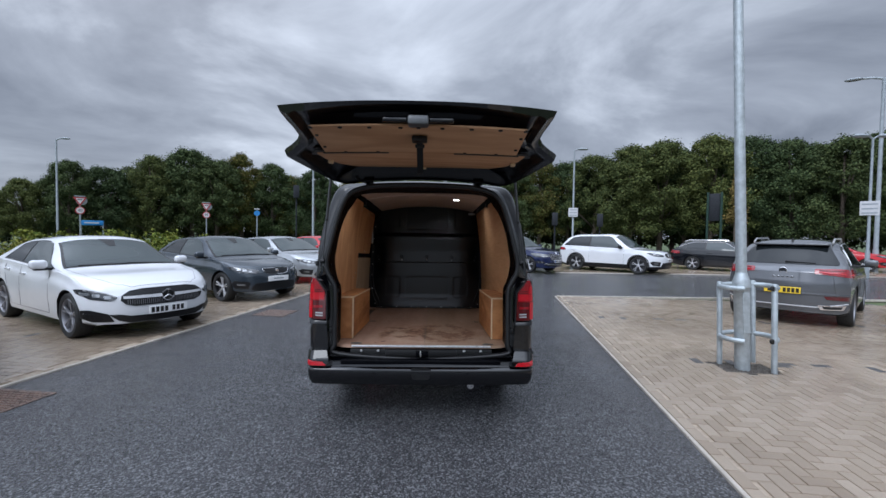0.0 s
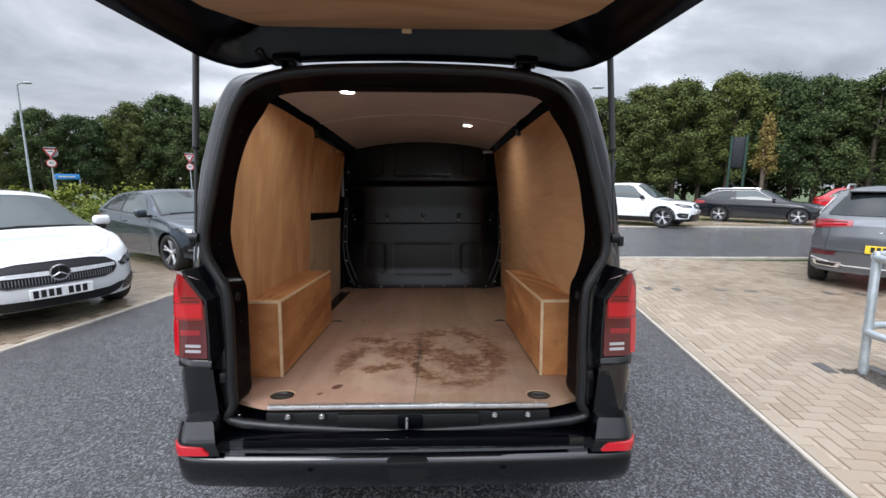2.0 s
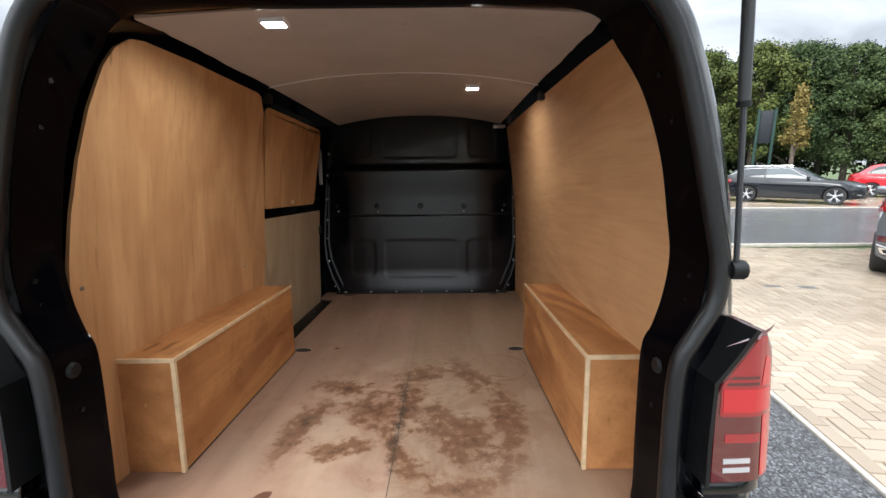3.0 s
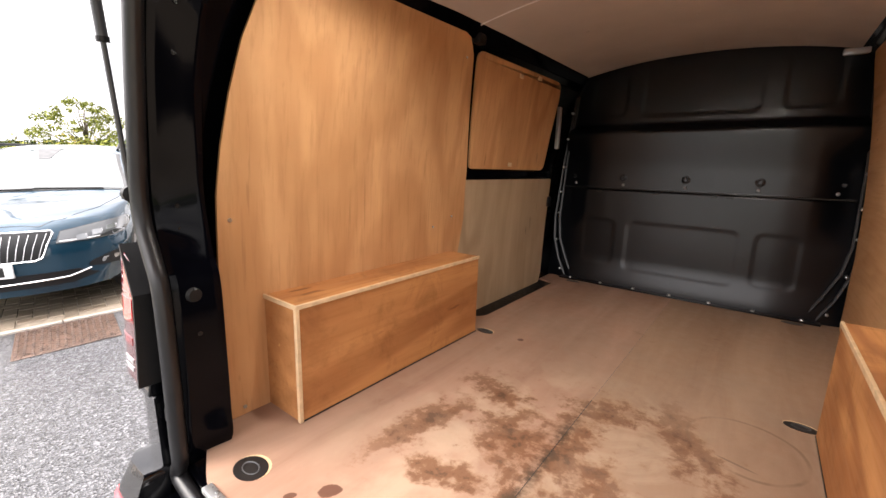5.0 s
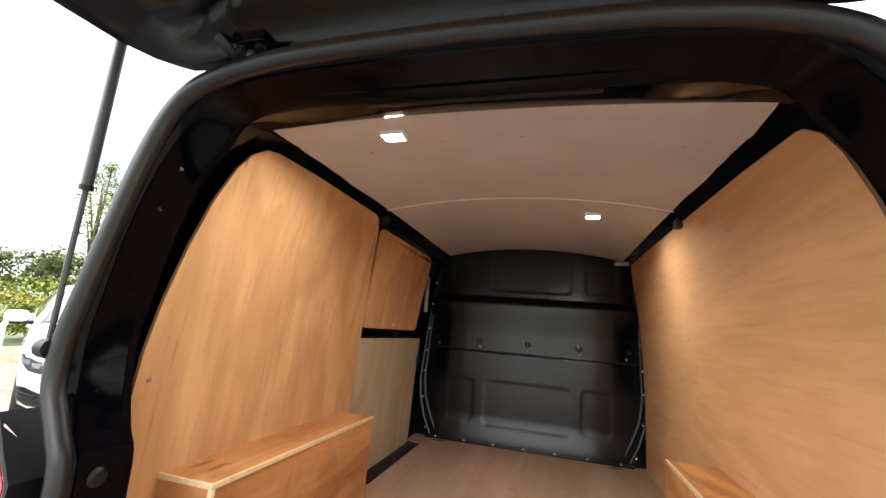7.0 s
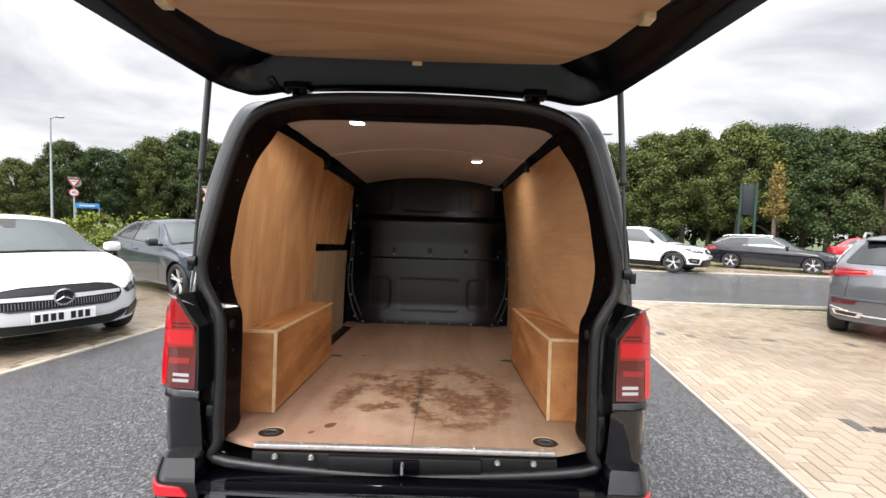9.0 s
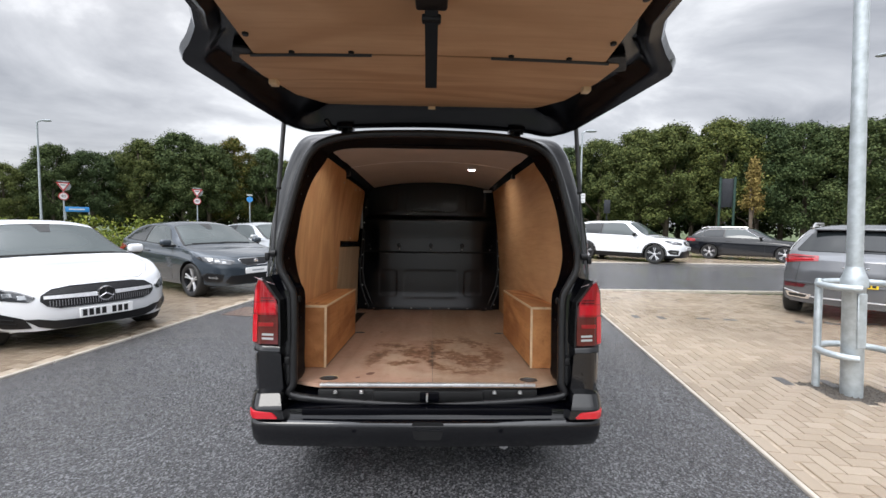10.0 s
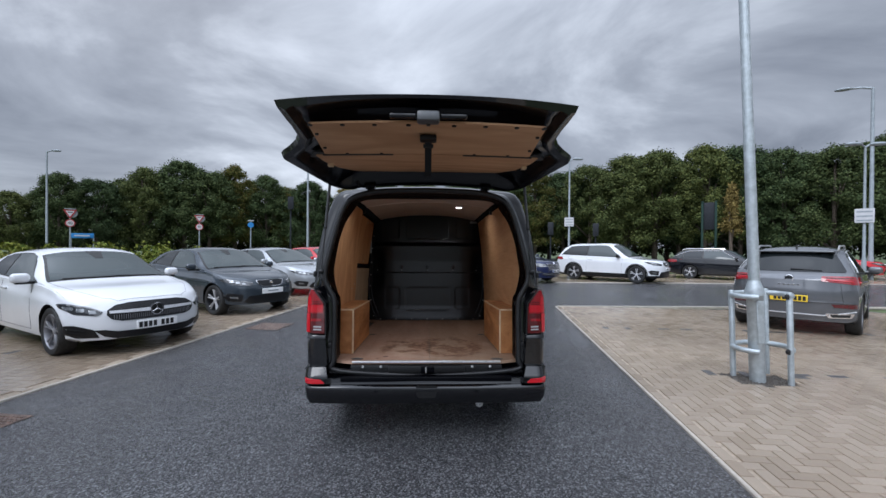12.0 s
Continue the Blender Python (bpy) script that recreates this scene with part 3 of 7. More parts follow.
U_L, U_R = -4.56, 1.585  # lane edges
flat("ground", [(-1500, -1500), (1500, -1500), (1500, 1500), (-1500, 1500)], -0.06, M_GRASS, "rough green grass and verge out to the horizon", category="ground")
flat("road", [lane(U_L - 0.1, -30), lane(U_R + 0.1, -30), lane(U_R + 0.1, 11.2), (60, 10.2), (60, 17.0), lane(2.6, 18.3), lane(2.6, 30), lane(U_L - 0.1, 30)], 0.0, M_ASPHALT, "dark wet asphalt access road", category="road", thick=0.05)
flat("road_far", [(-120, 30), (-20, 33.5), (30, 31), (120, 8), (120, 16), (30, 38), (-20, 40), (-120, 38)], 0.02, M_ASPHALT, "wet public road beyond the verge", category="road", thick=0.08)

# block paving: bays of sand-coloured blocks in herringbone
U = 0.1


def block_geo(x0, y0, x1, y1, z0, z1, c=0.006):
    vs = [(x0, y0, z0), (x1, y0, z0), (x1, y1, z0), (x0, y1, z0), (x0 + c, y0 + c, z1), (x1 - c, y0 + c, z1), (x1 - c, y1 - c, z1), (x0 + c, y1 - c, z1)]
    fs = [(4, 5, 6, 7), (0, 1, 5, 4), (1, 2, 6, 5), (2, 3, 7, 6), (3, 0, 4, 7)]
    return vs, fs


def herringbone(u0, u1, v0, v1, inside):
    """Blocks (u, v, length along u?) of a 2:1 herringbone inside a stretch of the lane's plan."""
    out = []
    for i in range(int(u0 / U) - 2, int(u1 / U) + 2):
        for j in range(int(v0 / U) - 3, int(v1 / U) + 2):
            if (i - j) % 4 == 0:
                if inside(i + 1, j + 0.5):
                    out.append((i * U, j * U, 2 * U, U))
                if inside(i + 0.5, j + 2):
                    out.append((i * U, (j + 1) * U, U, 2 * U))
    return out


def pave(name, u0, u1, v0, v1, inside, near, label, dark):
    bed = flat(name, [lane(u0, v0), lane(u1, v0), lane(u1, v1), lane(u0, v1)], 0.006, M_JOINT, label, category="paving", thick=0.05)
    blocks = herringbone(u0, u1, v0, v1, lambda i, j: inside(i * U, j * U))
    pieces = sorted(blocks, key=near)
    singles, rest = pieces[:300], pieces[300:]
    shapes = {}
    rng = random.Random(5)
    for u, v, a, b in singles:
        isd = dark(u + a / 2, v + b / 2)
        key = (a > b, isd)
        if key not in shapes:
            vs, fs = block_geo(0.002, 0.002, a - 0.002, b - 0.002, 0.0, 0.012, 0.004)
            shapes[key] = mesh_of("block", vs, fs, M_PAVE_DARK if isd else M_PAVE_PIECE)
        ob = new("paving_block", shapes[key])
        ob.matrix_world = ROAD_M @ Matrix.Translation((u, v, 0.004 + rng.uniform(-0.001, 0.0012)))
        ob.parent = bed
    verts, faces, idx = [], [], []
    for u, v, a, b in rest:
        vs, fs = block_geo(u + 0.002, v + 0.002, u + a - 0.002, v + b - 0.002, 0.004, 0.016 + rng.uniform(-0.001, 0.0012), 0.004)
        k = len(verts)
        verts += [tuple(ROAD_M @ Vector(p)) for p in vs]
        faces += [tuple(x + k for x in f) for f in fs]
        idx += [1 if dark(u + a / 2, v + b / 2) else 0] * 5
    me = mesh_of("blocks", verts, faces, [M_PAVE, M_PAVE_DARK], face_mats=idx)
    ob = link_part("paving_blocks", me, bed)
    tagged(ob, "", "", "", "stuff")
    return bed


PIT = (3.84, 4.88)


def to_lane(x, y):
    p = ROAD_M.inverted() @ Vector((x, y, 0))
    return p.x, p.y


PIT_L = to_lane(*PIT)


def row_marks(u, v, u0, pitch, v0, ang, every):
    """Single charcoal blocks along the slanting bay lines."""
    k = round((v - v0 - (u - u0) * ang) / pitch)
    line_v = v0 + (u - u0) * ang + k * pitch
    return abs(v - line_v) < 0.05 and (int((u - u0) / 0.1 + 1000) % every) in (0, 1)


def right_dark(u, v):
    return row_marks(u, v, 2.03, 2.75, 5.55, 0.03, 5) and v > 5


def left_dark(u, v):
    return row_marks(u, v, U_L, 3.02, 3.2, 0.5, 11)


pave("paving_right", U_R + 0.075, 12.0, -4.0, 11.1, lambda u, v: U_R + 0.21 < u < 11.9 and -4 < v < 11.0 + 0.06 * (u - 3) and not (abs(u - PIT_L[0]) < 0.33 and abs(v - PIT_L[1]) < 0.20),
     lambda b: abs(b[0] - 2.8) + abs(b[1] - 4.4), "wet sand-coloured block paving in herringbone", right_dark)
pave("paving_left", -12.0, U_L - 0.12, -6.0, 24.0, lambda u, v: -11.9 < u < U_L - 0.22 and -6 < v < 24,
     lambda b: abs(b[0] + 4.9) + abs(b[1] - 4.2), "wet sand-coloured block paving of the parking bays", left_dark)
flat("paving_right_far", [lane(12.0, -4), lane(60, -4), lane(60, 16), lane(12, 11.6)], 0.010, M_PAVE, "wet block paving of further parking bays", category="paving", thick=0.05)
flat("paving_far", [lane(2.7, 18.5), (60, 17.1), (60, 23.0), lane(2.7, 25.0)], 0.012, M_PAVE, "wet sand-coloured paving under the far parking row", category="paving", thick=0.05)


# edging kerbs: pale pin kerbs laid end to end
def kerb_row(name, a, b, width, label):
    row = thing(name, Matrix(), label, "kerb", "", "structure")
    a, b = Vector((*a, 0)), Vector((*b, 0))
    d = (b - a)
    n = int(d.length / 0.9)
    ang = math.atan2(d.y, d.x)
    me = None
    for k in range(n):
        if me is None:
            bm = bm_box(0.004, d.length / n - 0.004, -width / 2, width / 2, -0.04, 0.022, 0.006, 1)
            me = bpy.data.meshes.new("kerb_unit")
            bmesh.ops.recalc_face_normals(bm, faces=bm.faces[:])
            bm.to_mesh(me)
            bm.free()
            me.materials.append(M_EDGE)
        ob = new("kerb_unit", me)
        ob.matrix_world = Matrix.Translation(a + d * k / n) @ Matrix.Rotation(ang, 4, 'Z')
        ob.parent = row


# a straight course of blocks along the kerb
course = thing("paving_border", Matrix(), "straight border course of sand-coloured paving blocks", "paving", "", "structure")
vs, fs = block_geo(0.002, 0.002, 0.098, 0.198, 0.0, 0.012, 0.004)
me_c = mesh_of("border_block", vs, fs, M_PAVE_PIECE)
for k in range(75):
    ob = new("paving_block", me_c)
    ob.matrix_world = ROAD_M @ Matrix.Translation((U_R + 0.082, -4.0 + 0.2 * k, 0.0045))
    ob.parent = course

kerb_row("kerb_right", lane(U_R + 0.06, -6), lane(U_R + 0.06, 11.0), 0.034, "thin pale concrete edging beside the asphalt")
kerb_row("kerb_left", lane(U_L - 0.06, -6), lane(U_L - 0.06, 24), 0.035, "thin pale concrete edging beside the asphalt")
kerb_row("kerb_planting", lane(-12.06, -6), lane(-12.06, 24), 0.11, "pale concrete kerb along the planting bed")
kerb_row("kerb_junction", lane(U_R + 0.1, 11.07), (40, 10.6), 0.055, "thin pale concrete edging at the junction")
kerb_row("kerb_far", lane(2.6, 18.4), (40, 17.35), 0.10, "pale concrete kerb of the far bays")


# iron covers
def iron_cover(m, w, h, label, raised):
    cov = thing("manhole_cover", m, label, "manhole cover")
    part("cover_rim", bm_box(-w / 2, w / 2, -h / 2, h / 2, 0.0, 0.006, 0.002, 1), M_IRON, cov)
    if raised:
        nx, ny = int(w / 0.045), int(h / 0.045)
        verts, faces = [], []
        for i in range(nx):
            for j in range(ny):
                cx, cy = -w / 2 + 0.045 * (i + 0.5), -h / 2 + 0.045 * (j + 0.5)
                vs, fs = block_geo(cx - 0.016, cy - 0.010, cx + 0.016, cy + 0.010, 0.006, 0.012, 0.004)
                k = len(verts)
                verts += vs
                faces += [tuple(x + k for x in f) for f in fs]
        tagged(link_part("raised_studs", mesh_of("studs", verts, faces, M_IRON), cov), "", "", "", "stuff")
    else:
        for k in range(9):
            x = -w / 2 + 0.05 + k * (w - 0.1) / 8
            part("grate_bar", bm_box(x - 0.012, x + 0.012, -h / 2 + 0.04, h / 2 - 0.04, 0.006, 0.016, 0.003, 1), M_STEEL, cov)


iron_cover(pose(-3.78, 3.70, 0.002, 0, 0, -LANE), 0.62, 0.62, "rusty square cast-iron access cover set in asphalt", True)
iron_cover(pose(-2.96, 8.02, 0.002, 0, 0, -LANE), 0.62, 0.62, "rusty cast-iron access cover set in asphalt", True)


# ---- the panel van, built level, then set down with its slight nose-down rake ----
RAKE = 3.0
VAN_POSE = pose(0.024, 4.0, 0.0, -RAKE, 0, 0.75)
van = thing("panel_van", VAN_POSE, "glossy black panel van, tailgate raised, load bay lined with plywood", "van")


def mirror_pts(half):
    """A closed loop (x, z) from a half outline that starts top centre and ends bottom centre."""
    right = [tuple(p) for p in half]
    return right + [(-x, z) for x, z in reversed(right[1:-1])]


OUT = [(0, 1.975), (.30, 1.966), (.50, 1.948), (.635, 1.93), (.70, 1.87), (.745, 1.77), (.80, 1.60), (.85, 1.42), (.872, 1.30), (.888, 1.20), (.895, 1.14), (.903, 1.06), (.922, .80), (.922, .60), (.90, .48), (0, .445)]
SEAL = [(0, 1.95), (.30, 1.942), (.46, 1.925), (.575, 1.893), (.642, 1.845), (.69, 1.757), (.738, 1.60), (.788, 1.40), (.81, 1.30), (.806, 1.215), (.765, 1.135), (.732, 1.05), (.728, .80), (.727, .60), (.69, .512), (0, .465)]
APER = [(0, 1.897), (.30, 1.895), (.48, 1.887), (.565, 1.862), (.61, 1.80), (.675, 1.70), (.728, 1.55), (.755, 1.40), (.768, 1.30), (.757, 1.20), (.735, 1.12), (.71, 1.05), (.708, .80), (.706, .63), (.66, .545), (0, .53)]
out_l, seal_l, aper_l = (mirror_pts(spline(c, 5)) for c in (OUT, SEAL, APER))


def ring_skin(rings):
    """Skins closed loops of 3D points."""
    bm = bmesh.new()
    vs = [[bm.verts.new(p) for p in r] for r in rings]
    n = len(vs[0])
    for a, b in zip(vs, vs[1:]):
        for k in range(n):
            bm.faces.new((a[k], a[(k + 1) % n], b[(k + 1) % n], b[k]))
    return bm


def loop3(loop, y, grow=0.0, cz=1.2):
    return [(x * (1 + grow), y, z + (z - cz) * grow * 0.5) for x, z in loop]


def blend(a, b, t):
    return [(p[0] * (1 - t) + q[0] * t, p[1] * (1 - t) + q[1] * t) for p, q in zip(a, b)]


# outer shell: rounded rear corner, straight flanks, tapering bonnet end
def swell(y, wide, up):
    """The rear outline pushed out sideways and upwards."""
    out = []
    for x, z in out_l:
        k = min(1.0, max(0.45, 0.5 + 0.5 * (z - 1.2) / 0.4))
        side = min(1.0, abs(x) / 0.55)
        out.append((math.copysign(min(abs(x) + wide * k * side, 0.956), x) if x else 0.0, y, z + up * max(0.0, (z - 1.62) / 0.355)))
    return out


shell = [swell(y, w, u) for y, w, u in ((-0.440, 0.0, 0.0), (-0.434, 0.022, 0.005), (-0.424, 0.042, 0.012), (-0.408, 0.060, 0.020), (-0.385, 0.074, 0.028), (-0.33, 0.085, 0.038), (-0.2, 0.090, 0.052), (0.0, 0.095, 0.075), (0.5, 0.10, 0.115), (1.0, 0.10, 0.135), (2.6, 0.10, 0.15))]
for y, top, w in ((3.0, 1.97, 1.0), (3.5, 1.55, 0.98), (3.9, 1.22, 0.95), (4.2, 1.05, 0.88), (4.33, 0.90, 0.78)):
    shell.append([(x * w, y, min(z, top)) for x, _, z in swell(y, 0.10, 0.15)])
bm = ring_skin(shell)
bm.verts.ensure_lookup_table()
n_loop = len(out_l)
bm.faces.new([bm.verts[len(bm.verts) - n_loop + k] for k in range(n_loop)])
part("body_shell", bm, M_BLACK, van, "glossy black outer body", angle=50)

# rear door frame: outer flange, seal channel, inner return
mid_l = blend(out_l, seal_l, 0.5)
part("door_frame", ring_skin([loop3(out_l, -0.440), loop3(blend(out_l, seal_l, 0.2), -0.462), loop3(mid_l, -0.488), loop3(blend(out_l, seal_l, 0.72), -0.497), loop3(blend(out_l, seal_l, 0.88), -0.490), loop3(seal_l, -0.50)]), M_BLACK, van, angle=30)
part("aperture_return", ring_skin([loop3(seal_l, -0.50), loop3(blend(seal_l, aper_l, .22), -0.492), loop3(blend(seal_l, aper_l, .30), -0.478), loop3(blend(seal_l, aper_l, .42), -0.462), loop3(blend(seal_l, aper_l, .70), -0.425), loop3(blend(seal_l, aper_l, .92), -0.405), loop3(aper_l, -0.395), loop3(aper_l, -0.385), loop3(blend(aper_l, out_l, 0.5), -0.389), loop3(blend(aper_l, out_l, 0.9), -0.389)]), M_BLACK2, van, "smooth black painted door pillar", angle=40)
seal_path = [(x, -0.518, z) for x, z in blend(seal_l, aper_l, 0.05)]
part("door_seal", bm_tube(seal_path, 0.021, 10, closed=True), M_RUBBER, van, "black rubber weather seal")

# D-pillar details: bolt holes, door catches
for s in (-1, 1):
    part("pillar_bolt", bm_lathe([(0.0, -s * 0.006), (0.015, -s * 0.006), (0.022, 0.0), (0.022, s * 0.01)], 'x', 14, (s * 0.722, -0.447, 1.035)), M_PLASTIC, van)
    for z, x in ((1.72, 0.685), (1.62, 0.722), (1.26, 0.788), (1.20, 0.782), (0.93, 0.718)):
        part("frame_plug", bm_lathe([(0.006, -s * 0.004), (0.006, s * 0.006)], 'x', 8, (s * x, -0.445, z)), M_PLASTIC, van)

# rear roof header and the body's shoulder gutters
for s in (-1, 1):
    part("hinge_bracket", bm_box(s * 0.463 - 0.03, s * 0.463 + 0.03, -0.49, -0.40, 1.945, 2.000, 0.006), M_BLACK2, van)
    part("hinge_plate", bm_box(s * 0.463 - 0.042, s * 0.463 + 0.042, -0.545, -0.500, 1.962, 1.990, 0.004), M_BLACK2, van)
    part("hinge_arm", bm_box(s * 0.463 - 0.016, s * 0.463 + 0.016, -0.53, -0.42, 1.972, 1.998, 0.004), M_BLACK2, van)
    for d in (-0.025, 0.025):
        part("hinge_bolt", bm_lathe([(0.011, -0.014), (0.011, 0.0)], 'z', 8, (s * 0.463 + d, -0.528, 1.964)), M_PLASTIC, van)

# black side window seam and fuel-side panel gap hinted by body trim
for s in (-1, 1):
    def bent(outline, thick, fn, bevel=0.0, xs=(0.82, 0.84, 0.86, 0.88, 0.895, 0.91, 0.922), zs=()):
        """A plate cut into strips and bent by fn(u, v, w)."""
        bm = bm_prism(outline, lambda u, v, w: (u, w, v), thick, bevel=bevel)
        for axis, cuts in ((0, xs), (2, zs)):
            for q in cuts:
                co, no = [0, 0, 0], [0, 0, 0]
                co[axis], no[axis] = q, 1
                bmesh.ops.bisect_plane(bm, geom=bm.verts[:] + bm.edges[:] + bm.faces[:], plane_co=co, plane_no=no)
        for vert in bm.verts:
            vert.co = fn(vert.co.x, vert.co.z, vert.co.y)
        return bm

    # tail lamp: slanted lens wrapped round the corner
    lens = [(0.788, 0.806), (0.935, 0.812), (0.944, 0.90), (0.936, 1.10), (0.912, 1.158), (0.885, 1.150), (0.800, 1.035)]
    lens_r = rounded(lens, [0.012, 0.02, 0.02, 0.02, 0.012, 0.02, 0.02], 3)

    def lamp_place(u, v, w, s=s):
        return (s * u, -0.563 + w + max(0, u - 0.87) ** 2 * 6.0 + (v - 0.95) * 0.06, v)

    lamp = part("tail_lamp", bent(lens_r, 0.145, lamp_place, 0.005), M_RED_DARK, van, "red tail lamp with a clear reversing strip")
    upper = [(0.806, 0.965), (0.932, 0.965), (0.930, 1.095), (0.908, 1.148), (0.888, 1.143), (0.808, 1.035)]
    part("brake_lens", bent(rounded(upper, 0.008, 3), 0.004, lambda u, v, w: lamp_place(u, v, w - 0.0012)), M_RED_MID, lamp, "deep red lens")
    part("outer_lens", bent(rounded([(0.907, 0.822), (0.936, 0.822), (0.938, 0.965), (0.907, 0.965)], 0.006, 3), 0.004, lambda u, v, w: lamp_place(u, v, w - 0.0012)), M_RED, lamp)
    part("light_bar", bent([(0.812, 0.975), (0.934, 0.975), (0.932, 1.028), (0.812, 1.028)], 0.004, lambda u, v, w: lamp_place(u, v, w - 0.0024)), M_RED, lamp, "bright red light bar")
    part("upper_bar", bent([(0.898, 1.034), (0.932, 1.034), (0.928, 1.092), (0.908, 1.10)], 0.004, lambda u, v, w: lamp_place(u, v, w - 0.0022)), M_RED, lamp)
    for k in range(2):
        part("reflex_rib", bent([(0.818 + 0.0 * k, 1.036 + 0.014 * k), (0.892, 1.036 + 0.014 * k), (0.892, 1.043 + 0.014 * k), (0.822 + 0.012 * k, 1.043 + 0.014 * k)], 0.004, lambda u, v, w: lamp_place(u, v, w - 0.0020)), M_RED_DARK, lamp)
    part("light_band", bent([(0.820, 0.905), (0.900, 0.905), (0.900, 0.925), (0.820, 0.925)], 0.004, lambda u, v, w: lamp_place(u, v, w - 0.0014)), M_RED_MID, lamp)
    for z in (0.835, 0.856):
        part("reverse_lens", bent([(0.818, z), (0.878, z + 0.002), (0.878, z + 0.013), (0.818, z + 0.011)], 0.004, lambda u, v, w: lamp_place(u, v, w - 0.0020)), M_CLEAR, lamp, "clear reversing strip")
    # black bezel down the inner edge of the lamp
    bm = bmesh.new()
    prev = None
    for u, v in ((0.785, 0.802), (0.787, 0.90), (0.796, 1.038), (0.84, 1.095), (0.884, 1.158)):
        yb = -0.566 + (v - 0.95) * 0.06
        row = [bm.verts.new((s * (u + d), y, v + (0.004 if d < 0 and v > 1.0 else 0.0))) for d, y in ((-0.005, yb), (0.004, yb), (0.004, -0.43), (-0.005, -0.43))]
        if prev:
            for j in range(4):
                bm.faces.new((prev[j], prev[(j + 1) % 4], row[(j + 1) % 4], row[j]))
        prev = row
    part("lamp_bezel", bm, M_PLASTIC, lamp, angle=30)
    # side of the lamp and the panels under it
    part("lamp_housing", bm_box(*sorted((s * 0.80, s * 0.952)), -0.47, -0.37, 0.79, 1.145, 0.02, 3), M_BLACK2, van)
    corner = rounded([(0.772, 0.555), (0.928, 0.555), (0.938, 0.764), (0.790, 0.764)], [0.01, 0.03, 0.03, 0.01], 4)
    part("quarter_panel", bent(corner, 0.10, lambda u, v, w: (s * u, -0.545 + w + max(0, u - 0.86) ** 2 * 6.0 + 0.15 * max(0, v - 0.66) ** 2, v), 0.008), M_BLACK, van)
    part("lamp_sill", bent([(0.788, 0.766), (0.938, 0.768), (0.934, 0.806), (0.788, 0.804)], 0.06, lambda u, v, w: (s * u, -0.556 + w + max(0, u - 0.87) ** 2 * 6.0 + (v - 0.766) * 0.18, v), 0.003), M_BLACK, van)
    part("side_bump_stop", bm_box(*sorted((s * 0.745, s * 0.775)), -0.53, -0.48, 0.69, 0.735, 0.008), M_PLASTIC, van)
    part("flank_catch", bm_box(*sorted((s * 0.90, s * 0.925)), -0.43, -0.38, 1.245, 1.29, 0.006), M_PLASTIC, van)

# bumper: one section swept round the rear corners
plan = spline([(-0.955, 0.15), (-0.958, -0.25), (-0.955, -0.46), (-0.935, -0.56), (-0.875, -0.612), (-0.60, -0.632), (0, -0.640), (0.60, -0.632), (0.875, -0.612), (0.935, -0.56), (0.955, -0.46), (0.958, -0.25), (0.955, 0.15)], 6)
sect = [(0.10, 0.275), (0.035, 0.285), (0.008, 0.33), (0.0, 0.398), (0.002, 0.409), (0.008, 0.420), (0.016, 0.427), (0.034, 0.431), (0.040, 0.445), (0.044, 0.475), (0.09, 0.482), (0.13, 0.483)]
bm = bmesh.new()
rows_b = []
for i, p in enumerate(plan):
    a, b = plan[max(i - 1, 0)], plan[min(i + 1, len(plan) - 1)]
    d = (b - a) / np.linalg.norm(b - a)
    nrm = np.array((-d[1], d[0]))
    rows_b.append([bm.verts.new((p[0] + nrm[0] * q, p[1] + nrm[1] * q, z)) for q, z in sect])
for a, b in zip(rows_b, rows_b[1:]):
    for k in range(len(sect) - 1):
        bm.faces.new((a[k], b[k], b[k + 1], a[k + 1]))
bumper = part("rear_bumper", bm, M_BLACK, van, "glossy black rear bumper", angle=28)
part("bumper_step", bm_box(-0.66, 0.66, -0.60, -0.475, 0.445, 0.484, 0.008), M_BLACK2, van)
part("towing_cover", bm_prism(rounded([(-0.07, 0.335), (0.07, 0.335), (0.085, 0.425), (-0.085, 0.425)], 0.02, 3), lambda u, v, w: (u, -0.638 + w, v), 0.02), M_PLASTIC, bumper)
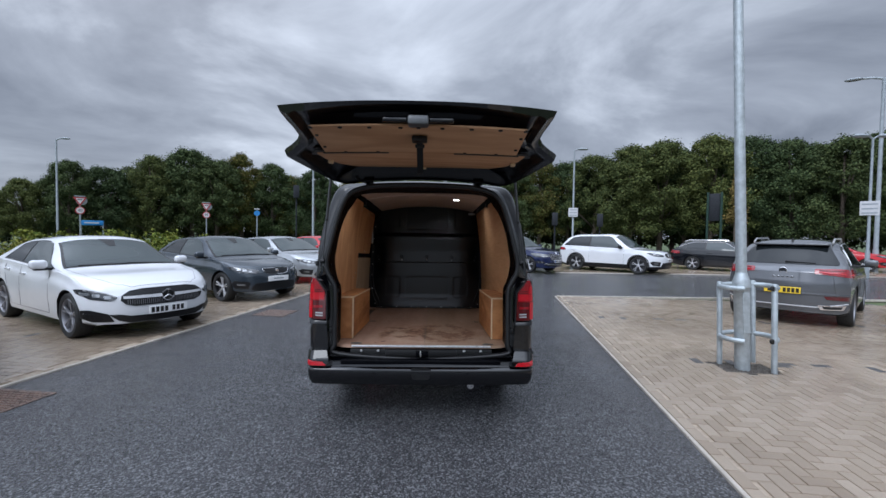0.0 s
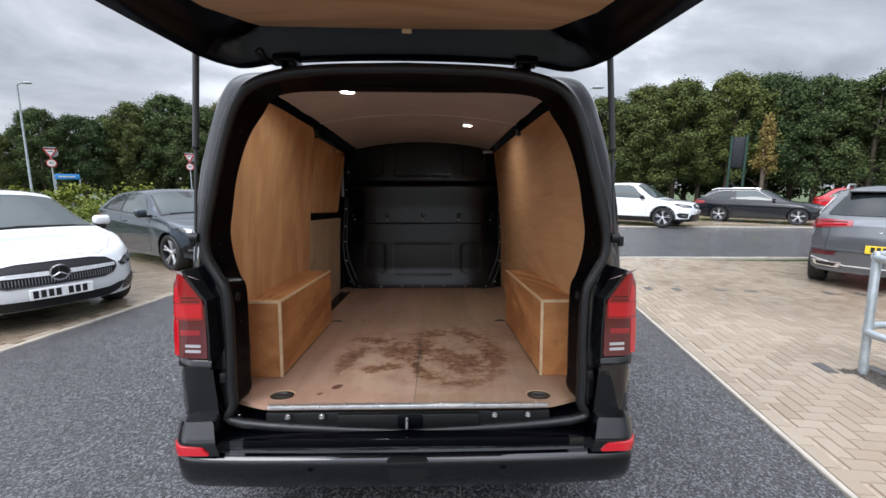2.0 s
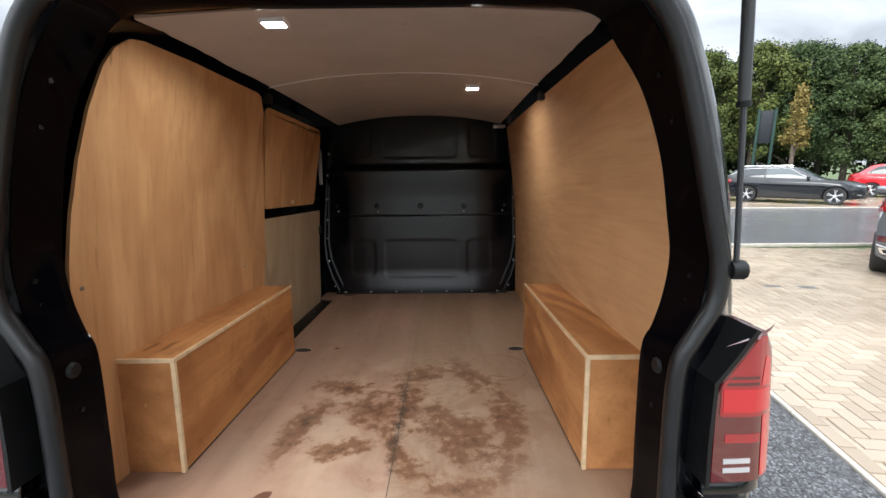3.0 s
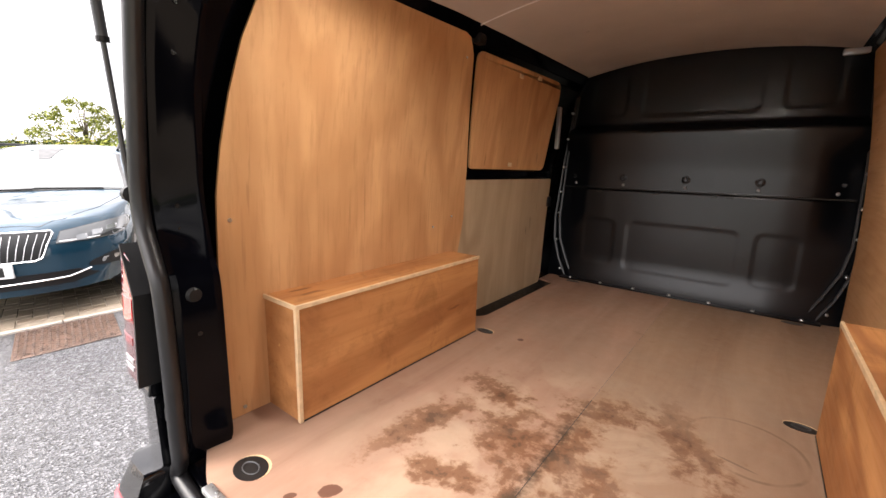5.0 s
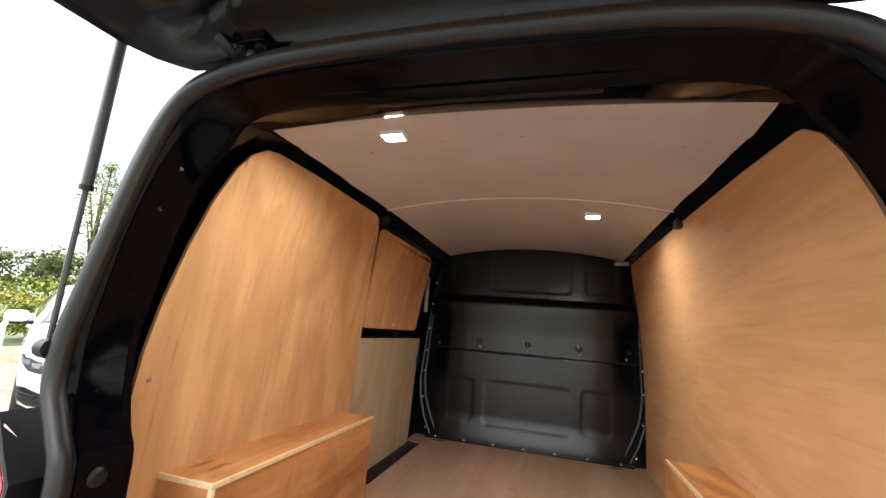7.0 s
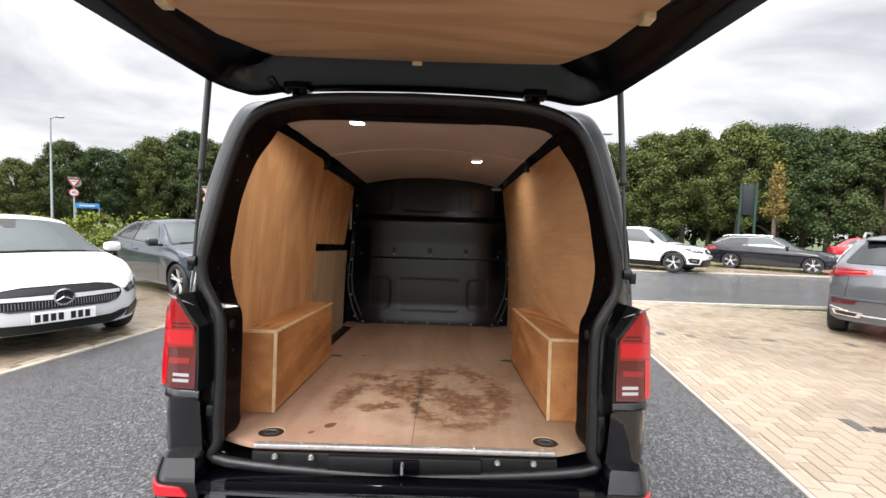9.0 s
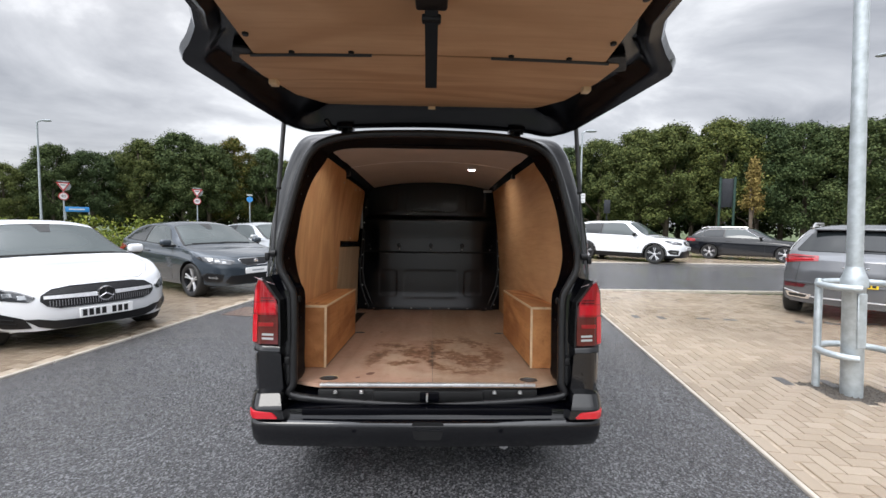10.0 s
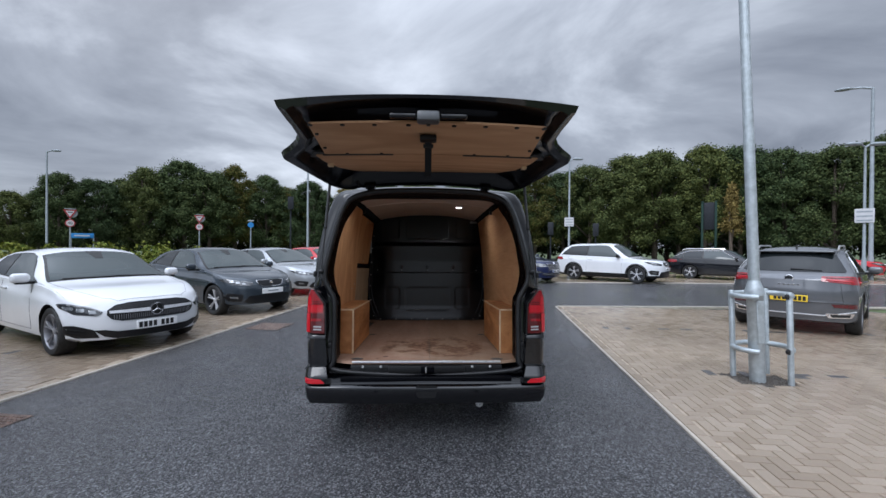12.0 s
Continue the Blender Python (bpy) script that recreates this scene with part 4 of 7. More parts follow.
for s in (-1, 1):
    cheek = rounded([(0.735, 0.44), (0.942, 0.44), (0.932, 0.556), (0.775, 0.560)], [0.005, 0.03, 0.03, 0.01], 4)
    bm = bm_prism(cheek, lambda u, v, w: (u, w, v), 0.10)
    for z in (0.478, 0.486, 0.494, 0.505, 0.52, 0.54):
        bmesh.ops.bisect_plane(bm, geom=bm.verts[:] + bm.edges[:] + bm.faces[:], plane_co=(0, 0, z), plane_no=(0, 0, 1))
    for x in (0.82, 0.85, 0.87, 0.885, 0.90, 0.915, 0.93):
        bmesh.ops.bisect_plane(bm, geom=bm.verts[:] + bm.edges[:] + bm.faces[:], plane_co=(x, 0, 0), plane_no=(1, 0, 0))
    for v in bm.verts:
        u, w, z = v.co
        lean = 0.12 * (z - 0.44) + 0.42 * max(0.0, z - 0.490)
        v.co = (s * u, -0.632 + w * (1 - (z - 0.44) * 3) + max(0, u - 0.87) ** 2 * 14.0 + lean, z)
    part("bumper_cheek", bm, M_BLACK, bumper, "glossy black bumper corner", angle=45)
    refl = rounded([(0.768, 0.446), (0.932, 0.446), (0.931, 0.486), (0.800, 0.474)], 0.008, 3)
    bm = bm_prism(refl, lambda u, v, w: (u, w, v), 0.03, bevel=0.002)
    for x in (0.82, 0.85, 0.87, 0.885, 0.90, 0.915, 0.93):
        bmesh.ops.bisect_plane(bm, geom=bm.verts[:] + bm.edges[:] + bm.faces[:], plane_co=(x, 0, 0), plane_no=(1, 0, 0))
    for v in bm.verts:
        u, w, z = v.co
        v.co = (s * u, -0.641 + w + max(0, u - 0.87) ** 2 * 14.0 + (z - 0.44) * 0.12, z)
    part("reflector", bm, M_RED, bumper, "red bumper reflector")
    for x in (0.38, 0.79):
        part("parking_sensor", bm_lathe([(0.0, -0.004), (0.012, -0.004), (0.013, 0.004)], 'y', 12, (s * x, -0.632 if x < 0.5 else -0.605, 0.385)), M_BLACK2, bumper)
part("exhaust_tip", bm_tube([(0.42, -0.50, 0.245), (0.42, -0.2, 0.26)], 0.028, 12), M_STEEL, van)
part("underbody", bm_box(-0.86, 0.86, -0.35, 4.1, 0.26, 0.46), M_PLASTIC, van)
part("rear_axle", bm_tube([(-0.75, 0.42, 0.32), (0.75, 0.42, 0.32)], 0.05, 10), M_PLASTIC, van)

# sill
part("sill_trim", bm_box(-0.60, 0.60, -0.515, -0.44, 0.485, 0.556, 0.01), M_PLASTIC, van, "black plastic load sill")
part("sill_recess", bm_box(-0.30, 0.30, -0.532, -0.50, 0.492, 0.552, 0.008), M_PLASTIC, van)
latch = part("latch_plate", bm_box(-0.045, 0.058, -0.545, -0.52, 0.497, 0.548, 0.006), M_BLACK2, van)
part("striker", bm_tube([(-0.006, -0.548, 0.503), (-0.006, -0.562, 0.508), (-0.006, -0.562, 0.538), (-0.006, -0.548, 0.543)], 0.006, 8), M_STEEL, latch, "bare steel striker loop")
part("sill_strip", bm_box(-0.587, 0.587, -0.524, -0.498, 0.572, 0.588, 0.003), M_ALU, van, "scuffed aluminium edge strip")
for k in range(9):
    part("strip_screw", bm_lathe([(0.0, 0.003), (0.005, 0.002), (0.006, 0.0)], 'z', 8, (-0.54 + k * 0.135, -0.506, 0.590)), M_STEEL, van)
for s in (-1, 1):
    for x in (0.36, 0.50):
        part("sill_stud", bm_lathe([(0.013, -0.004), (0.011, 0.008), (0.004, 0.012)], 'z', 10, (s * x, -0.532, 0.545)), M_STEEL, van)

# ---- load bay ----
# floor board with lashing-eye holes drawn on it, not cut
bm = bmesh.new()
fl_out = rounded([(-0.60, -0.508), (0.60, -0.508), (0.80, -0.42), (0.84, -0.30), (0.84, 2.13), (-0.84, 2.13), (-0.84, 1.93), (-0.715, 1.90), (-0.715, 0.97), (-0.84, 0.90), (-0.84, -0.30), (-0.80, -0.42)], [0.05, 0.05, 0.06, 0.05, 0.02, 0.02, 0.0, 0.03, 0.03, 0.0, 0.05, 0.06], 4)
floor_holes = [(-0.565, -0.410, 0.052, 0.041), (0.570, -0.430, 0.052, 0.041), (-0.60, 0.80, 0.045, 0.025), (0.60, 0.80, 0.045, 0.025), (-0.62, 2.03, 0.05, 0.022), (0.62, 2.03, 0.05, 0.022)]
part("load_floor", bm_prism(fl_out, lambda u, v, w: (u, v, 0.562 + w), 0.02, bevel=0.003), M_FLOOR, van, "worn plywood floor with brown rust stains", smooth=False)
for hx, hy, ra, rb in floor_holes:
    ringp = [(hx + ra * 1.03 * math.cos(a), hy + 0.005 + rb * 1.10 * math.sin(a)) for a in np.linspace(0, 2 * math.pi, 24, endpoint=False)]
    eye = part("lashing_recess", bm_prism(ringp, lambda u, v, w: (u, v, 0.5815 + w), 0.0015), M_PLY_EDGE, van, "cut plywood rim round a lashing eye", smooth=False)
    cup = [(hx + ra * math.cos(a), hy + rb * math.sin(a)) for a in np.linspace(0, 2 * math.pi, 24, endpoint=False)]
    # a flat black disc paints the shaded inside of the hole
    part("recess_cup", bm_prism(cup, lambda u, v, w: (u, v, 0.5825 + w), 0.0012), M_INK, eye, smooth=False)
    part("lashing_ring", bm_tube([(hx + ra * 0.55 * math.cos(a), hy + rb * 0.45 * math.sin(a), 0.5836 + 0.001 * math.sin(a)) for a in np.linspace(0, 2 * math.pi, 14, endpoint=False)], 0.0022, 6, closed=True), M_LATCH, eye)
part("floor_joint", bm_box(0.0215, 0.0235, -0.50, 0.52, 0.581, 0.5824), M_INK, van)
part("floor_joint", bm_box(0.022, 0.023, 0.52, 2.12, 0.581, 0.5821), M_LATCH, van)
part("door_step_well", bm_box(-0.86, -0.70, 0.93, 1.95, 0.48, 0.57, 0.004), M_PLASTIC, van, "black sliding-door step well")

# inner steel skin, behind the boards
for s in (-1, 1):
    skin = [(0.86, 0.50), (0.86, 1.25), (0.85, 1.42), (0.815, 1.75), (0.79, 1.86), (0.755, 1.925), (0.765, 1.935), (0.80, 1.88), (0.845, 1.7), (0.905, 1.3), (0.91, 0.50)]
    bm = bmesh.new()
    va = [bm.verts.new((s * x, -0.34, z)) for x, z in skin]
    vb = [bm.verts.new((s * x, 2.20, z)) for x, z in skin]
    for k in range(len(skin)):
        j = (k + 1) % len(skin)
        bm.faces.new((va[k], va[j], vb[j], vb[k]))
    bm.faces.new(va)
    bm.faces.new(vb)
    part("inner_side_frame", bm, M_BLACK2, van)


def side_x(z):
    return interp(z, [(0.5, 0.825), (1.0, 0.822), (1.32, 0.808), (1.60, 0.782), (1.80, 0.757), (1.95, 0.735), (2.0, 0.72)])


def side_board(name, s, outline, mat, inset=0.0, label="", rows=14):
    """A plywood board that follows the curve of the van's side; outline holds (y, z)."""
    zs = [p[1] for p in outline]
    bm = bm_prism(outline, lambda u, v, w: (s * (w - 0.002 - inset), u, v), 0.010)
    lo_z, hi_z = min(zs), max(zs)
    for k in range(1, rows):
        z = lo_z + (hi_z - lo_z) * k / rows
        bmesh.ops.bisect_plane(bm, geom=bm.verts[:] + bm.edges[:] + bm.faces[:], plane_co=(0, 0, z), plane_no=(0, 0, 1))
    for v in bm.verts:
        v.co.x += s * side_x(v.co.z)
    return part(name, bm, mat, van, label, angle=25)


rear_edge = [(-0.35, 0.584), (-0.352, 0.95), (-0.342, 1.28), (-0.325, 1.42), (-0.298, 1.56), (-0.262, 1.70), (-0.215, 1.82), (-0.175, 1.88), (-0.12, 1.92), (-0.04, 1.938), (0.2, 1.945)]
left_main = rear_edge + [(0.72, 1.955), (0.76, 1.945), (0.80, 1.88), (0.86, 1.37), (0.865, 1.12), (0.845, 1.0), (0.82, 0.90), (0.80, 0.584)]
side_board("side_lining", -1, left_main, M_PLY, 0.012, "warm plywood wall lining")
side_board("side_lining", 1, rear_edge + [(2.03, 1.975), (2.08, 1.93), (2.08, 0.584)], M_PLY_SIDE, 0.008, "warm plywood wall lining")
side_board("door_lining", -1, rounded([(0.893, 1.372), (1.765, 1.372), (1.835, 1.86), (1.80, 1.925), (0.845, 1.915)], [0.03, 0.05, 0.06, 0.05, 0.05], 4), M_PLY, 0.004, "plywood panel on the sliding door")
side_board("door_lining", -1, rounded([(0.83, 0.55), (1.82, 0.50), (1.90, 0.60), (1.93, 1.315), (0.86, 1.315)], [0.0, 0.06, 0.06, 0.02, 0.02], 4), M_PLY_GREY, 0.0, "pale plywood panel low on the sliding door")
part("door_rail", bm_box(-0.855, -0.815, 0.86, 1.93, 1.322, 1.366, 0.006), M_BLACK2, van, "black sliding-door guide rail")
part("door_buffer", bm_box(-0.85, -0.80, 1.90, 1.95, 1.12, 1.19, 0.008), M_PLASTIC, van)
part("door_catch", bm_box(-0.85, -0.82, 0.90, 0.93, 1.21, 1.25, 0.004), M_ALU, van)
part("door_catch", bm_box(-0.84, -0.815, 0.895, 0.925, 1.165, 1.18, 0.003), M_INK, van)
part("door_glass_edge", bm_box(-0.80, -0.775, 1.93, 1.965, 1.52, 1.80, 0.004), M_CLEAR, van)
for y, z in ((1.28, 1.875), (1.30, 1.40), (1.50, 1.90)):
    part("panel_clip", bm_box(-side_x(z) + 0.0, -side_x(z) + 0.014, y - 0.018, y + 0.018, z - 0.012, z + 0.012, 0.004), M_PLY_EDGE, van)
for y, z in ((-0.31, 1.21), (0.62, 1.10), (0.30, 0.62), (-0.30, 0.61), (0.75, 1.86), (0.76, 1.14)):
    part("lining_screw", bm_lathe([(0.006, -0.004), (0.006, 0.004)], 'x', 8, (-side_x(z) + 0.013, y, z)), M_STEEL, van)
for s in (-1, 1):
    part("cant_clip", bm_box(*sorted((s * 0.700, s * 0.745)), 0.795, 0.86, 1.930, 1.975, 0.012, 3), M_PLASTIC, van)

# wheel-arch boxes
for s in (-1, 1):
    y0, y1 = (-0.215, 0.765)
    box = part("wheel_arch_box", bm_box(*sorted((s * 0.634, s * 0.835)), y0, y1, 0.583, 0.958, 0.0025, 1), M_PLY_BOX, van, "reddish plywood box over the wheel arch", smooth=False)
    part("box_lid", bm_box(*sorted((s * 0.632, s * 0.835)), y0 - 0.001, y1, 0.958, 0.963, 0.001, 1), M_PLY_BOX, box, smooth=False)
    part("edge_band", bm_box(*sorted((s * 0.630, s * 0.638)), y0 - 0.004, y1 + 0.001, 0.952, 0.966, 0.001, 1), M_PLY_EDGE, box, "pale bare edge")
    part("edge_band", bm_box(*sorted((s * 0.634, s * 0.835)), y0 - 0.005, y0 + 0.003, 0.952, 0.966, 0.001, 1), M_PLY_EDGE, box)
    part("edge_band", bm_box(*sorted((s * 0.630, s * 0.643)), y0 - 0.004, y0 + 0.009, 0.584, 0.952, 0.001, 1), M_PLY_EDGE, box)
    # solid ink-black strips stand in for the shade in the box's creases
    part("shadow_gap", bm_box(*sorted((s * 0.815, s * 0.835)), y0, y1, 0.9635, 0.967), M_INK, box)
    part("shadow_gap", bm_box(*sorted((s * 0.632, s * 0.637)), y0, y1, 0.5835, 0.588), M_INK, box)
    part("shadow_gap", bm_box(*sorted((s * 0.819, s * 0.823)), y0 - 0.004, y0 - 0.0005, 0.584, 0.964), M_INK, box)

# roof lining, crowned, with a curved batten and two lit lamps


def ceil_z(x, y):
    """Underside of the lining: low at the door, then nearly level."""
    mid = interp(y, [(-0.34, 1.930), (-0.2, 1.965), (-0.05, 2.010), (0.2, 2.035), (0.6, 2.055), (1.0, 2.068), (2.2, 2.09)])
    drop = interp(y, [(-0.34, 0.012), (-0.05, 0.05), (0.4, 0.070), (2.2, 0.085)])
    return mid - drop * min(1.0, abs(x) / 0.72) ** 2.2


cl = rounded([(-0.63, -0.30), (0.63, -0.30), (0.685, 0.0), (0.692, 2.16), (-0.692, 2.16), (-0.685, 0.0)], [0.12, 0.12, 0.05, 0.03, 0.03, 0.05], 6)
bm = bm_prism(cl, lambda u, v, w: (u, v, w), 0.012)
for k in range(1, 16):
    bmesh.ops.bisect_plane(bm, geom=bm.verts[:] + bm.edges[:] + bm.faces[:], plane_co=(-0.72 + 0.09 * k, 0, 0), plane_no=(1, 0, 0))
for k in range(1, 14):
    bmesh.ops.bisect_plane(bm, geom=bm.verts[:] + bm.edges[:] + bm.faces[:], plane_co=(0, -0.3 + 0.11 * k if k < 9 else 0.69 + 0.3 * (k - 9), 0), plane_no=(0, 1, 0))
for v in bm.verts:
    v.co.z += ceil_z(v.co.x, v.co.y)
part("roof_lining", bm, M_CEIL, van, "beige roof lining", angle=30)
part("roof_batten", bm_tube([(x, 0.78, ceil_z(x, 0.78) + 0.001) for x in np.linspace(-0.70, 0.70, 21)], 0.005, 6), M_WHITE, van, "thin pale joint strip")
# black trim between the lining and the wall boards
for s in (-1, 1):
    bm = bmesh.new()
    prev = None
    for y in [-0.30, -0.2, -0.1, 0.0, 0.2, 0.5, 0.75, 1.0, 1.5, 2.14]:
        zb = interp(y, [(-0.30, 1.80), (-0.25, 1.838), (-0.20, 1.897), (-0.10, 1.926), (0.2, 1.941), (0.72, 1.951), (2.02, 1.970)])
        xi = 0.655 if y < -0.25 else 0.672
        row = [bm.verts.new(p) for p in ((s * xi, y, ceil_z(xi, y) + 0.003), (s * 0.694, y, ceil_z(0.694, y) - 0.006), (s * (side_x(zb) - 0.016), y, zb + 0.006), (s * (side_x(zb) - 0.006), y, zb - 0.004), (s * 0.752, y, zb + 0.004), (s * 0.72, y, zb + 0.028))]
        if prev:
            for j in range(6):
                bm.faces.new((prev[j], prev[(j + 1) % 6], row[(j + 1) % 6], row[j]))
        prev = row
    part("cant_trim", bm, M_BLACK2, van, "black edge trim under the roof", angle=20)
bm = bmesh.new()
prev_row = None
for k in range(25):
    x = -0.72 + 0.06 * k
    zt = ceil_z(x, -0.26)
    lowz = 1.905 - 0.05 * max(0, abs(x) - 0.45) / 0.27
    row = [bm.verts.new((x, -0.42, lowz)), bm.verts.new((x, -0.36, lowz + 0.008)), bm.verts.new((x, -0.31, zt - 0.025)), bm.verts.new((x, -0.20, ceil_z(x, -0.2) + 0.002)), bm.verts.new((x, -0.20, ceil_z(x, -0.2) + 0.014)), bm.verts.new((x, -0.42, lowz + 0.03))]
    if prev_row:
        for j in range(6):
            bm.faces.new((prev_row[j], prev_row[(j + 1) % 6], row[(j + 1) % 6], row[j]))
    prev_row = row
part("roof_header", bm, M_BLACK2, van, "black steel roof header", angle=30)
part("header_bracket", bm_box(-0.26, 0.27, -0.372, -0.355, 1.900, 1.922, 0.004), M_PLASTIC, van)
for x, y in ((-0.47, 0.10), (-0.2, 0.06), (0.07, 0.06), (0.33, 0.08), (0.55, 0.12), (-0.4, 1.3), (0.5, 1.25), (0.05, 1.4)):
    part("lining_stud", bm_lathe([(0.008, -0.003), (0.008, 0.003)], 'z', 8, (x, y, ceil_z(x, y) - 0.001)), M_CEIL, van)
for x, y in ((-0.325, -0.045), (0.367, 1.02)):
    z = ceil_z(x, y) - 0.004
    bm = bm_box(x - 0.040, x + 0.040, y - 0.029, y - 0.021, z - 0.016, z + 0.008, 0.002, 1)
    bm_box(x - 0.040, x + 0.040, y + 0.021, y + 0.029, z - 0.016, z + 0.008, 0.002, 1, bm)
    bm_box(x - 0.040, x - 0.032, y - 0.021, y + 0.021, z - 0.016, z + 0.008, 0.002, 1, bm)
    bm_box(x + 0.032, x + 0.040, y - 0.021, y + 0.021, z - 0.016, z + 0.008, 0.002, 1, bm)
    lamp = part("roof_lamp", bm, M_WHITE, van, "lit white load-bay lamp")
    part("diffuser", bm_box(x - 0.032, x + 0.032, y - 0.021, y + 0.021, z - 0.0045, z - 0.0010), M_LED, lamp, "glowing diffuser")

# bulkhead: pressed steel with ledges, pads and bolts
BY = 2.13


def bulk_y(x, z):
    """Depth of the pressed face at (x, z)."""
    def step(v, a, b):
        k = min(1.0, max(0.0, (v - a) / (b - a)))
        return k * k * (3 - 2 * k)

    a = abs(x)
    y = BY
    # the upper third is set back above a rolled shoulder
    y += 0.060 * step(z, 1.635, 1.70) - 0.020 * step(z, 1.40, 1.63) * (1 - step(z, 1.63, 1.69))
    # the lower pressing laps over the seam
    y -= 0.014 * (1 - step(z, 1.250, 1.262))
    # the sides roll back towards the pillars
    y += 0.26 * max(0.0, a - 0.47) ** 1.7
    y += 0.05 * step(a, 0.60, 0.76) * step(z, 0.95, 1.15) * (1 - step(z, 1.45, 1.62))
    y -= 0.03 * (1 - step(z, 0.58, 0.80))

    def pad(x0, x1, z0, z1, d, r=0.06):
        dx = max(x0 + r - x, x - x1 + r, 0.0)
        dz = max(z0 + r - z, z - z1 + r, 0.0)
        e = r - math.hypot(dx, dz)
        return d * step(e, 0.0, 0.034)
    y += pad(-0.33, 0.33, 1.725, 2.25, 0.004) + pad(-0.66, -0.40, 1.735, 2.2, 0.0035) + pad(0.40, 0.66, 1.735, 2.2, 0.0035)
    y += pad(-0.33, 0.33, 0.70, 1.060, 0.0032) + pad(-0.62, -0.38, 0.72, 1.060, 0.0028) + pad(0.38, 0.62, 0.72, 1.060, 0.0028)
    return y


def bulk_w(z):
    return interp(z, [(0.5, 0.87), (0.62, 0.87), (0.95, 0.845), (1.4, 0.82), (1.7, 0.785), (1.85, 0.765), (1.95, 0.735), (2.00, 0.70), (2.04, 0.63), (2.07, 0.56), (2.095, 0.46), (2.115, 0.30)])


bm = bmesh.new()
grid = []
NX, NZ = 200, 190
for i in range(NZ + 1):
    z = 0.565 + (2.115 - 0.565) * i / NZ
    w = bulk_w(z)
    row = []
    for j in range(NX + 1):
        x = w * (2 * j / NX - 1)
        row.append(bm.verts.new((x, bulk_y(x, z), z)))
    grid.append(row)
for i in range(NZ):
    for j in range(NX):
        bm.faces.new((grid[i][j], grid[i][j + 1], grid[i + 1][j + 1], grid[i + 1][j]))
bulkhead = part("bulkhead", bm, M_BULK, van, "satin black pressed-steel bulkhead", angle=75)
part("bulkhead_backing", bm_box(-0.86, 0.86, 2.36, 2.40, 0.45, 2.08), M_PLASTIC, van)
part("bulkhead_seam", bm_box(-0.78, 0.78, BY - 0.020, BY + 0.0, 1.259, 1.267, 0.002), M_INK, bulkhead)
for x in (-0.735, -0.372, 0.0, 0.372, 0.73):
    big = abs(x) < 0.7
    part("bulkhead_bolt", bm_lathe([(0.0, -0.016), (0.010, -0.016), (0.013, -0.008), (0.026 if big else 0.014, -0.004), (0.026 if big else 0.014, 0.02)], 'y', 14, (x, bulk_y(x, 1.338), 1.338)), M_ALLOY_DARK, bulkhead)
for x in (-0.72, -0.37, 0.0, 0.37, 0.71):
    part("rivet", bm_lathe([(0.0, -0.01), (0.009, -0.007), (0.011, 0.004)], 'y', 10, (x, bulk_y(x, 1.30), 1.29)), M_ALLOY_GREY, bulkhead)
for x in (-0.52, -0.24, -0.16, 0.16, 0.24):
    part("seam_slot", bm_box(x - 0.018, x + 0.018, BY - 0.022, BY - 0.0, 1.236, 1.250, 0.003), M_INK, bulkhead)
part("foot_flange", bm_box(-0.74, 0.74, BY - 0.07, BY + 0.03, 0.584, 0.594, 0.002), M_BULK, bulkhead)
for x in np.linspace(-0.66, 0.66, 7):
    part("foot_bolt", bm_lathe([(0.0, 0.010), (0.010, 0.008), (0.012, 0.0)], 'z', 10, (float(x), BY - 0.05, 0.594)), M_STEEL, bulkhead)
for s in (-1, 1):
    for dx in (0.0, 0.07):
        part("corner_rib", bm_tube([(s * (0.665 + dx * 0.8), BY - 0.012, 0.60), (s * (0.725 + dx * 0.8), BY - 0.005, 0.72), (s * (0.785 + dx * 0.6), BY + 0.005, 0.87), (s * (0.810 + dx * 0.5), BY + 0.03, 1.02), (s * (0.80 + dx * 0.3), BY + 0.06, 1.45), (s * (0.76 + dx * 0.3), BY + 0.10, 1.90)], [0.010, 0.011, 0.012, 0.011, 0.009, 0.008], 6), M_BULK, bulkhead)
    for z in (0.64, 0.86, 1.06, 1.22, 1.40, 1.60, 1.78):
        x = interp(z, [(0.6, 0.75), (0.8, 0.80), (1.0, 0.82), (1.45, 0.805), (1.9, 0.765)])
        part("edge_rivet", bm_lathe([(0.0, -0.02), (0.008, -0.017), (0.010, 0.02)], 'y', 8, (s * x, BY - 0.0 + (0.03 if z > 1 else 0), z)), M_STEEL, bulkhead)
part("cable_clip", bm_box(0.60, 0.70, 1.98, 2.02, 1.955, 1.985, 0.008), M_CLEAR, van)

# wheels
for s in (-1, 1):
    for y in (0.42, 3.42):
        zc = y * math.tan(radians(RAKE)) + 0.335
        tw = part("wheel", bm_lathe([(0.21, -0.10), (0.29, -0.115), (0.325, -0.105), (0.338, -0.07), (0.34, 0.0), (0.338, 0.07), (0.325, 0.105), (0.29, 0.115), (0.21, 0.10)], 'x', 32, (s * 0.77, y, zc), closed=True), M_TYRE, van, "black tyre on a steel wheel")
        part("rim", bm_lathe([(0.0, -0.06), (0.10, -0.06), (0.16, -0.03), (0.215, -0.07), (0.215, 0.07), (0.16, 0.03), (0.0, 0.06)], 'x', 24, (s * 0.77, y, zc)), M_ALLOY_DARK, tw)

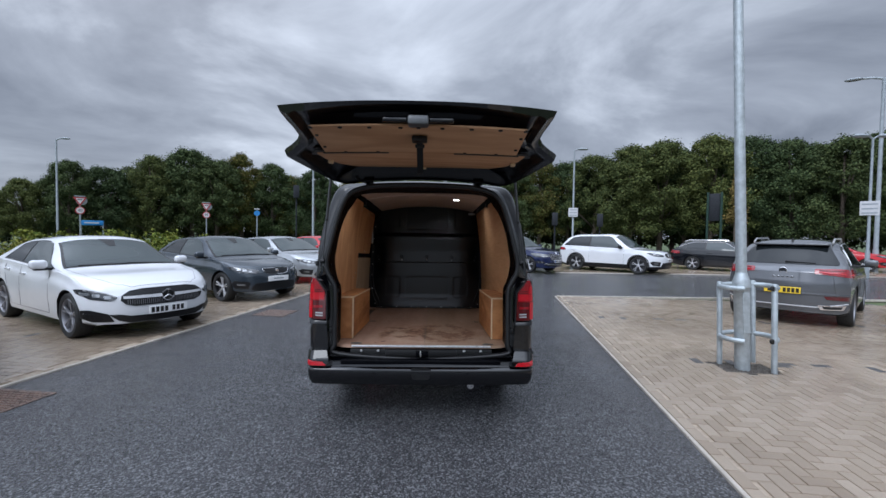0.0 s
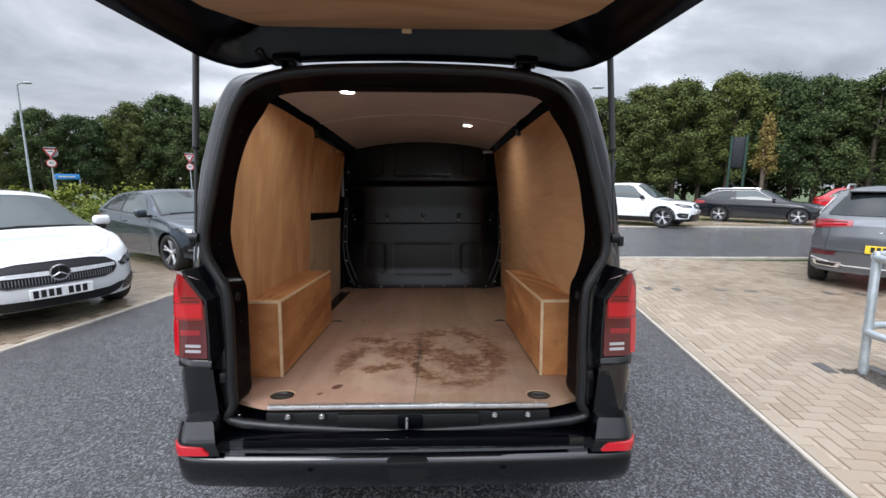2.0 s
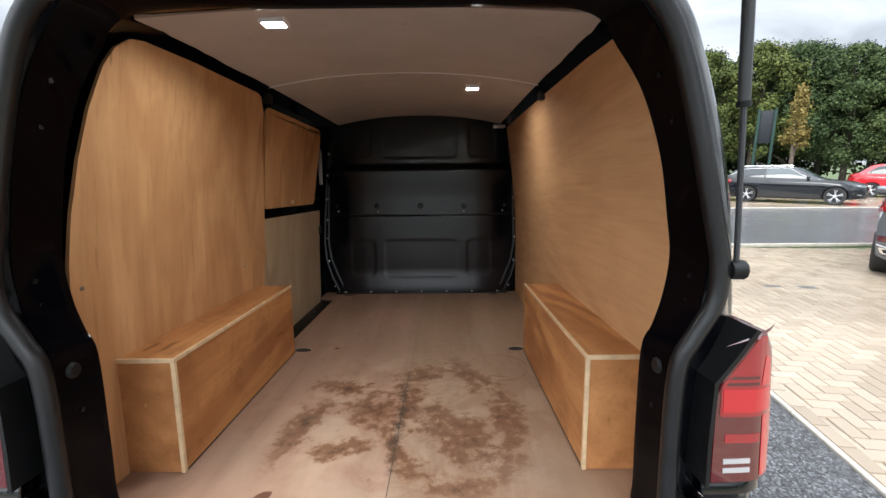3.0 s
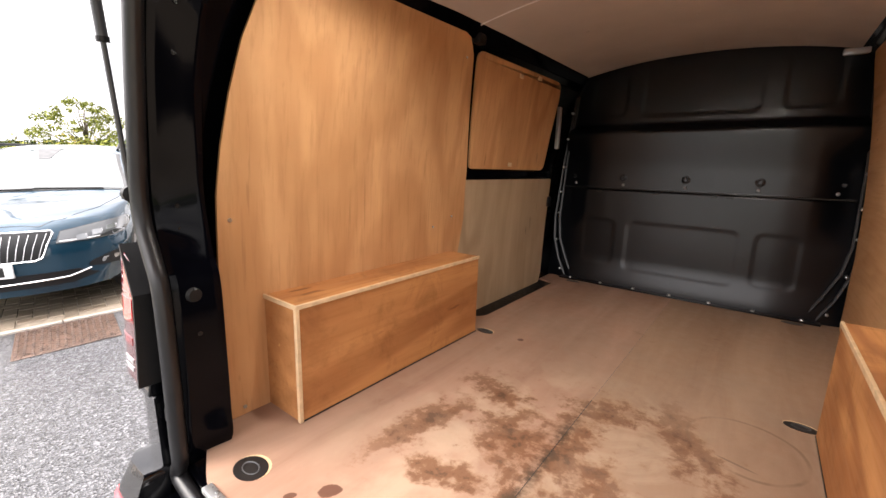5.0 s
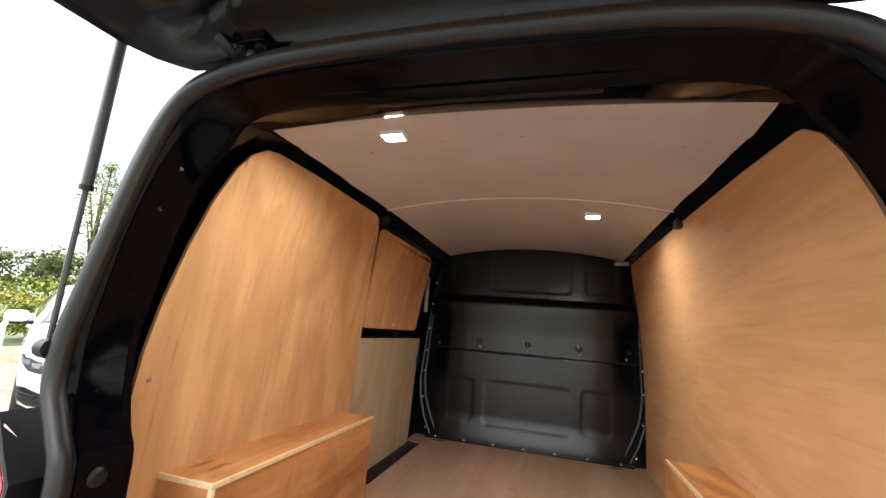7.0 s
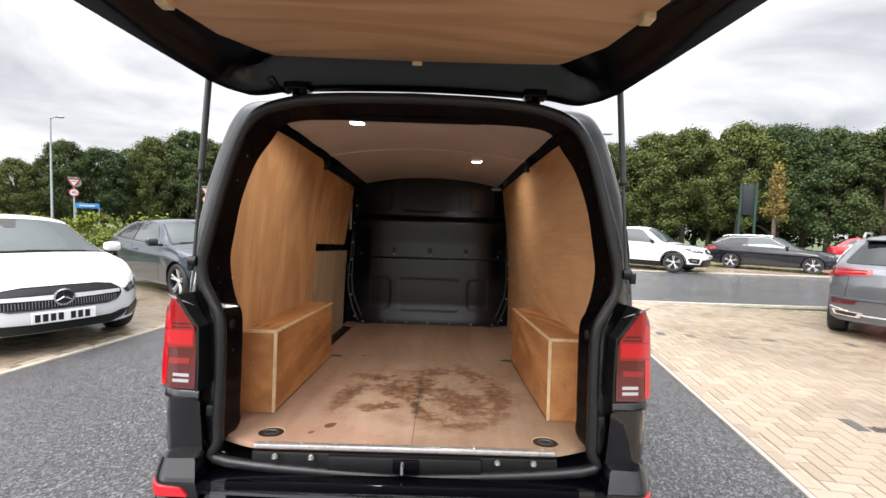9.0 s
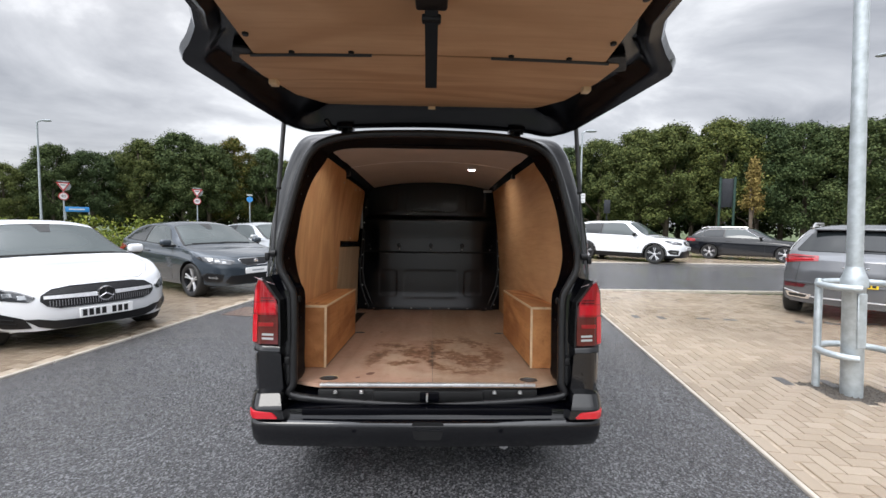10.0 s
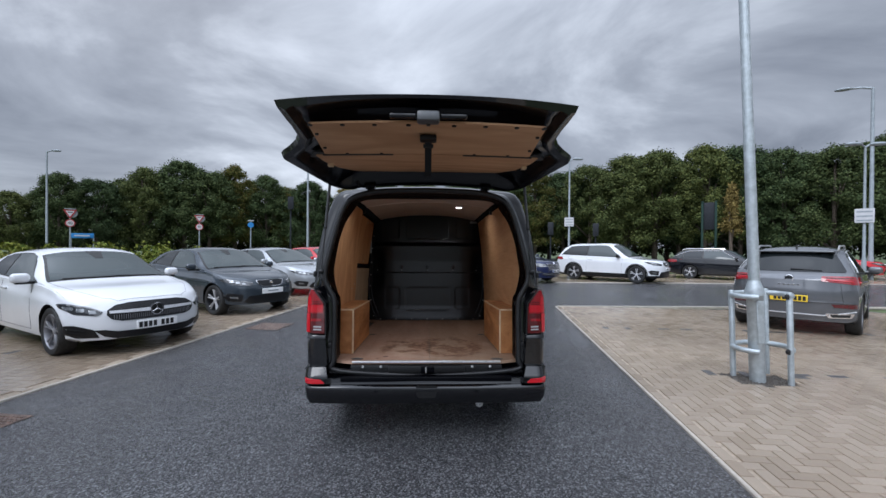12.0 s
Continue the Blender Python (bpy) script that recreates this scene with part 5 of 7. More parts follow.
# ---- tailgate, raised ----
tailgate = link_part("tailgate", None, van, "raised black tailgate lined with plywood")
TG_W = [(0.05, 0.66), (0.07, 0.70), (0.10, 0.735), (0.16, 0.772), (0.38, 0.832), (0.57, 0.882), (0.73, 0.922), (0.775, 0.930), (0.82, 0.902), (0.87, 0.85), (0.95, 0.785), (1.05, 0.742), (1.25, 0.728), (1.5, 0.728)]
TG_EDGE = [(0.05, 1.950), (0.07, 1.955), (0.76, 2.008), (0.86, 2.028), (0.95, 2.046), (1.1, 2.056), (1.35, 2.066), (1.5, 2.078)]
TG_INNER = [(0.05, 0.80), (0.25, 0.83), (0.765, 0.785), (0.95, 0.83), (1.2, 0.845), (1.5, 0.86)]
TG_Y, TG_Z = -0.43, 2.055


def ease(v, a, b):
    k = min(1.0, max(0.0, (v - a) / (b - a)))
    return k * k * (3 - 2 * k)


def tg_w(s):
    return interp(s, TG_W)


def tg_bow(s, u):
    """Both ends are bowed in plan: the free corners lie nearer the hinge, the hinge edge bulges forwards."""
    return s - 0.05 * (abs(u) ** 2) * max(0, (s - 1.0) / 0.5) - 0.05 * (1 - u * u) * (1 - ease(s, 0.06, 0.5))


def tg_rise(s):
    """The inner face climbs towards the hinge."""
    return 0.065 * max(0.0, (0.62 - s) / 0.55)


def tg_top(s, u):
    mid = TG_Z + 0.062 + tg_rise(s) * 1.2 + 0.035 * math.sin(min(1, s / 1.5) * math.pi * 0.9)
    k = abs(u) ** 2.6
    return mid * (1 - k) + (interp(s, TG_EDGE) + 0.030) * k


def tg_low(s, u):
    a = abs(u)
    rim = interp(s, TG_EDGE)
    flat_z = TG_Z + 0.004 + tg_rise(s)
    # rolled lip along the hinge
    lip = 1 - ease(s, 0.075, 0.135)
    flat_z = flat_z * (1 - lip) + (rim + 0.006 + 0.045 * (1 - a * a)) * lip
    inner = interp(s, TG_INNER)
    k = ease(a, inner, 1.0)
    z = flat_z * (1 - k) + rim * k
    # pressed channel beside the lining
    ch = (a - inner) / (1 - inner)
    z += (0.016 * math.exp(-((ch - 0.28) / 0.10) ** 2) - 0.012 * math.exp(-((ch - 0.62) / 0.12) ** 2)) * (1 - lip)
    tail = min(1.0, max(0, (s - 1.33) / 0.04))
    z += (0.035 - 0.055 * a ** 2.4 + 0.02) * tail * (1 - k)
    return min(z, tg_top(s, u) - 0.006)


bm = bmesh.new()
U_N = 72
S_ROWS = [0.055 + 0.008 * k for k in range(16)] + [float(v) for v in np.linspace(0.19, 1.5, 54)]
S_N = len(S_ROWS) - 1
tops, lows = [], []
for i, s in enumerate(S_ROWS):
    tr, lr = [], []
    for j in range(U_N + 1):
        u = 2 * j / U_N - 1
        y = TG_Y - tg_bow(s, u)
        tr.append(bm.verts.new((u * tg_w(s), y, tg_top(s, u))))
        lr.append(bm.verts.new((u * (tg_w(s) - 0.012), y + (0.01 if i == S_N else 0), tg_low(s, u))))
    tops.append(tr)
    lows.append(lr)
for i in range(S_N):
    for j in range(U_N):
        bm.faces.new((tops[i][j], tops[i][j + 1], tops[i + 1][j + 1], tops[i + 1][j]))
        bm.faces.new((lows[i][j], lows[i + 1][j], lows[i + 1][j + 1], lows[i][j + 1])).material_index = 1
    for j in (0, U_N):
        bm.faces.new((tops[i][j], tops[i + 1][j], lows[i + 1][j], lows[i][j]))
for i in (0, S_N):
    for j in range(U_N):
        bm.faces.new((tops[i][j], tops[i][j + 1], lows[i][j + 1], lows[i][j]))
part("tailgate_skin", bm, [M_BLACK, M_INNER], tailgate, "glossy black tailgate shell", angle=40)


lower_ply = rounded([(-0.585, 0.115), (0.585, 0.115), (0.645, 0.19), (0.71, 0.792), (-0.71, 0.792), (-0.645, 0.19)], [0.06, 0.06, 0.05, 0.02, 0.02, 0.05], 4)
upper_ply = rounded([(-0.645, 0.806), (0.645, 0.806), (0.60, 1.37), (-0.60, 1.37)], 0.015, 3)


def tg_lift(u, v, w):
    return (u, TG_Y - tg_bow(v, u / tg_w(v)), TG_Z - 0.010 + w + tg_rise(v) + 0.02 * (1 - (u / 0.7) ** 2) * 0.6)


def bent_plate(outline):
    bm = bm_prism(outline, lambda u, v, w: (u, v, w), 0.010)
    for k in range(1, 12):
        bmesh.ops.bisect_plane(bm, geom=bm.verts[:] + bm.edges[:] + bm.faces[:], plane_co=(-0.72 + 0.12 * k, 0, 0), plane_no=(1, 0, 0))
    for k in range(1, 7):
        bmesh.ops.bisect_plane(bm, geom=bm.verts[:] + bm.edges[:] + bm.faces[:], plane_co=(0, 0.1 * k + 0.02, 0), plane_no=(0, 1, 0))
    for v in bm.verts:
        v.co = Vector(tg_lift(v.co.x, v.co.y, v.co.z - 0.016))
    return bm


ply_a = part("tailgate_lining", bent_plate(lower_ply), M_PLY_H, tailgate, "plywood lining screwed to the tailgate", angle=30)
ply_b = part("tailgate_lining", bent_plate(upper_ply), M_PLY_H, tailgate, "plywood lining screwed to the tailgate", angle=30)
for s in (-1, 1):
    part("lining_slot", bm_tube([(s * x, TG_Y - 0.799, TG_Z - 0.028 + 0.012 * (1 - (x / 0.7) ** 2)) for x in (0.22, 0.4, 0.55, 0.66)], 0.006, 6), M_INK, tailgate, "dark saw cut across the lining")
for x in (-0.59, -0.43, -0.27, -0.10, 0.13, 0.29, 0.45, 0.59):
    part("lining_plug", bm_lathe([(0.0, -0.006), (0.012, -0.005), (0.013, 0.004)], 'z', 10, (x, TG_Y - 1.335, TG_Z - 0.026 + 0.012 * (1 - (x / 0.7) ** 2))), M_PLASTIC, ply_b)
for s in (-1, 1):
    for x, d in ((0.61, 1.20), (0.63, 0.95), (0.30, 0.82), (0.52, 0.82)):
        part("lining_plug", bm_lathe([(0.0, -0.006), (0.010, -0.005), (0.011, 0.004)], 'z', 10, (s * x * 0.97, TG_Y - d, TG_Z - 0.028 + 0.012 * (1 - (x / 0.7) ** 2))), M_PLASTIC, ply_b)
    part("lining_clip", bm_box(*sorted((s * 0.655, s * 0.69)), TG_Y - 0.56, TG_Y - 0.52, TG_Z - 0.038, TG_Z - 0.012, 0.005), M_PLY_EDGE, ply_a)
    part("lamp_access_cover", bm_prism(rounded([(0.66, 0.70), (0.76, 0.73), (0.70, 0.85), (0.65, 0.84)], 0.015, 3), lambda u, v, w, s=s: (s * u, TG_Y - v, TG_Z - 0.022 + w), 0.008), M_PLASTIC, tailgate)
part("lining_clip", bm_box(-0.02, 0.02, TG_Y - 0.072, TG_Y - 0.047, TG_Z + 0.030, TG_Z + 0.052, 0.004), M_PLY_EDGE, tailgate)
lock = part("lock_housing", bm_box(-0.055, 0.055, TG_Y - 1.455, TG_Y - 1.375, TG_Z - 0.03, TG_Z + 0.02, 0.012), M_LATCH, tailgate, "grey latch housing")
part("latch_slot", bm_box(-0.010, 0.010, TG_Y - 1.40, TG_Y - 1.37, TG_Z - 0.034, TG_Z - 0.02, 0.003), M_INK, lock)
for s in (-1, 1):
    part("latch_arm", bm_box(*sorted((s * 0.055, s * 0.19)), TG_Y - 1.435, TG_Y - 1.40, TG_Z - 0.012, TG_Z + 0.015, 0.010, 3), M_BLACK, lock)
def ribbon(points, width, thick):
    """A flat webbing band along points in the plane of symmetry."""
    bm = bmesh.new()
    prev = None
    for k, (y, z) in enumerate(points):
        a, b = points[max(k - 1, 0)], points[min(k + 1, len(points) - 1)]
        ln = math.hypot(b[0] - a[0], b[1] - a[1])
        ny, nz = -(b[1] - a[1]) / ln * thick / 2, (b[0] - a[0]) / ln * thick / 2
        row = [bm.verts.new((x, y + q * ny, z + q * nz)) for x, q in ((-width / 2, -1), (width / 2, -1), (width / 2, 1), (-width / 2, 1))]
        if prev:
            for m in range(4):
                bm.faces.new((prev[m], prev[(m + 1) % 4], row[(m + 1) % 4], row[m]))
        else:
            bm.faces.new(row)
        prev = row
    bm.faces.new(prev)
    return bm


strap = part("pull_strap", ribbon([tuple(p) for p in spline([(-1.60, 2.03), (-1.57, 1.995), (-1.50, 1.945), (-1.41, 1.885), (-1.385, 1.868), (-1.380, 1.876), (-1.42, 1.912), (-1.50, 1.965), (-1.56, 2.012)], 4)], 0.038, 0.005), M_PLASTIC, tailgate, "black webbing pull strap hanging from the tailgate")
part("strap_anchor", bm_box(-0.045, 0.045, TG_Y - 1.22, TG_Y - 1.15, TG_Z - 0.05, TG_Z - 0.02, 0.008), M_PLASTIC, strap)
part("strap_buckle", bm_box(-0.028, 0.028, -1.575, -1.545, 1.985, 2.005, 0.006), M_PLASTIC, strap)
part("cable_sleeve", bm_tube([(-0.57, -0.52, 2.01), (-0.55, -0.49, 1.985), (-0.52, -0.45, 1.985)], 0.014, 8), M_RUBBER, tailgate)
for s in (-1, 1):
    top, foot = Vector((s * 0.765, -0.583, 2.010)), Vector((s * 0.838, -0.526, 1.29))
    knee = foot.lerp(top, 0.47)
    strut = part("gas_strut", bm_tube([knee, top], 0.0115, 12), M_STRUT, van, "black gas strut")
    part("strut_rod", bm_tube([foot, knee], 0.006, 8), M_STRUT, strut)
    part("strut_collar", bm_tube([knee, knee.lerp(top, 0.03)], 0.0135, 12), M_PLASTIC, strut)
    part("strut_ball", bm_lathe([(0.0, -0.02), (0.02, -0.015), (0.022, 0.015), (0.0, 0.02)], 'x', 10, tuple(foot)), M_PLASTIC, strut)


# ---- parked cars ----
# faces of the cars, drawn as half outlines (y, z) for a nose 0.76 m high
FACES = {
    "blade": dict(grille=[(0, 0.485), (0.40, 0.485), (0.50, 0.515), (0.545, 0.57), (0.535, 0.625), (0.45, 0.685), (0.30, 0.708), (0, 0.712)],
                  lamp=[(0.575, 0.605), (0.63, 0.560), (0.80, 0.585), (0.868, 0.655), (0.872, 0.712), (0.84, 0.722), (0.66, 0.668)],
                  lower=[(0, 0.245), (0.44, 0.245), (0.56, 0.285), (0.66, 0.375), (0.56, 0.375), (0.44, 0.345), (0, 0.335)],
                  side=[(0.60, 0.275), (0.78, 0.275), (0.85, 0.32), (0.86, 0.435), (0.80, 0.44), (0.66, 0.385)], plate=0.405),
    "mesh": dict(grille=[(0, 0.595), (0.20, 0.595), (0.285, 0.63), (0.335, 0.70), (0.315, 0.722), (0, 0.728)],
                 lamp=[(0.40, 0.672), (0.47, 0.622), (0.74, 0.640), (0.83, 0.700), (0.852, 0.757), (0.80, 0.762), (0.56, 0.715)],
                 lower=[(0, 0.255), (0.50, 0.255), (0.58, 0.30), (0.50, 0.415), (0, 0.425)],
                 side=[(0.62, 0.30), (0.80, 0.32), (0.85, 0.42), (0.80, 0.47), (0.60, 0.445)], plate=0.50),
    "bars": dict(grille=[(0, 0.491), (0.37, 0.491), (0.415, 0.508), (0.485, 0.688), (0.470, 0.702), (0.20, 0.710), (0.145, 0.697), (0.085, 0.654), (0, 0.649)],
                 lamp=[(0.500, 0.607), (0.525, 0.691), (0.70, 0.716), (0.865, 0.738), (0.880, 0.681), (0.868, 0.619), (0.80, 0.603), (0.66, 0.604)],
                 lower=[(0, 0.278), (0.56, 0.283), (0.70, 0.320), (0.60, 0.385), (0, 0.389)],
                 side=[(0.66, 0.385), (0.80, 0.366), (0.885, 0.399), (0.88, 0.456), (0.80, 0.468), (0.66, 0.419)], plate=0.439),
}


def full_width(half):
    return half + [(-y, z) for y, z in reversed(half) if y > 1e-6]


def grown(outline, k, kz=None):
    """An outline scaled about its middle."""
    cy, cz = (sum(p[i] for p in outline) / len(outline) for i in (0, 1))
    kz = k if kz is None else kz
    return [(cy + (y - cy) * k, cz + (z - cz) * kz) for y, z in outline]


WHEELS = {}


def wheel_meshes(r, spokes, style):
    """Tyre, rim barrel and spokes of one wheel, its outer face towards +y."""
    key = (r, spokes, style)
    if key in WHEELS:
        return WHEELS[key]
    holder = thing("wheel_source", Matrix(), "", "")
    face, dark = {"machined": (M_ALLOY, M_ALLOY_DARK), "grey": (M_ALLOY_GREY, M_ALLOY_DARK), "dark": (M_ALLOY_DARK, M_INK)}[style]
    obs = [part("wheel", bm_lathe([(r * 0.70, -0.10), (r * 0.90, -0.11), (r * 0.975, -0.095), (r, -0.06), (r, 0.06), (r * 0.975, 0.095), (r * 0.93, 0.108), (r * 0.80, 0.108), (r * 0.735, 0.096), (r * 0.70, 0.085)], 'y', 40, closed=True), M_TYRE, holder)]
    bm = bm_lathe([(r * 0.735, 0.094), (r * 0.715, 0.098), (r * 0.695, 0.082), (r * 0.68, -0.05), (r * 0.74, -0.08)], 'y', 36, closed=True)
    obs.append(part("rim", bm, dark if style == "machined" else face, holder))
    obs.append(part("brake_disc", bm_lathe([(r * 0.70, 0.0), (r * 0.70, 0.018), (0.0, 0.018)], 'y', 28), dark, holder))
    bm = bmesh.new()
    for k in range(spokes):
        a0 = 2 * math.pi * k / spokes + 0.35
        for off in (-1, 1):
            quad = []
            for rr, da, hw_ in ((r * 0.13, 0.10, 0.10), (r * 0.42, 0.115, 0.052), (r * 0.70, 0.15, 0.055)):
                quad.append((rr, a0 + off * da, hw_))
            left = [(rr * math.cos(a - w), rr * math.sin(a - w)) for rr, a, w in quad]
            right = [(rr * math.cos(a + w), rr * math.sin(a + w)) for rr, a, w in reversed(quad)]
            bm_prism(left + right, lambda u, v, w: (u, 0.088 - 0.030 * (1 - min(1, math.hypot(u, v) / (r * 0.6))) - w, v), 0.03, bm=bm, bevel=0.003)
    obs.append(part("spokes", bm, face, holder, smooth=False))
    obs.append(part("hub_cap", bm_lathe([(0.0, 0.070), (r * 0.09, 0.070), (r * 0.14, 0.062), (r * 0.16, 0.03)], 'y', 18), face, holder))
    WHEELS[key] = [o.data for o in obs]
    for o in obs:
        bpy.data.objects.remove(o)
    bpy.data.objects.remove(holder)
    return WHEELS[key]


def build_car(place, name, label, paint, L, W, zr, wheel_r, front_oh, wheelbase, cowl, roof0, roof1, hood, nose, tail_top, tail_x=0.12,
              style="hatch", rear=False, grille="bars", wheels="machined", rails=None, spokes=5, lower_black=False, dlo=None, trim=None, blank_plate=False):
    """A car facing +x with the middle of its nose at the origin; cowl, roof0, roof1 are distances behind the nose."""
    car = thing(name, place, label, "car", "parked cars")
    hw = W / 2
    zb = 0.19
    zk = nose / 0.76
    top = [(0, nose - 0.13), (0.02, nose - 0.055), (0.06, nose - 0.005), (0.13, nose + 0.035), (0.5, hood - 0.09), (cowl, hood), (roof0, zr - 0.045), ((roof0 + roof1) / 2, zr), (roof1, zr - 0.065), (L - tail_x, tail_top), (L - 0.03, tail_top - 0.04), (L, tail_top - 0.12)]
    top_s = [tuple(p) for p in spline(top, 6)]
    belt = [(0, nose - 0.15), (0.06, nose - 0.04), (0.13, nose - 0.005), (0.5, hood - 0.14), (cowl, hood - 0.045), (roof0 + 0.3, hood - 0.01), (roof1, hood + 0.045), (L - tail_x - 0.05, min(tail_top - 0.01, hood + 0.06)), (L, tail_top - 0.14)]

    def T(d):
        return interp(d, top_s)

    def B(d):
        return min(interp(d, belt), T(d) - 0.008)

    def edge(d):
        t, b = T(d), B(d)
        k = min(1.0, (t - b) / (zr - hood))
        return hw * (0.93 - 0.245 * k), b + (t - b) * (0.50 + 0.37 * k)

    def D(d, y, z):
        """Rounds nose and tail in plan and leans them."""
        a = min(1.0, abs(y) / hw)
        f = max(0.0, 1 - d / 0.85)
        r = max(0.0, 1 - (L - d) / 0.6)
        lean = 0.30 * max(0, z - 0.56 * zk) + 0.28 * max(0, 0.38 - z)
        x = -d - f * (0.16 * a ** 2 + 0.34 * a ** 5 + lean) + r * (0.08 * a ** 2 + 0.20 * a ** 5 + 0.20 * max(0, z - 0.78) + 0.22 * max(0, 0.45 - z))
        return (x, y * (1 - 0.04 * f * f - 0.05 * max(0, 1 - (L - d) / 0.8)), z)

    def half(d):
        b, t = B(d), T(d)
        ey, ez = edge(d)
        lift = 0.05 * max(0, 1 - d / 0.5) + 0.08 * max(0, 1 - (L - d) / 0.6)
        pts = [(hw - 0.13, zb + lift), (hw - 0.04, zb + 0.035 + lift), (hw - 0.022, zb + 0.10 + lift), (hw - 0.018, zb + 0.20), (hw - 0.002, max(zb + 0.27, b - 0.42)), (hw, max(zb + 0.30, b - 0.24)), (hw - 0.004, b - 0.155), (hw - 0.020, b - 0.125), (hw - 0.030, b - 0.06), (hw * 0.958, b - 0.015), (hw * 0.94, b)]
        for q in (0.33, 0.66):
            pts.append((hw * 0.94 + (ey - hw * 0.94) * q + 0.014, b + (ez - b) * q))
        for s in (1.0, 0.93, 0.8, 0.6, 0.4, 0.2, 0.0):
            pts.append((ey * s, t - (t - ez) * s ** 3.2))
        return pts

    ds = sorted(set([0.0, 0.02, 0.045, 0.08, 0.13, 0.2, 0.3, 0.4] + [round(float(d), 3) for d in np.linspace(0.5, L - 0.4, 40)] + [L - 0.3, L - 0.2, L - 0.12, L - 0.06, L - 0.02, L]))
    verts, faces, rings = [], [], []
    for d in ds:
        h = half(d)
        loop = [(y, z) for y, z in h] + [(-y, z) for y, z in reversed(h[:-1])]
        rings.append(list(range(len(verts), len(verts) + len(loop))))
        verts += [D(d, y, z) for y, z in loop]
    n = len(rings[0])
    for a, b in zip(rings, rings[1:]):
        for k in range(n):
            faces.append((a[k], a[(k + 1) % n], b[(k + 1) % n], b[k]))
    for ring, d in ((rings[0], 0.0), (rings[-1], L)):
        h = half(d)
        m = len(h)
        cols = 20
        rows_c = []
        for k in range(m):
            y, z = h[k]
            left = ring[n - 1 - k] if k < m - 1 else ring[k]
            row = [ring[k]]
            for c in range(1, cols):
                row.append(len(verts))
                verts.append(D(d, y * (1 - 2 * c / cols), z))
            row.append(left)
            rows_c.append(row)
        for r0, r1 in zip(rows_c[:-2], rows_c[1:-1]):
            for c in range(cols):
                faces.append((r0[c], r0[c + 1], r1[c + 1], r1[c]))
        faces.append(tuple(rows_c[-2]) + (ring[m - 1],))
    skin = BVHTree.FromPolygons([Vector(v) for v in verts], faces)
    me = fix_normals(mesh_of("car_body", verts, faces, [paint, M_PLASTIC]))
    body_src = new("car_body_source", me)
    cut = bmesh.new()
    ax_f, ax_r = -front_oh, -(front_oh + wheelbase)
    arch = wheel_r + 0.045
    for ax in (ax_f, ax_r):
        for s in (-1, 1):
            bm_lathe([(arch, min(s * (hw - 0.32), s * (hw + 0.2))), (arch, max(s * (hw - 0.32), s * (hw + 0.2)))], 'y', 36, (ax, 0, wheel_r), bm=cut)
    bmesh.ops.recalc_face_normals(cut, faces=cut.faces[:])
    cme = bpy.data.meshes.new("arch_cut")
    cut.to_mesh(cme)
    cut.free()
    cutter = new("arch_cutter", cme)
    mod = body_src.modifiers.new("arches", 'BOOLEAN')
    mod.object, mod.operation, mod.solver = cutter, 'DIFFERENCE', 'EXACT'
    dg = bpy.context.evaluated_depsgraph_get()
    out = bpy.data.meshes.new_from_object(body_src.evaluated_get(dg))
    bpy.data.objects.remove(body_src)
    bpy.data.objects.remove(cutter)
    out.materials.clear()
    out.materials.append(paint)
    out.materials.append(M_PLASTIC)
    idx = []
    for p in out.polygons:
        c = p.center
        inside = any((c.x - ax) ** 2 + (c.z - wheel_r) ** 2 < (arch - 0.0005) ** 2 for ax in (ax_f, ax_r))
        sill = c.z < zb + 0.05 or (lower_black and c.z < 0.34)
        idx.append(1 if inside or sill else 0)
    out.polygons.foreach_set("material_index", idx)
    out.polygons.foreach_set("use_smooth", [True] * len(out.polygons))
    out.set_sharp_from_angle(angle=radians(30))
    link_part("body", out, car)

    def hit(view, s, a, b):
        o, dr = {"side": ((-a, s * 2.0, b), (0, -s, 0)), "front": ((1.0, a, b), (-1, 0, 0)), "rear": ((-L - 1.0, a, b), (1, 0, 0)), "top": ((-a, b, 3.0), (0, 0, -1))}[view]
        o, dr = Vector(o), Vector(dr)
        p, nv = skin.ray_cast(o, dr)[:2]
        if p is None:
            p, nv = skin.find_nearest(o + dr * 1.5)[:2]
        out_n = nv if nv.dot(dr) < 0 else -nv
        return p, (dr * 0.35 - out_n).normalized()

    def panel(pname, view, outline, mat, lift=0.006, s=1, parent=None, res=0.05, label="", soft=0.0):
        """A piece of glass, lens or trim that follows the body where its outline falls on it."""
        if soft:
            outline = rounded(outline, soft, 3)
        bm = bmesh.new()
        bm.faces.new([bm.verts.new((a, b, 0)) for a, b in outline])
        for i in (0, 1):
            lo, hi = min(p[i] for p in outline), max(p[i] for p in outline)
            k = max(1, int((hi - lo) / res))
            for j in range(1, k):
                co, no = [0, 0, 0], [0, 0, 0]
                co[i], no[i] = lo + (hi - lo) * j / k, 1
                bmesh.ops.bisect_plane(bm, geom=bm.verts[:] + bm.edges[:] + bm.faces[:], plane_co=co, plane_no=no)
        inward = {"side": Vector((0, -s, 0)), "front": Vector((-1, 0, 0)), "rear": Vector((1, 0, 0)), "top": Vector((0, 0, -1))}[view]
        for v in bm.verts:
            p, dr = hit(view, s, v.co.x, v.co.y)
            v.co = p - dr * (lift + 0.002)
        bmesh.ops.triangulate(bm, faces=[f for f in bm.faces if len(f.verts) > 4])
        rim = [e for e in bm.edges if e.is_boundary]
        ext = bmesh.ops.extrude_edge_only(bm, edges=rim)["geom"]
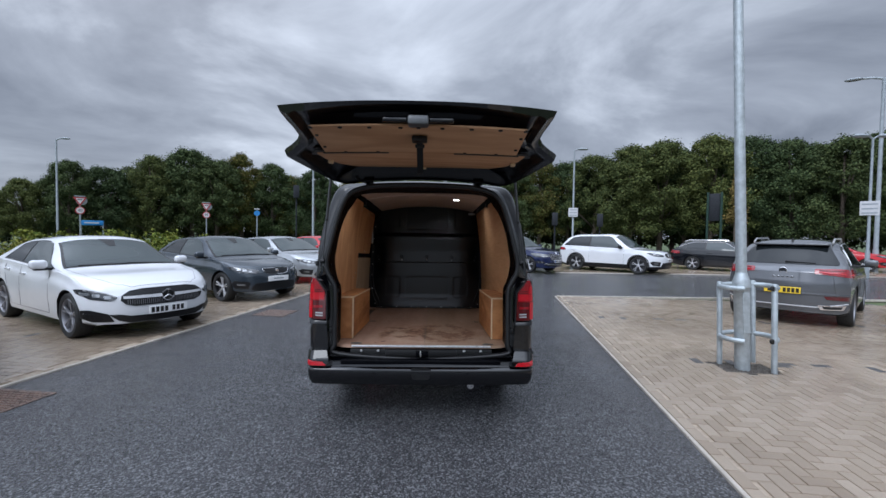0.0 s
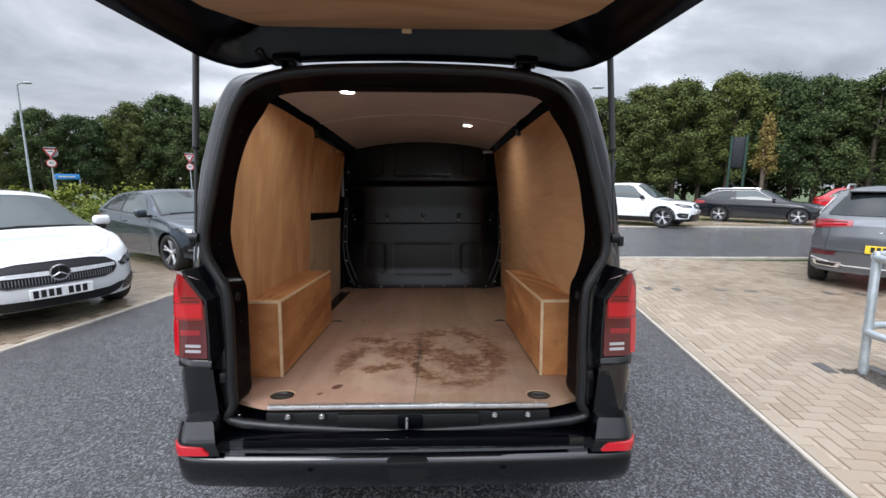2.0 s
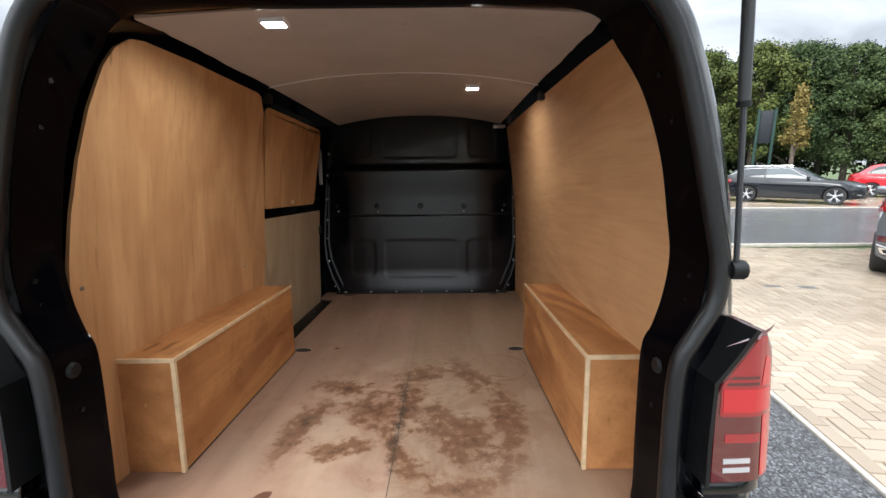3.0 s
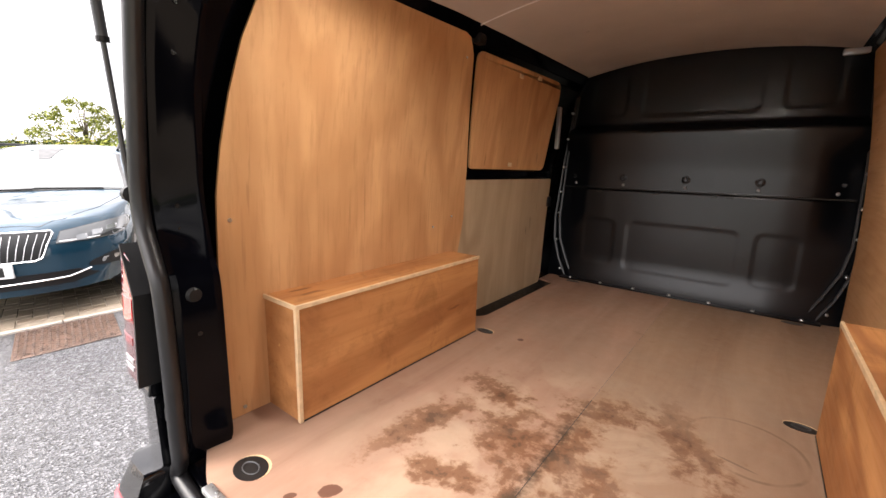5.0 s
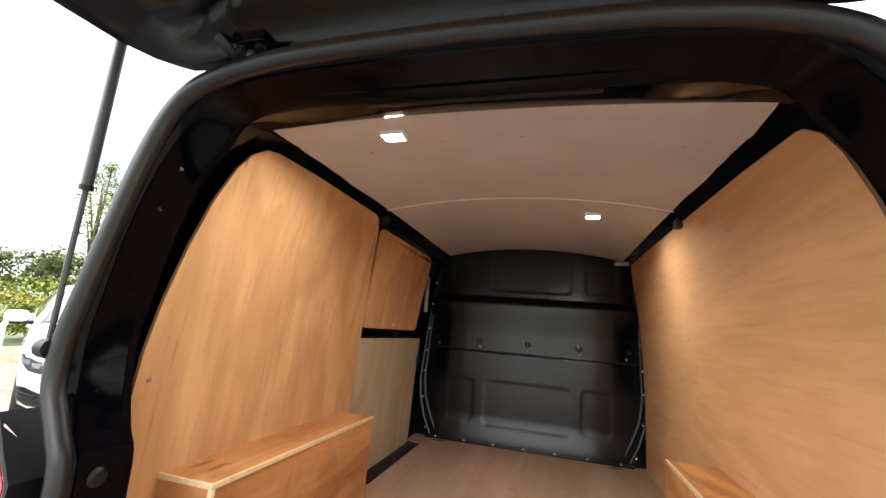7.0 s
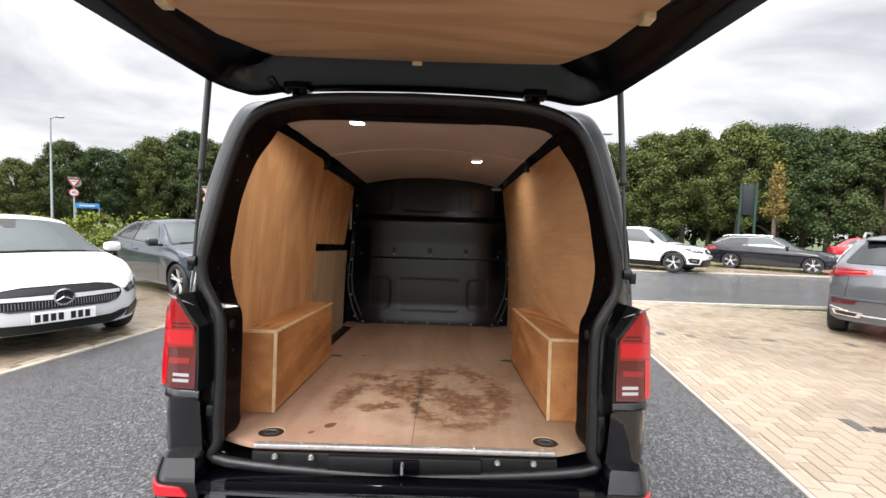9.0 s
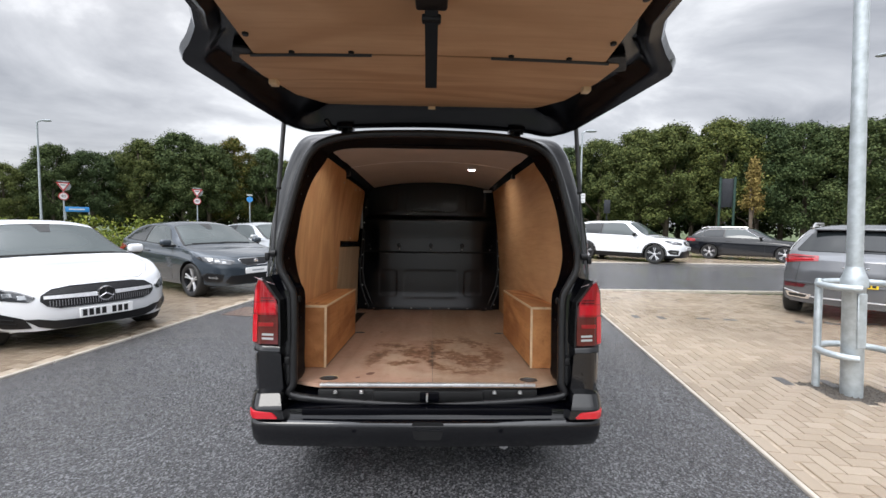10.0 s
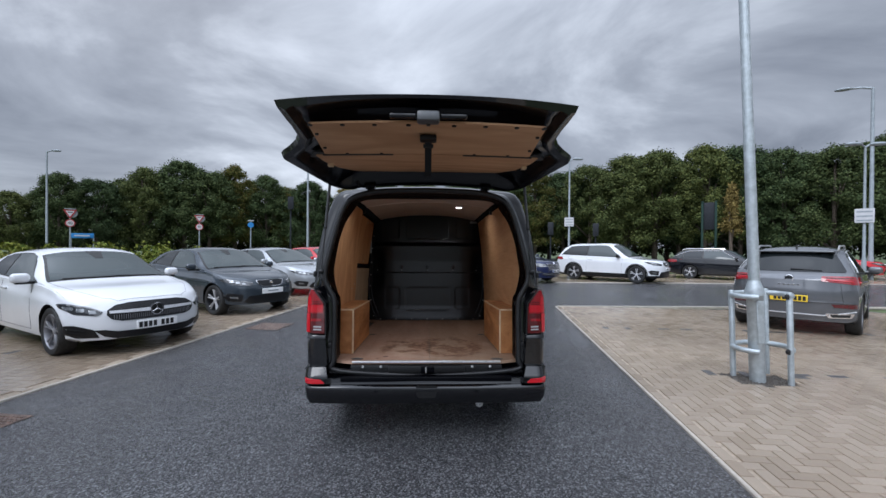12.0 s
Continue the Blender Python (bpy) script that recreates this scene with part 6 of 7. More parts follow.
        for v in ext:
            if isinstance(v, bmesh.types.BMVert):
                v.co += inward * (lift + 0.014)
        return part(pname, bm, mat, parent or car, label, angle=50)

    def seam(points, view, s, r=0.003, pname="door_seam", mat=M_INK, parent=None, lift=0.0):
        pts = []
        for (a0, b0), (a1, b1) in zip(points, points[1:]):
            k = max(2, int(math.hypot(a1 - a0, b1 - b0) / 0.08))
            pts += [(a0 + (a1 - a0) * j / k, b0 + (b1 - b0) * j / k) for j in range(k)]
        pts.append(points[-1])
        line = []
        for a, b in pts:
            p, dr = hit(view, s, a, b)
            line.append(p - dr * lift)
        return part(pname, bm_tube(line, r, 5), mat, parent or car)

    # windscreen and roof
    scr = []
    for d in np.linspace(cowl + 0.02, roof0 - 0.02, 7):
        scr.append((float(d), edge(float(d))[0] * 0.955))
    panel("screen_surround", "top", [(d, -y * 1.03) for d, y in scr] + [(d, y * 1.03) for d, y in reversed(scr)], M_INK, 0.003)
    ws = panel("windscreen", "top", [(d + 0.03 if i == 0 else d - 0.02 if i == 6 else d, -y * 0.975) for i, (d, y) in enumerate(scr)] + [(d + 0.03 if i == 0 else d - 0.02 if i == 6 else d, y * 0.975) for i, (d, y) in reversed(list(enumerate(scr)))], M_SCREEN, 0.007)
    panel("mirror_pod", "top", [(roof0 - 0.26, -0.05), (roof0 - 0.26, 0.05), (roof0 - 0.03, 0.11), (roof0 - 0.03, -0.11)], M_INK, 0.010, parent=ws)
    for y0, y1 in ((-0.62, 0.02), (0.02, 0.60)):
        p0, p1 = hit("top", 1, cowl + 0.06, y0)[0], hit("top", 1, cowl + 0.045, y1)[0]
        part("wiper", bm_tube([p0 + Vector((0.01, 0, 0.012)), p1 + Vector((0.01, 0, 0.012))], 0.008, 5), M_INK, ws)
    # side glass
    a_lo, a_hi, c_hi, c_lo = dlo or (cowl + 0.25, roof0 + 0.04, roof1 - 0.12, roof1 + 0.22)
    gb = (roof0 + roof1) / 2 + 0.02

    def glass(d0, d1, grow=0.0):
        low, up = [], []
        for d in np.linspace(d0, d1, 9):
            d = float(d)
            z0, z1 = B(d) + 0.022 - grow, edge(d)[1] - 0.035 + grow
            k0 = min(1.0, max(0.0, (d - a_lo) / (a_hi - a_lo)))
            k1 = min(1.0, max(0.0, (c_lo - d) / (c_lo - c_hi)))
            cap = z0 + (z1 - z0) * min(k0, k1)
            low.append((d, z0))
            up.append((d, max(z0 + 0.012, cap)))
        return low + list(reversed(up))

    for s in (-1, 1):
        sur = panel("window_surround", "side", glass(a_lo - 0.03, c_lo + 0.03, 0.014), M_INK, 0.003, s)
        panel("door_window", "side", glass(a_lo + 0.03, gb - 0.03), M_GLASS_SIDE, 0.007, s, sur)
        gq = c_hi + 0.02 if style == "estate" else c_lo - 0.16
        panel("rear_door_window", "side", glass(gb + 0.03, gq - 0.02), M_GLASS_DARK, 0.007, s, sur)
        if c_lo - gq > 0.12:
            panel("quarter_window", "side", glass(gq + 0.02, c_lo - 0.02), M_GLASS_DARK, 0.007, s, sur)
        if trim:
            up = [p for p in glass(a_lo, c_lo, 0.014)[9:]]
            seam(up, "side", s, 0.009, "window_trim", trim, sur, 0.004)
        # doors
        for d, e in ((cowl + 0.30, 0.02), (gb, 0.03)):
            seam([(d, B(d) - 0.01), (d, B(d) - 0.13), (d + e, 0.46), (d + e, 0.30)], "side", s)
        dr_ = front_oh + wheelbase
        seam([(gq - 0.02, B(gq) - 0.01), (gq, B(gq) - 0.14), (dr_ - arch * 0.80, wheel_r + arch * 0.75), (dr_ - arch - 0.05, 0.40), (dr_ - arch - 0.05, 0.30)], "side", s)
        seam([(cowl + 0.32, 0.30), (dr_ - arch - 0.05, 0.30)], "side", s)
        for d in (gb - 0.17, gq - 0.16):
            p, _ = hit("side", s, d, B(d) - 0.145)
            part("door_handle", bm_box(p.x - 0.10, p.x + 0.10, *sorted((p.y - s * 0.004, p.y + s * 0.026)), p.z - 0.013, p.z + 0.013, 0.009, 2), paint, car)
        c = Vector(D(a_lo + 0.10, hw * 0.94, B(a_lo + 0.10)))
        mir = part("door_mirror", bm_box(c.x - 0.035, c.x + 0.085, *sorted((s * (c.y + 0.045), s * (c.y + 0.25))), c.z + 0.01, c.z + 0.145, 0.050, 4), M_PLASTIC if lower_black else paint, car)
        part("mirror_foot", bm_box(c.x - 0.02, c.x + 0.06, *sorted((s * (c.y - 0.02), s * (c.y + 0.20))), c.z - 0.01, c.z + 0.03, 0.014, 2), M_PLASTIC, mir)
        if rails:
            ey, ez = edge(roof0 + 0.3)
            part("roof_rail", bm_tube([(-(roof0 + 0.15), s * ey * 0.93, zr - 0.06), (-(roof0 + 0.28), s * ey * 0.93, zr + 0.012), (-(roof1 - 0.2), s * ey * 0.93, zr + 0.006), (-(roof1 + 0.02), s * ey * 0.93, zr - 0.07)], 0.016, 8), rails, car)
        if lower_black:
            for ax in (ax_f, ax_r):
                arcs = [(-ax + (arch + 0.025) * math.cos(t), wheel_r + (arch + 0.025) * math.sin(t)) for t in np.linspace(radians(-18), radians(198), 26)]
                seam(arcs, "side", s, 0.030, "arch_cladding", M_PLASTIC, None, -0.012)

    # the face
    F = FACES[grille]
    kz = lambda pts: [(y * hw / 0.90, z * zk) for y, z in pts]
    gpts = full_width(kz(F["grille"]))
    gr = panel("grille", "front", gpts, M_GRILLE, 0.005, res=0.045)
    gz0, gz1 = min(p[1] for p in gpts), max(p[1] for p in gpts)
    gw = max(p[0] for p in gpts)
    frame_mat = M_ALLOY_DARK if grille == "blade" else M_CHROME
    ring = gpts + gpts[:1]
    seam(ring, "front", 1, 0.007 if grille == "blade" else 0.0070, "grille_surround", frame_mat, gr, 0.006)

    def span(z):
        """Half width of the grille at a height."""
        half_pts = kz(F["grille"])
        best = 0.0
        for (y0, z0), (y1, z1) in zip(half_pts, half_pts[1:]):
            if min(z0, z1) <= z <= max(z0, z1) and abs(z1 - z0) > 1e-6:
                best = max(best, y0 + (y1 - y0) * (z - z0) / (z1 - z0))
        return best or gw

    gm = (gz0 + gz1) / 2
    if grille == "bars":
        for k in range(19):
            y = -gw * 0.93 + 1.86 * gw * k / 18
            top = (0.688 if abs(y) > 0.16 else 0.640 + max(0.0, abs(y) - 0.06) * 0.5) * zk
            if abs(y) > 0.07:
                seam([(y * 0.87, gz0 + 0.018), (y, top - 0.004)], "front", 1, 0.0028, "grille_bar", M_ALLOY, gr, 0.012)
        panel("radar_cover", "front", [(-0.055, gz0 + 0.03), (0.055, gz0 + 0.03), (0.055, 0.607 * zk), (-0.055, 0.607 * zk)], M_LATCH, 0.010, parent=gr, soft=0.006)
    elif grille == "blade":
        for s in (-1, 1):
            panel("grille_blade", "front", [(s * 0.06, gm - 0.022), (s * gw * 0.95, gm - 0.012), (s * gw * 0.95, gm + 0.020), (s * 0.06, gm + 0.022)], M_ALLOY, 0.022, parent=gr)
        for k in range(41):
            y = -gw * 0.88 + 1.76 * gw * k / 40
            seam([(y, gz0 + 0.018), (y, gm - 0.030)], "front", 1, 0.0035, "grille_pin", M_ALLOY_GREY, gr, 0.008)
        for k in range(3):
            z = gm + 0.045 + 0.022 * k
            seam([(-span(z) * 0.95, z), (span(z) * 0.95, z)], "front", 1, 0.003, "grille_bar", M_ALLOY_DARK, gr, 0.006)
    else:
        for k in range(4):
            z = gz0 + (gz1 - gz0) * (k + 0.7) / 4.6
            seam([(-span(z) * 0.94, z), (span(z) * 0.94, z)], "front", 1, 0.005, "grille_bar", M_ALLOY_DARK, gr, 0.006)
    panel("lower_intake", "front", full_width(kz(F["lower"])), M_GRILLE, 0.005, res=0.06)
    for s in (-1, 1):
        lp = [(s * y, z) for y, z in kz(F["lamp"])]
        lamp = panel("headlamp", "front", lp, M_LENS if grille == "bars" else M_LAMPBLACK, 0.007, res=0.03, soft=0.012, label="headlamp with a clear lens and bright projectors")
        inner = grown(lp, 0.92, 0.80)
        up = [p for p in inner]
        if grille == "bars":
            seam(lp + lp[:1], "front", 1, 0.0045, "lamp_rim", M_LAMPBLACK, lamp, 0.006)
            seam([up[0], up[-1], up[-2]], "front", 1, 0.006, "light_guide", M_WHITE, lamp, 0.006)
            panel("lamp_shade", "front", [(s * y, z) for y, z in kz([(0.70, 0.607), (0.80, 0.607), (0.865, 0.623), (0.872, 0.649), (0.80, 0.640)])], M_LAMPBLACK, 0.011, parent=lamp)
        else:
            seam([up[0], up[-1], up[-2]], "front", 1, 0.009, "light_guide", M_CLEAR, lamp, 0.006)
        cy = sum(p[0] for p in lp) / len(lp)
        cz_ = sum(p[1] for p in lp) / len(lp)
        for dy in (-0.085, 0.0, 0.075):
            z = cz_ - 0.006 + (dy * 0.28)
            panel("projector_lens", "front", [(cy + s * dy - 0.030, z - 0.024), (cy + s * dy + 0.030, z - 0.020), (cy + s * dy + 0.028, z + 0.022), (cy + s * dy - 0.028, z + 0.018)], M_HEAD, 0.010, parent=lamp, soft=0.008)
        si = panel("side_intake", "front", [(s * y, z) for y, z in kz(F["side"])], M_GRILLE, 0.006, res=0.03, soft=0.012)
        sp = kz(F["side"])
        ylo, yhi = min(p[0] for p in sp), max(p[0] for p in sp)
        zlo, zhi = min(p[1] for p in sp), max(p[1] for p in sp)
        if grille == "blade":
            for q in (0.35, 0.62):
                z = zlo + (zhi - zlo) * q
                seam([(s * (ylo + 0.08 + 0.06 * q), z - 0.01), (s * (yhi - 0.02), z + 0.012)], "front", 1, 0.008, "intake_fin", M_PLASTIC, si, 0.012)
        else:
            ym, zm = (ylo + yhi) / 2, (zlo + zhi) / 2
            panel("fog_lamp", "front", [(s * (ym - 0.05), zm - 0.022), (s * (ym + 0.05), zm - 0.012), (s * (ym + 0.05), zm + 0.022), (s * (ym - 0.04), zm + 0.018)], M_HEAD, 0.009, parent=si, soft=0.008)
    seam([(-hw * 0.80, 0.222), (hw * 0.80, 0.222)], "front", 1, 0.014, "splitter", paint if grille == "blade" else M_PLASTIC, None, 0.004)
    if grille == "bars":
        seam([(-hw * 0.74, 0.373 * zk), (-hw * 0.60, 0.336 * zk), (0.0, 0.325 * zk), (hw * 0.60, 0.336 * zk), (hw * 0.74, 0.373 * zk)], "front", 1, 0.006, "bumper_strip", M_CHROME, None, 0.010)
    # bonnet shut line and creases
    for s in (-1, 1):
        seam([(cowl + 0.02, s * edge(cowl)[0] * 0.97), (0.60, s * hw * 0.78), (0.25, s * hw * 0.60), (0.14, s * hw * 0.45)], "top", 1, 0.003, "bonnet_seam")
    seam([(0.14, -hw * 0.45), (0.11, 0.0), (0.14, hw * 0.45)], "top", 1, 0.003, "bonnet_seam")
    if grille == "blade":
        bz, br = gm + 0.004, 0.088
    else:
        bz, br = (gm + 0.006, 0.044) if grille == "mesh" else (0.722 * zk, 0.052)
    bp, _ = hit("front", 1, 0.0, bz)
    bx = bp.x + (0.032 if grille == "blade" else 0.014)
    badge = part("badge", bm_lathe([(br * 0.80, -0.02), (br, -0.02), (br, 0.004), (br * 0.84, 0.008), (br * 0.80, 0.002)], 'x', 24, (bx, 0, bz), closed=True), M_CHROME, car, "plain chrome roundel")
    part("badge_disc", bm_lathe([(br * 0.82, -0.004), (br * 0.82, 0.001)], 'x', 20, (bx, 0, bz)), M_INK if grille == "blade" else M_CHROME, badge)
    if grille == "blade":
        for k in range(3):
            a = math.pi / 2 + k * 2 * math.pi / 3
            part("badge_spoke", bm_tube([(bx + 0.004, 0, bz), (bx + 0.004, math.cos(a) * br * 0.9, bz + math.sin(a) * br * 0.9)], [0.012, 0.003], 6), M_CHROME, badge)

    def plate_on(view, z, mat, blank=False):
        p, dr = hit(view, 1, 0.0, z)
        sg = 1 if view == "rear" else -1
        x = p.x - sg * (0.016 if view == "rear" else 0.030)
        pl = part("number_plate", bm_box(x - 0.010, x + 0.010, -0.26, 0.26, z - 0.056, z + 0.056, 0.004, 1), mat, car, "number plate with blank dark bars" if not blank else "plain white dealer plate")
        xs = x - sg * 0.0115
        if grille == "bars" and view == "front":
            part("plate_band", bm_box(xs - 0.001, xs + 0.001, -0.257, -0.222, z - 0.052, z + 0.052), M_BLUEBAND, pl, "blue band")
        bars = (-0.195 if grille == "bars" else -0.215, -0.155, -0.095, -0.035, 0.065, 0.125, 0.185)
        for k in bars:
            if blank:
                continue
            part("plate_bar", bm_box(xs - 0.001, xs + 0.001, k - 0.021, k + 0.021, z - 0.038, z + 0.038), M_INK, pl)
        if blank:
            part("plate_bar", bm_box(xs - 0.001, xs + 0.001, -0.13, 0.13, z - 0.012, z + 0.012), M_GREYPOST, pl)

    plate_on("front", F["plate"] * zk, M_WHITE, blank_plate)
    # the tail
    th = tail_top - (0.10 if rear else 0.16)
    rw_hi, rw_lo = zr - 0.13, tail_top + 0.015
    ra, rb = hw * 0.60, hw * 0.80
    panel("rear_window", "rear", rounded([(-rb, rw_lo), (rb, rw_lo), (ra, rw_hi), (-ra, rw_hi)], 0.05, 3), M_GLASS_DARK, 0.006)
    for s in (-1, 1):
        tl = panel("tail_lamp", "rear", [(s * hw * 0.46, th - 0.035), (s * hw * 0.74, th - 0.060), (s * hw * 0.975, th - 0.095), (s * hw * 0.985, th + 0.040), (s * hw * 0.80, th + 0.055), (s * hw * 0.46, th + 0.045)], M_RED_MID, 0.008, res=0.04, soft=0.012)
        seam([(s * hw * 0.52, th - 0.010), (s * hw * 0.76, th - 0.025), (s * hw * 0.955, th - 0.050)], "rear", 1, 0.016, "lamp_strip", M_RED, tl, 0.008)
        seam([(s * hw * 0.52, th + 0.025), (s * hw * 0.955, th + 0.020)], "rear", 1, 0.007, "lamp_strip", M_RED_DARK, tl, 0.010)
        panel("rear_reflector", "rear", [(s * hw * 0.64, 0.52), (s * hw * 0.93, 0.505), (s * hw * 0.93, 0.575), (s * hw * 0.60, 0.575)], M_RED_DARK, 0.008)
        ex = panel("exhaust_trim", "rear", rounded([(s * hw * 0.56, 0.335), (s * hw * 0.86, 0.345), (s * hw * 0.90, 0.425), (s * hw * 0.52, 0.415)], 0.015, 2), M_CHROME, 0.010)
        panel("exhaust_mouth", "rear", [(s * hw * 0.61, 0.355), (s * hw * 0.83, 0.360), (s * hw * 0.85, 0.405), (s * hw * 0.58, 0.400)], M_INK, 0.014, parent=ex)
        seam([(s * hw * 0.76, 0.60), (s * hw * 0.72, th - 0.09), (s * hw * 0.73, th + 0.08)], "rear", 1, 0.004, "tailgate_seam")
    panel("rear_valance", "rear", [(-hw * 0.90, 0.22), (hw * 0.90, 0.22), (hw * 0.93, 0.325), (-hw * 0.93, 0.325)], M_PLASTIC, 0.006, res=0.1)
    seam([(-hw * 0.92, 0.455), (-hw * 0.50, 0.375), (hw * 0.50, 0.375), (hw * 0.92, 0.455)], "rear", 1, 0.010, "bumper_strip", M_ALLOY, None, 0.004)
    seam([(-hw * 0.93, 0.60), (hw * 0.93, 0.60)], "rear", 1, 0.014, "bumper_shelf", paint, None, 0.006)
    seam([(-hw * 0.76, 0.588), (hw * 0.76, 0.588)], "rear", 1, 0.004, "tailgate_seam")
    plate_on("rear", 0.645, M_YELLOW)
    if rear:
        p, _ = hit("rear", 1, 0.0, th + 0.0)
        rb_ = part("badge", bm_lathe([(0.050, -0.010), (0.062, -0.008), (0.062, 0.01), (0.050, 0.01)], 'x', 24, (p.x - 0.004, 0, th), closed=True), M_CHROME, car, "plain chrome roundel")
        part("badge_disc", bm_lathe([(0.051, -0.004), (0.051, 0.006)], 'x', 20, (p.x - 0.004, 0, th)), M_ALLOY_DARK, rb_)
        for k in range(5):
            q, _ = hit("rear", 1, -0.13 + k * 0.065, th - 0.11)
            part("badge_letter_bar", bm_box(q.x - 0.008, q.x + 0.004, q.y - 0.02, q.y + 0.02, q.z - 0.011, q.z + 0.011, 0.002, 1), M_CHROME, car)
        w0, _ = hit("rear", 1, 0.0, rw_lo + 0.045)
        w1, _ = hit("rear", 1, -0.42, rw_lo + 0.030)
        part("rear_wiper", bm_tube([w0 - Vector((0.03, 0, 0)), w1 - Vector((0.025, 0, 0))], [0.016, 0.008], 6), M_PLASTIC, car)
        part("roof_spoiler", bm_box(-(roof1 + 0.22), -(roof1 - 0.10), -hw * 0.60, hw * 0.60, zr - 0.115, zr - 0.078, 0.014, 3), paint, car)
        part("aerial_fin", bm_prism([(-(roof1 - 0.05), zr - 0.07), (-(roof1 - 0.22), zr - 0.05), (-(roof1 - 0.06), zr + 0.02)], lambda u, v, w: (u, -0.012 + w, v), 0.024), M_INK, car)

    # wheels
    names = ("wheel", "rim", "brake_disc", "spokes", "hub_cap")
    meshes = wheel_meshes(wheel_r, spokes, wheels)
    for ax in (ax_f, ax_r):
        for s in (-1, 1):
            tyre = link_part("wheel", meshes[0], car, "alloy wheel with a black tyre")
            tyre.matrix_local = pose(ax, s * (hw - 0.125), wheel_r, 0, 0, 0 if s > 0 else 180)
            for nm, md in zip(names[1:], meshes[1:]):
                link_part(nm, md, tyre)
    return car


def car_at(x, y, heading):
    return pose(x, y, 0.012, 0, 0, heading)


P_WHITE = car_paint("white_car_paint", (0.70, 0.71, 0.73))
P_GREY = car_paint("dark_blue_grey_car_paint", (0.040, 0.052, 0.066), 0.3)
P_SILVER = car_paint("silver_car_paint", (0.42, 0.44, 0.46), 0.5)
P_RED = car_paint("red_car_paint", (0.45, 0.012, 0.02))
P_TEAL = car_paint("petrol_blue_car_paint", (0.008, 0.038, 0.065), 0.3)
P_NAVY = car_paint("navy_car_paint", (0.012, 0.02, 0.070), 0.3)
P_BLACKCAR = car_paint("black_car_paint", (0.006, 0.007, 0.010))
P_GUN = car_paint("gunmetal_car_paint", (0.115, 0.12, 0.13), 0.4)

SIDE_H = -32.0
build_car(car_at(-3.86, 6.22, -30.5), "hatchback_car", "white hatchback with a chrome-bladed black grille, parked", P_WHITE, 4.42, 1.80, 1.44, 0.325, 0.88, 2.73, 1.22, 2.02, 3.35, 0.98, 0.76, 1.06, 0.16, grille="blade", wheels="grey")
build_car(car_at(-3.50, 9.50, SIDE_H), "hatchback_car", "dark blue-grey hatchback with machined alloy wheels, parked", P_GREY, 4.06, 1.78, 1.44, 0.325, 0.80, 2.56, 1.12, 1.90, 3.25, 0.98, 0.78, 1.04, 0.14, grille="mesh", blank_plate=True)
build_car(car_at(-3.15, 12.95, SIDE_H), "fastback_car", "silver fastback car, parked", P_SILVER, 4.86, 1.87, 1.43, 0.34, 0.93, 2.84, 1.30, 2.15, 3.60, 0.98, 0.76, 1.06, 0.30, grille="mesh")
build_car(car_at(-2.75, 16.2, SIDE_H), "hatchback_car", "red hatchback partly hidden in the parking row", P_RED, 4.2, 1.78, 1.45, 0.32, 0.85, 2.6, 1.15, 1.95, 3.35, 0.98, 0.77, 1.05, 0.15, grille="mesh")
build_car(car_at(-4.36, 3.30, -25.8), "estate_car", "petrol-blue estate car with rain streaks and a chrome grille", P_TEAL, 4.85, 1.86, 1.48, 0.335, 0.94, 2.84, 1.30, 2.10, 4.10, 1.0, 0.82, 1.08, 0.22, style="estate", grille="bars", rails=M_PLASTIC, trim=M_CHROME)
H_FAR = -46.0


def centre_to_nose(x, y, heading, back):
    a = radians(heading)
    return x + back * math.cos(a), y + back * math.sin(a)


build_car(car_at(*centre_to_nose(8.42, 19.2, H_FAR, 2.35), H_FAR), "large_suv_car", "white seven-seat SUV with dark glass, parked", P_WHITE, 4.90, 1.90, 1.70, 0.37, 0.95, 2.85, 1.25, 2.05, 4.20, 1.10, 0.92, 1.18, 0.12, style="estate", grille="mesh", lower_black=True, dlo=(1.62, 2.14, 4.05, 4.42))
build_car(car_at(*centre_to_nose(14.4, 20.2, -43, 2.4), -43), "estate_car", "black estate car with dark alloy wheels and a chrome window line", P_BLACKCAR, 4.80, 1.85, 1.48, 0.335, 0.93, 2.75, 1.30, 2.15, 4.05, 0.99, 0.78, 1.06, 0.25, style="estate", grille="mesh", trim=M_CHROME, rails=M_CHROME, dlo=(1.68, 2.24, 3.95, 4.42))
build_car(car_at(*centre_to_nose(3.7, 19.0, -46, 2.2), -46), "suv_car", "navy compact SUV with a black grille, parked", P_NAVY, 4.48, 1.85, 1.60, 0.35, 0.88, 2.68, 1.18, 1.95, 3.75, 1.06, 0.88, 1.12, 0.14, grille="bars")
build_car(car_at(*centre_to_nose(7.02, 7.96, 41, 3.42), 41), "crossover_car", "gunmetal crossover with red tail lamps and silver roof rails", P_GUN, 4.23, 1.84, 1.56, 0.355, 0.83, 2.59, 1.15, 1.92, 3.45, 1.04, 0.84, 1.09, 0.10, rear=True, rails=M_ALU, grille="mesh", trim=M_ALU, wheels="grey")
build_car(car_at(*centre_to_nose(21.4, 21.9, -42, 2.1), -42), "hatchback_car", "red hatchback in the far parking row", P_RED, 4.3, 1.80, 1.55, 0.33, 0.86, 2.62, 1.16, 1.95, 3.5, 1.02, 0.84, 1.08, 0.15, grille="mesh")


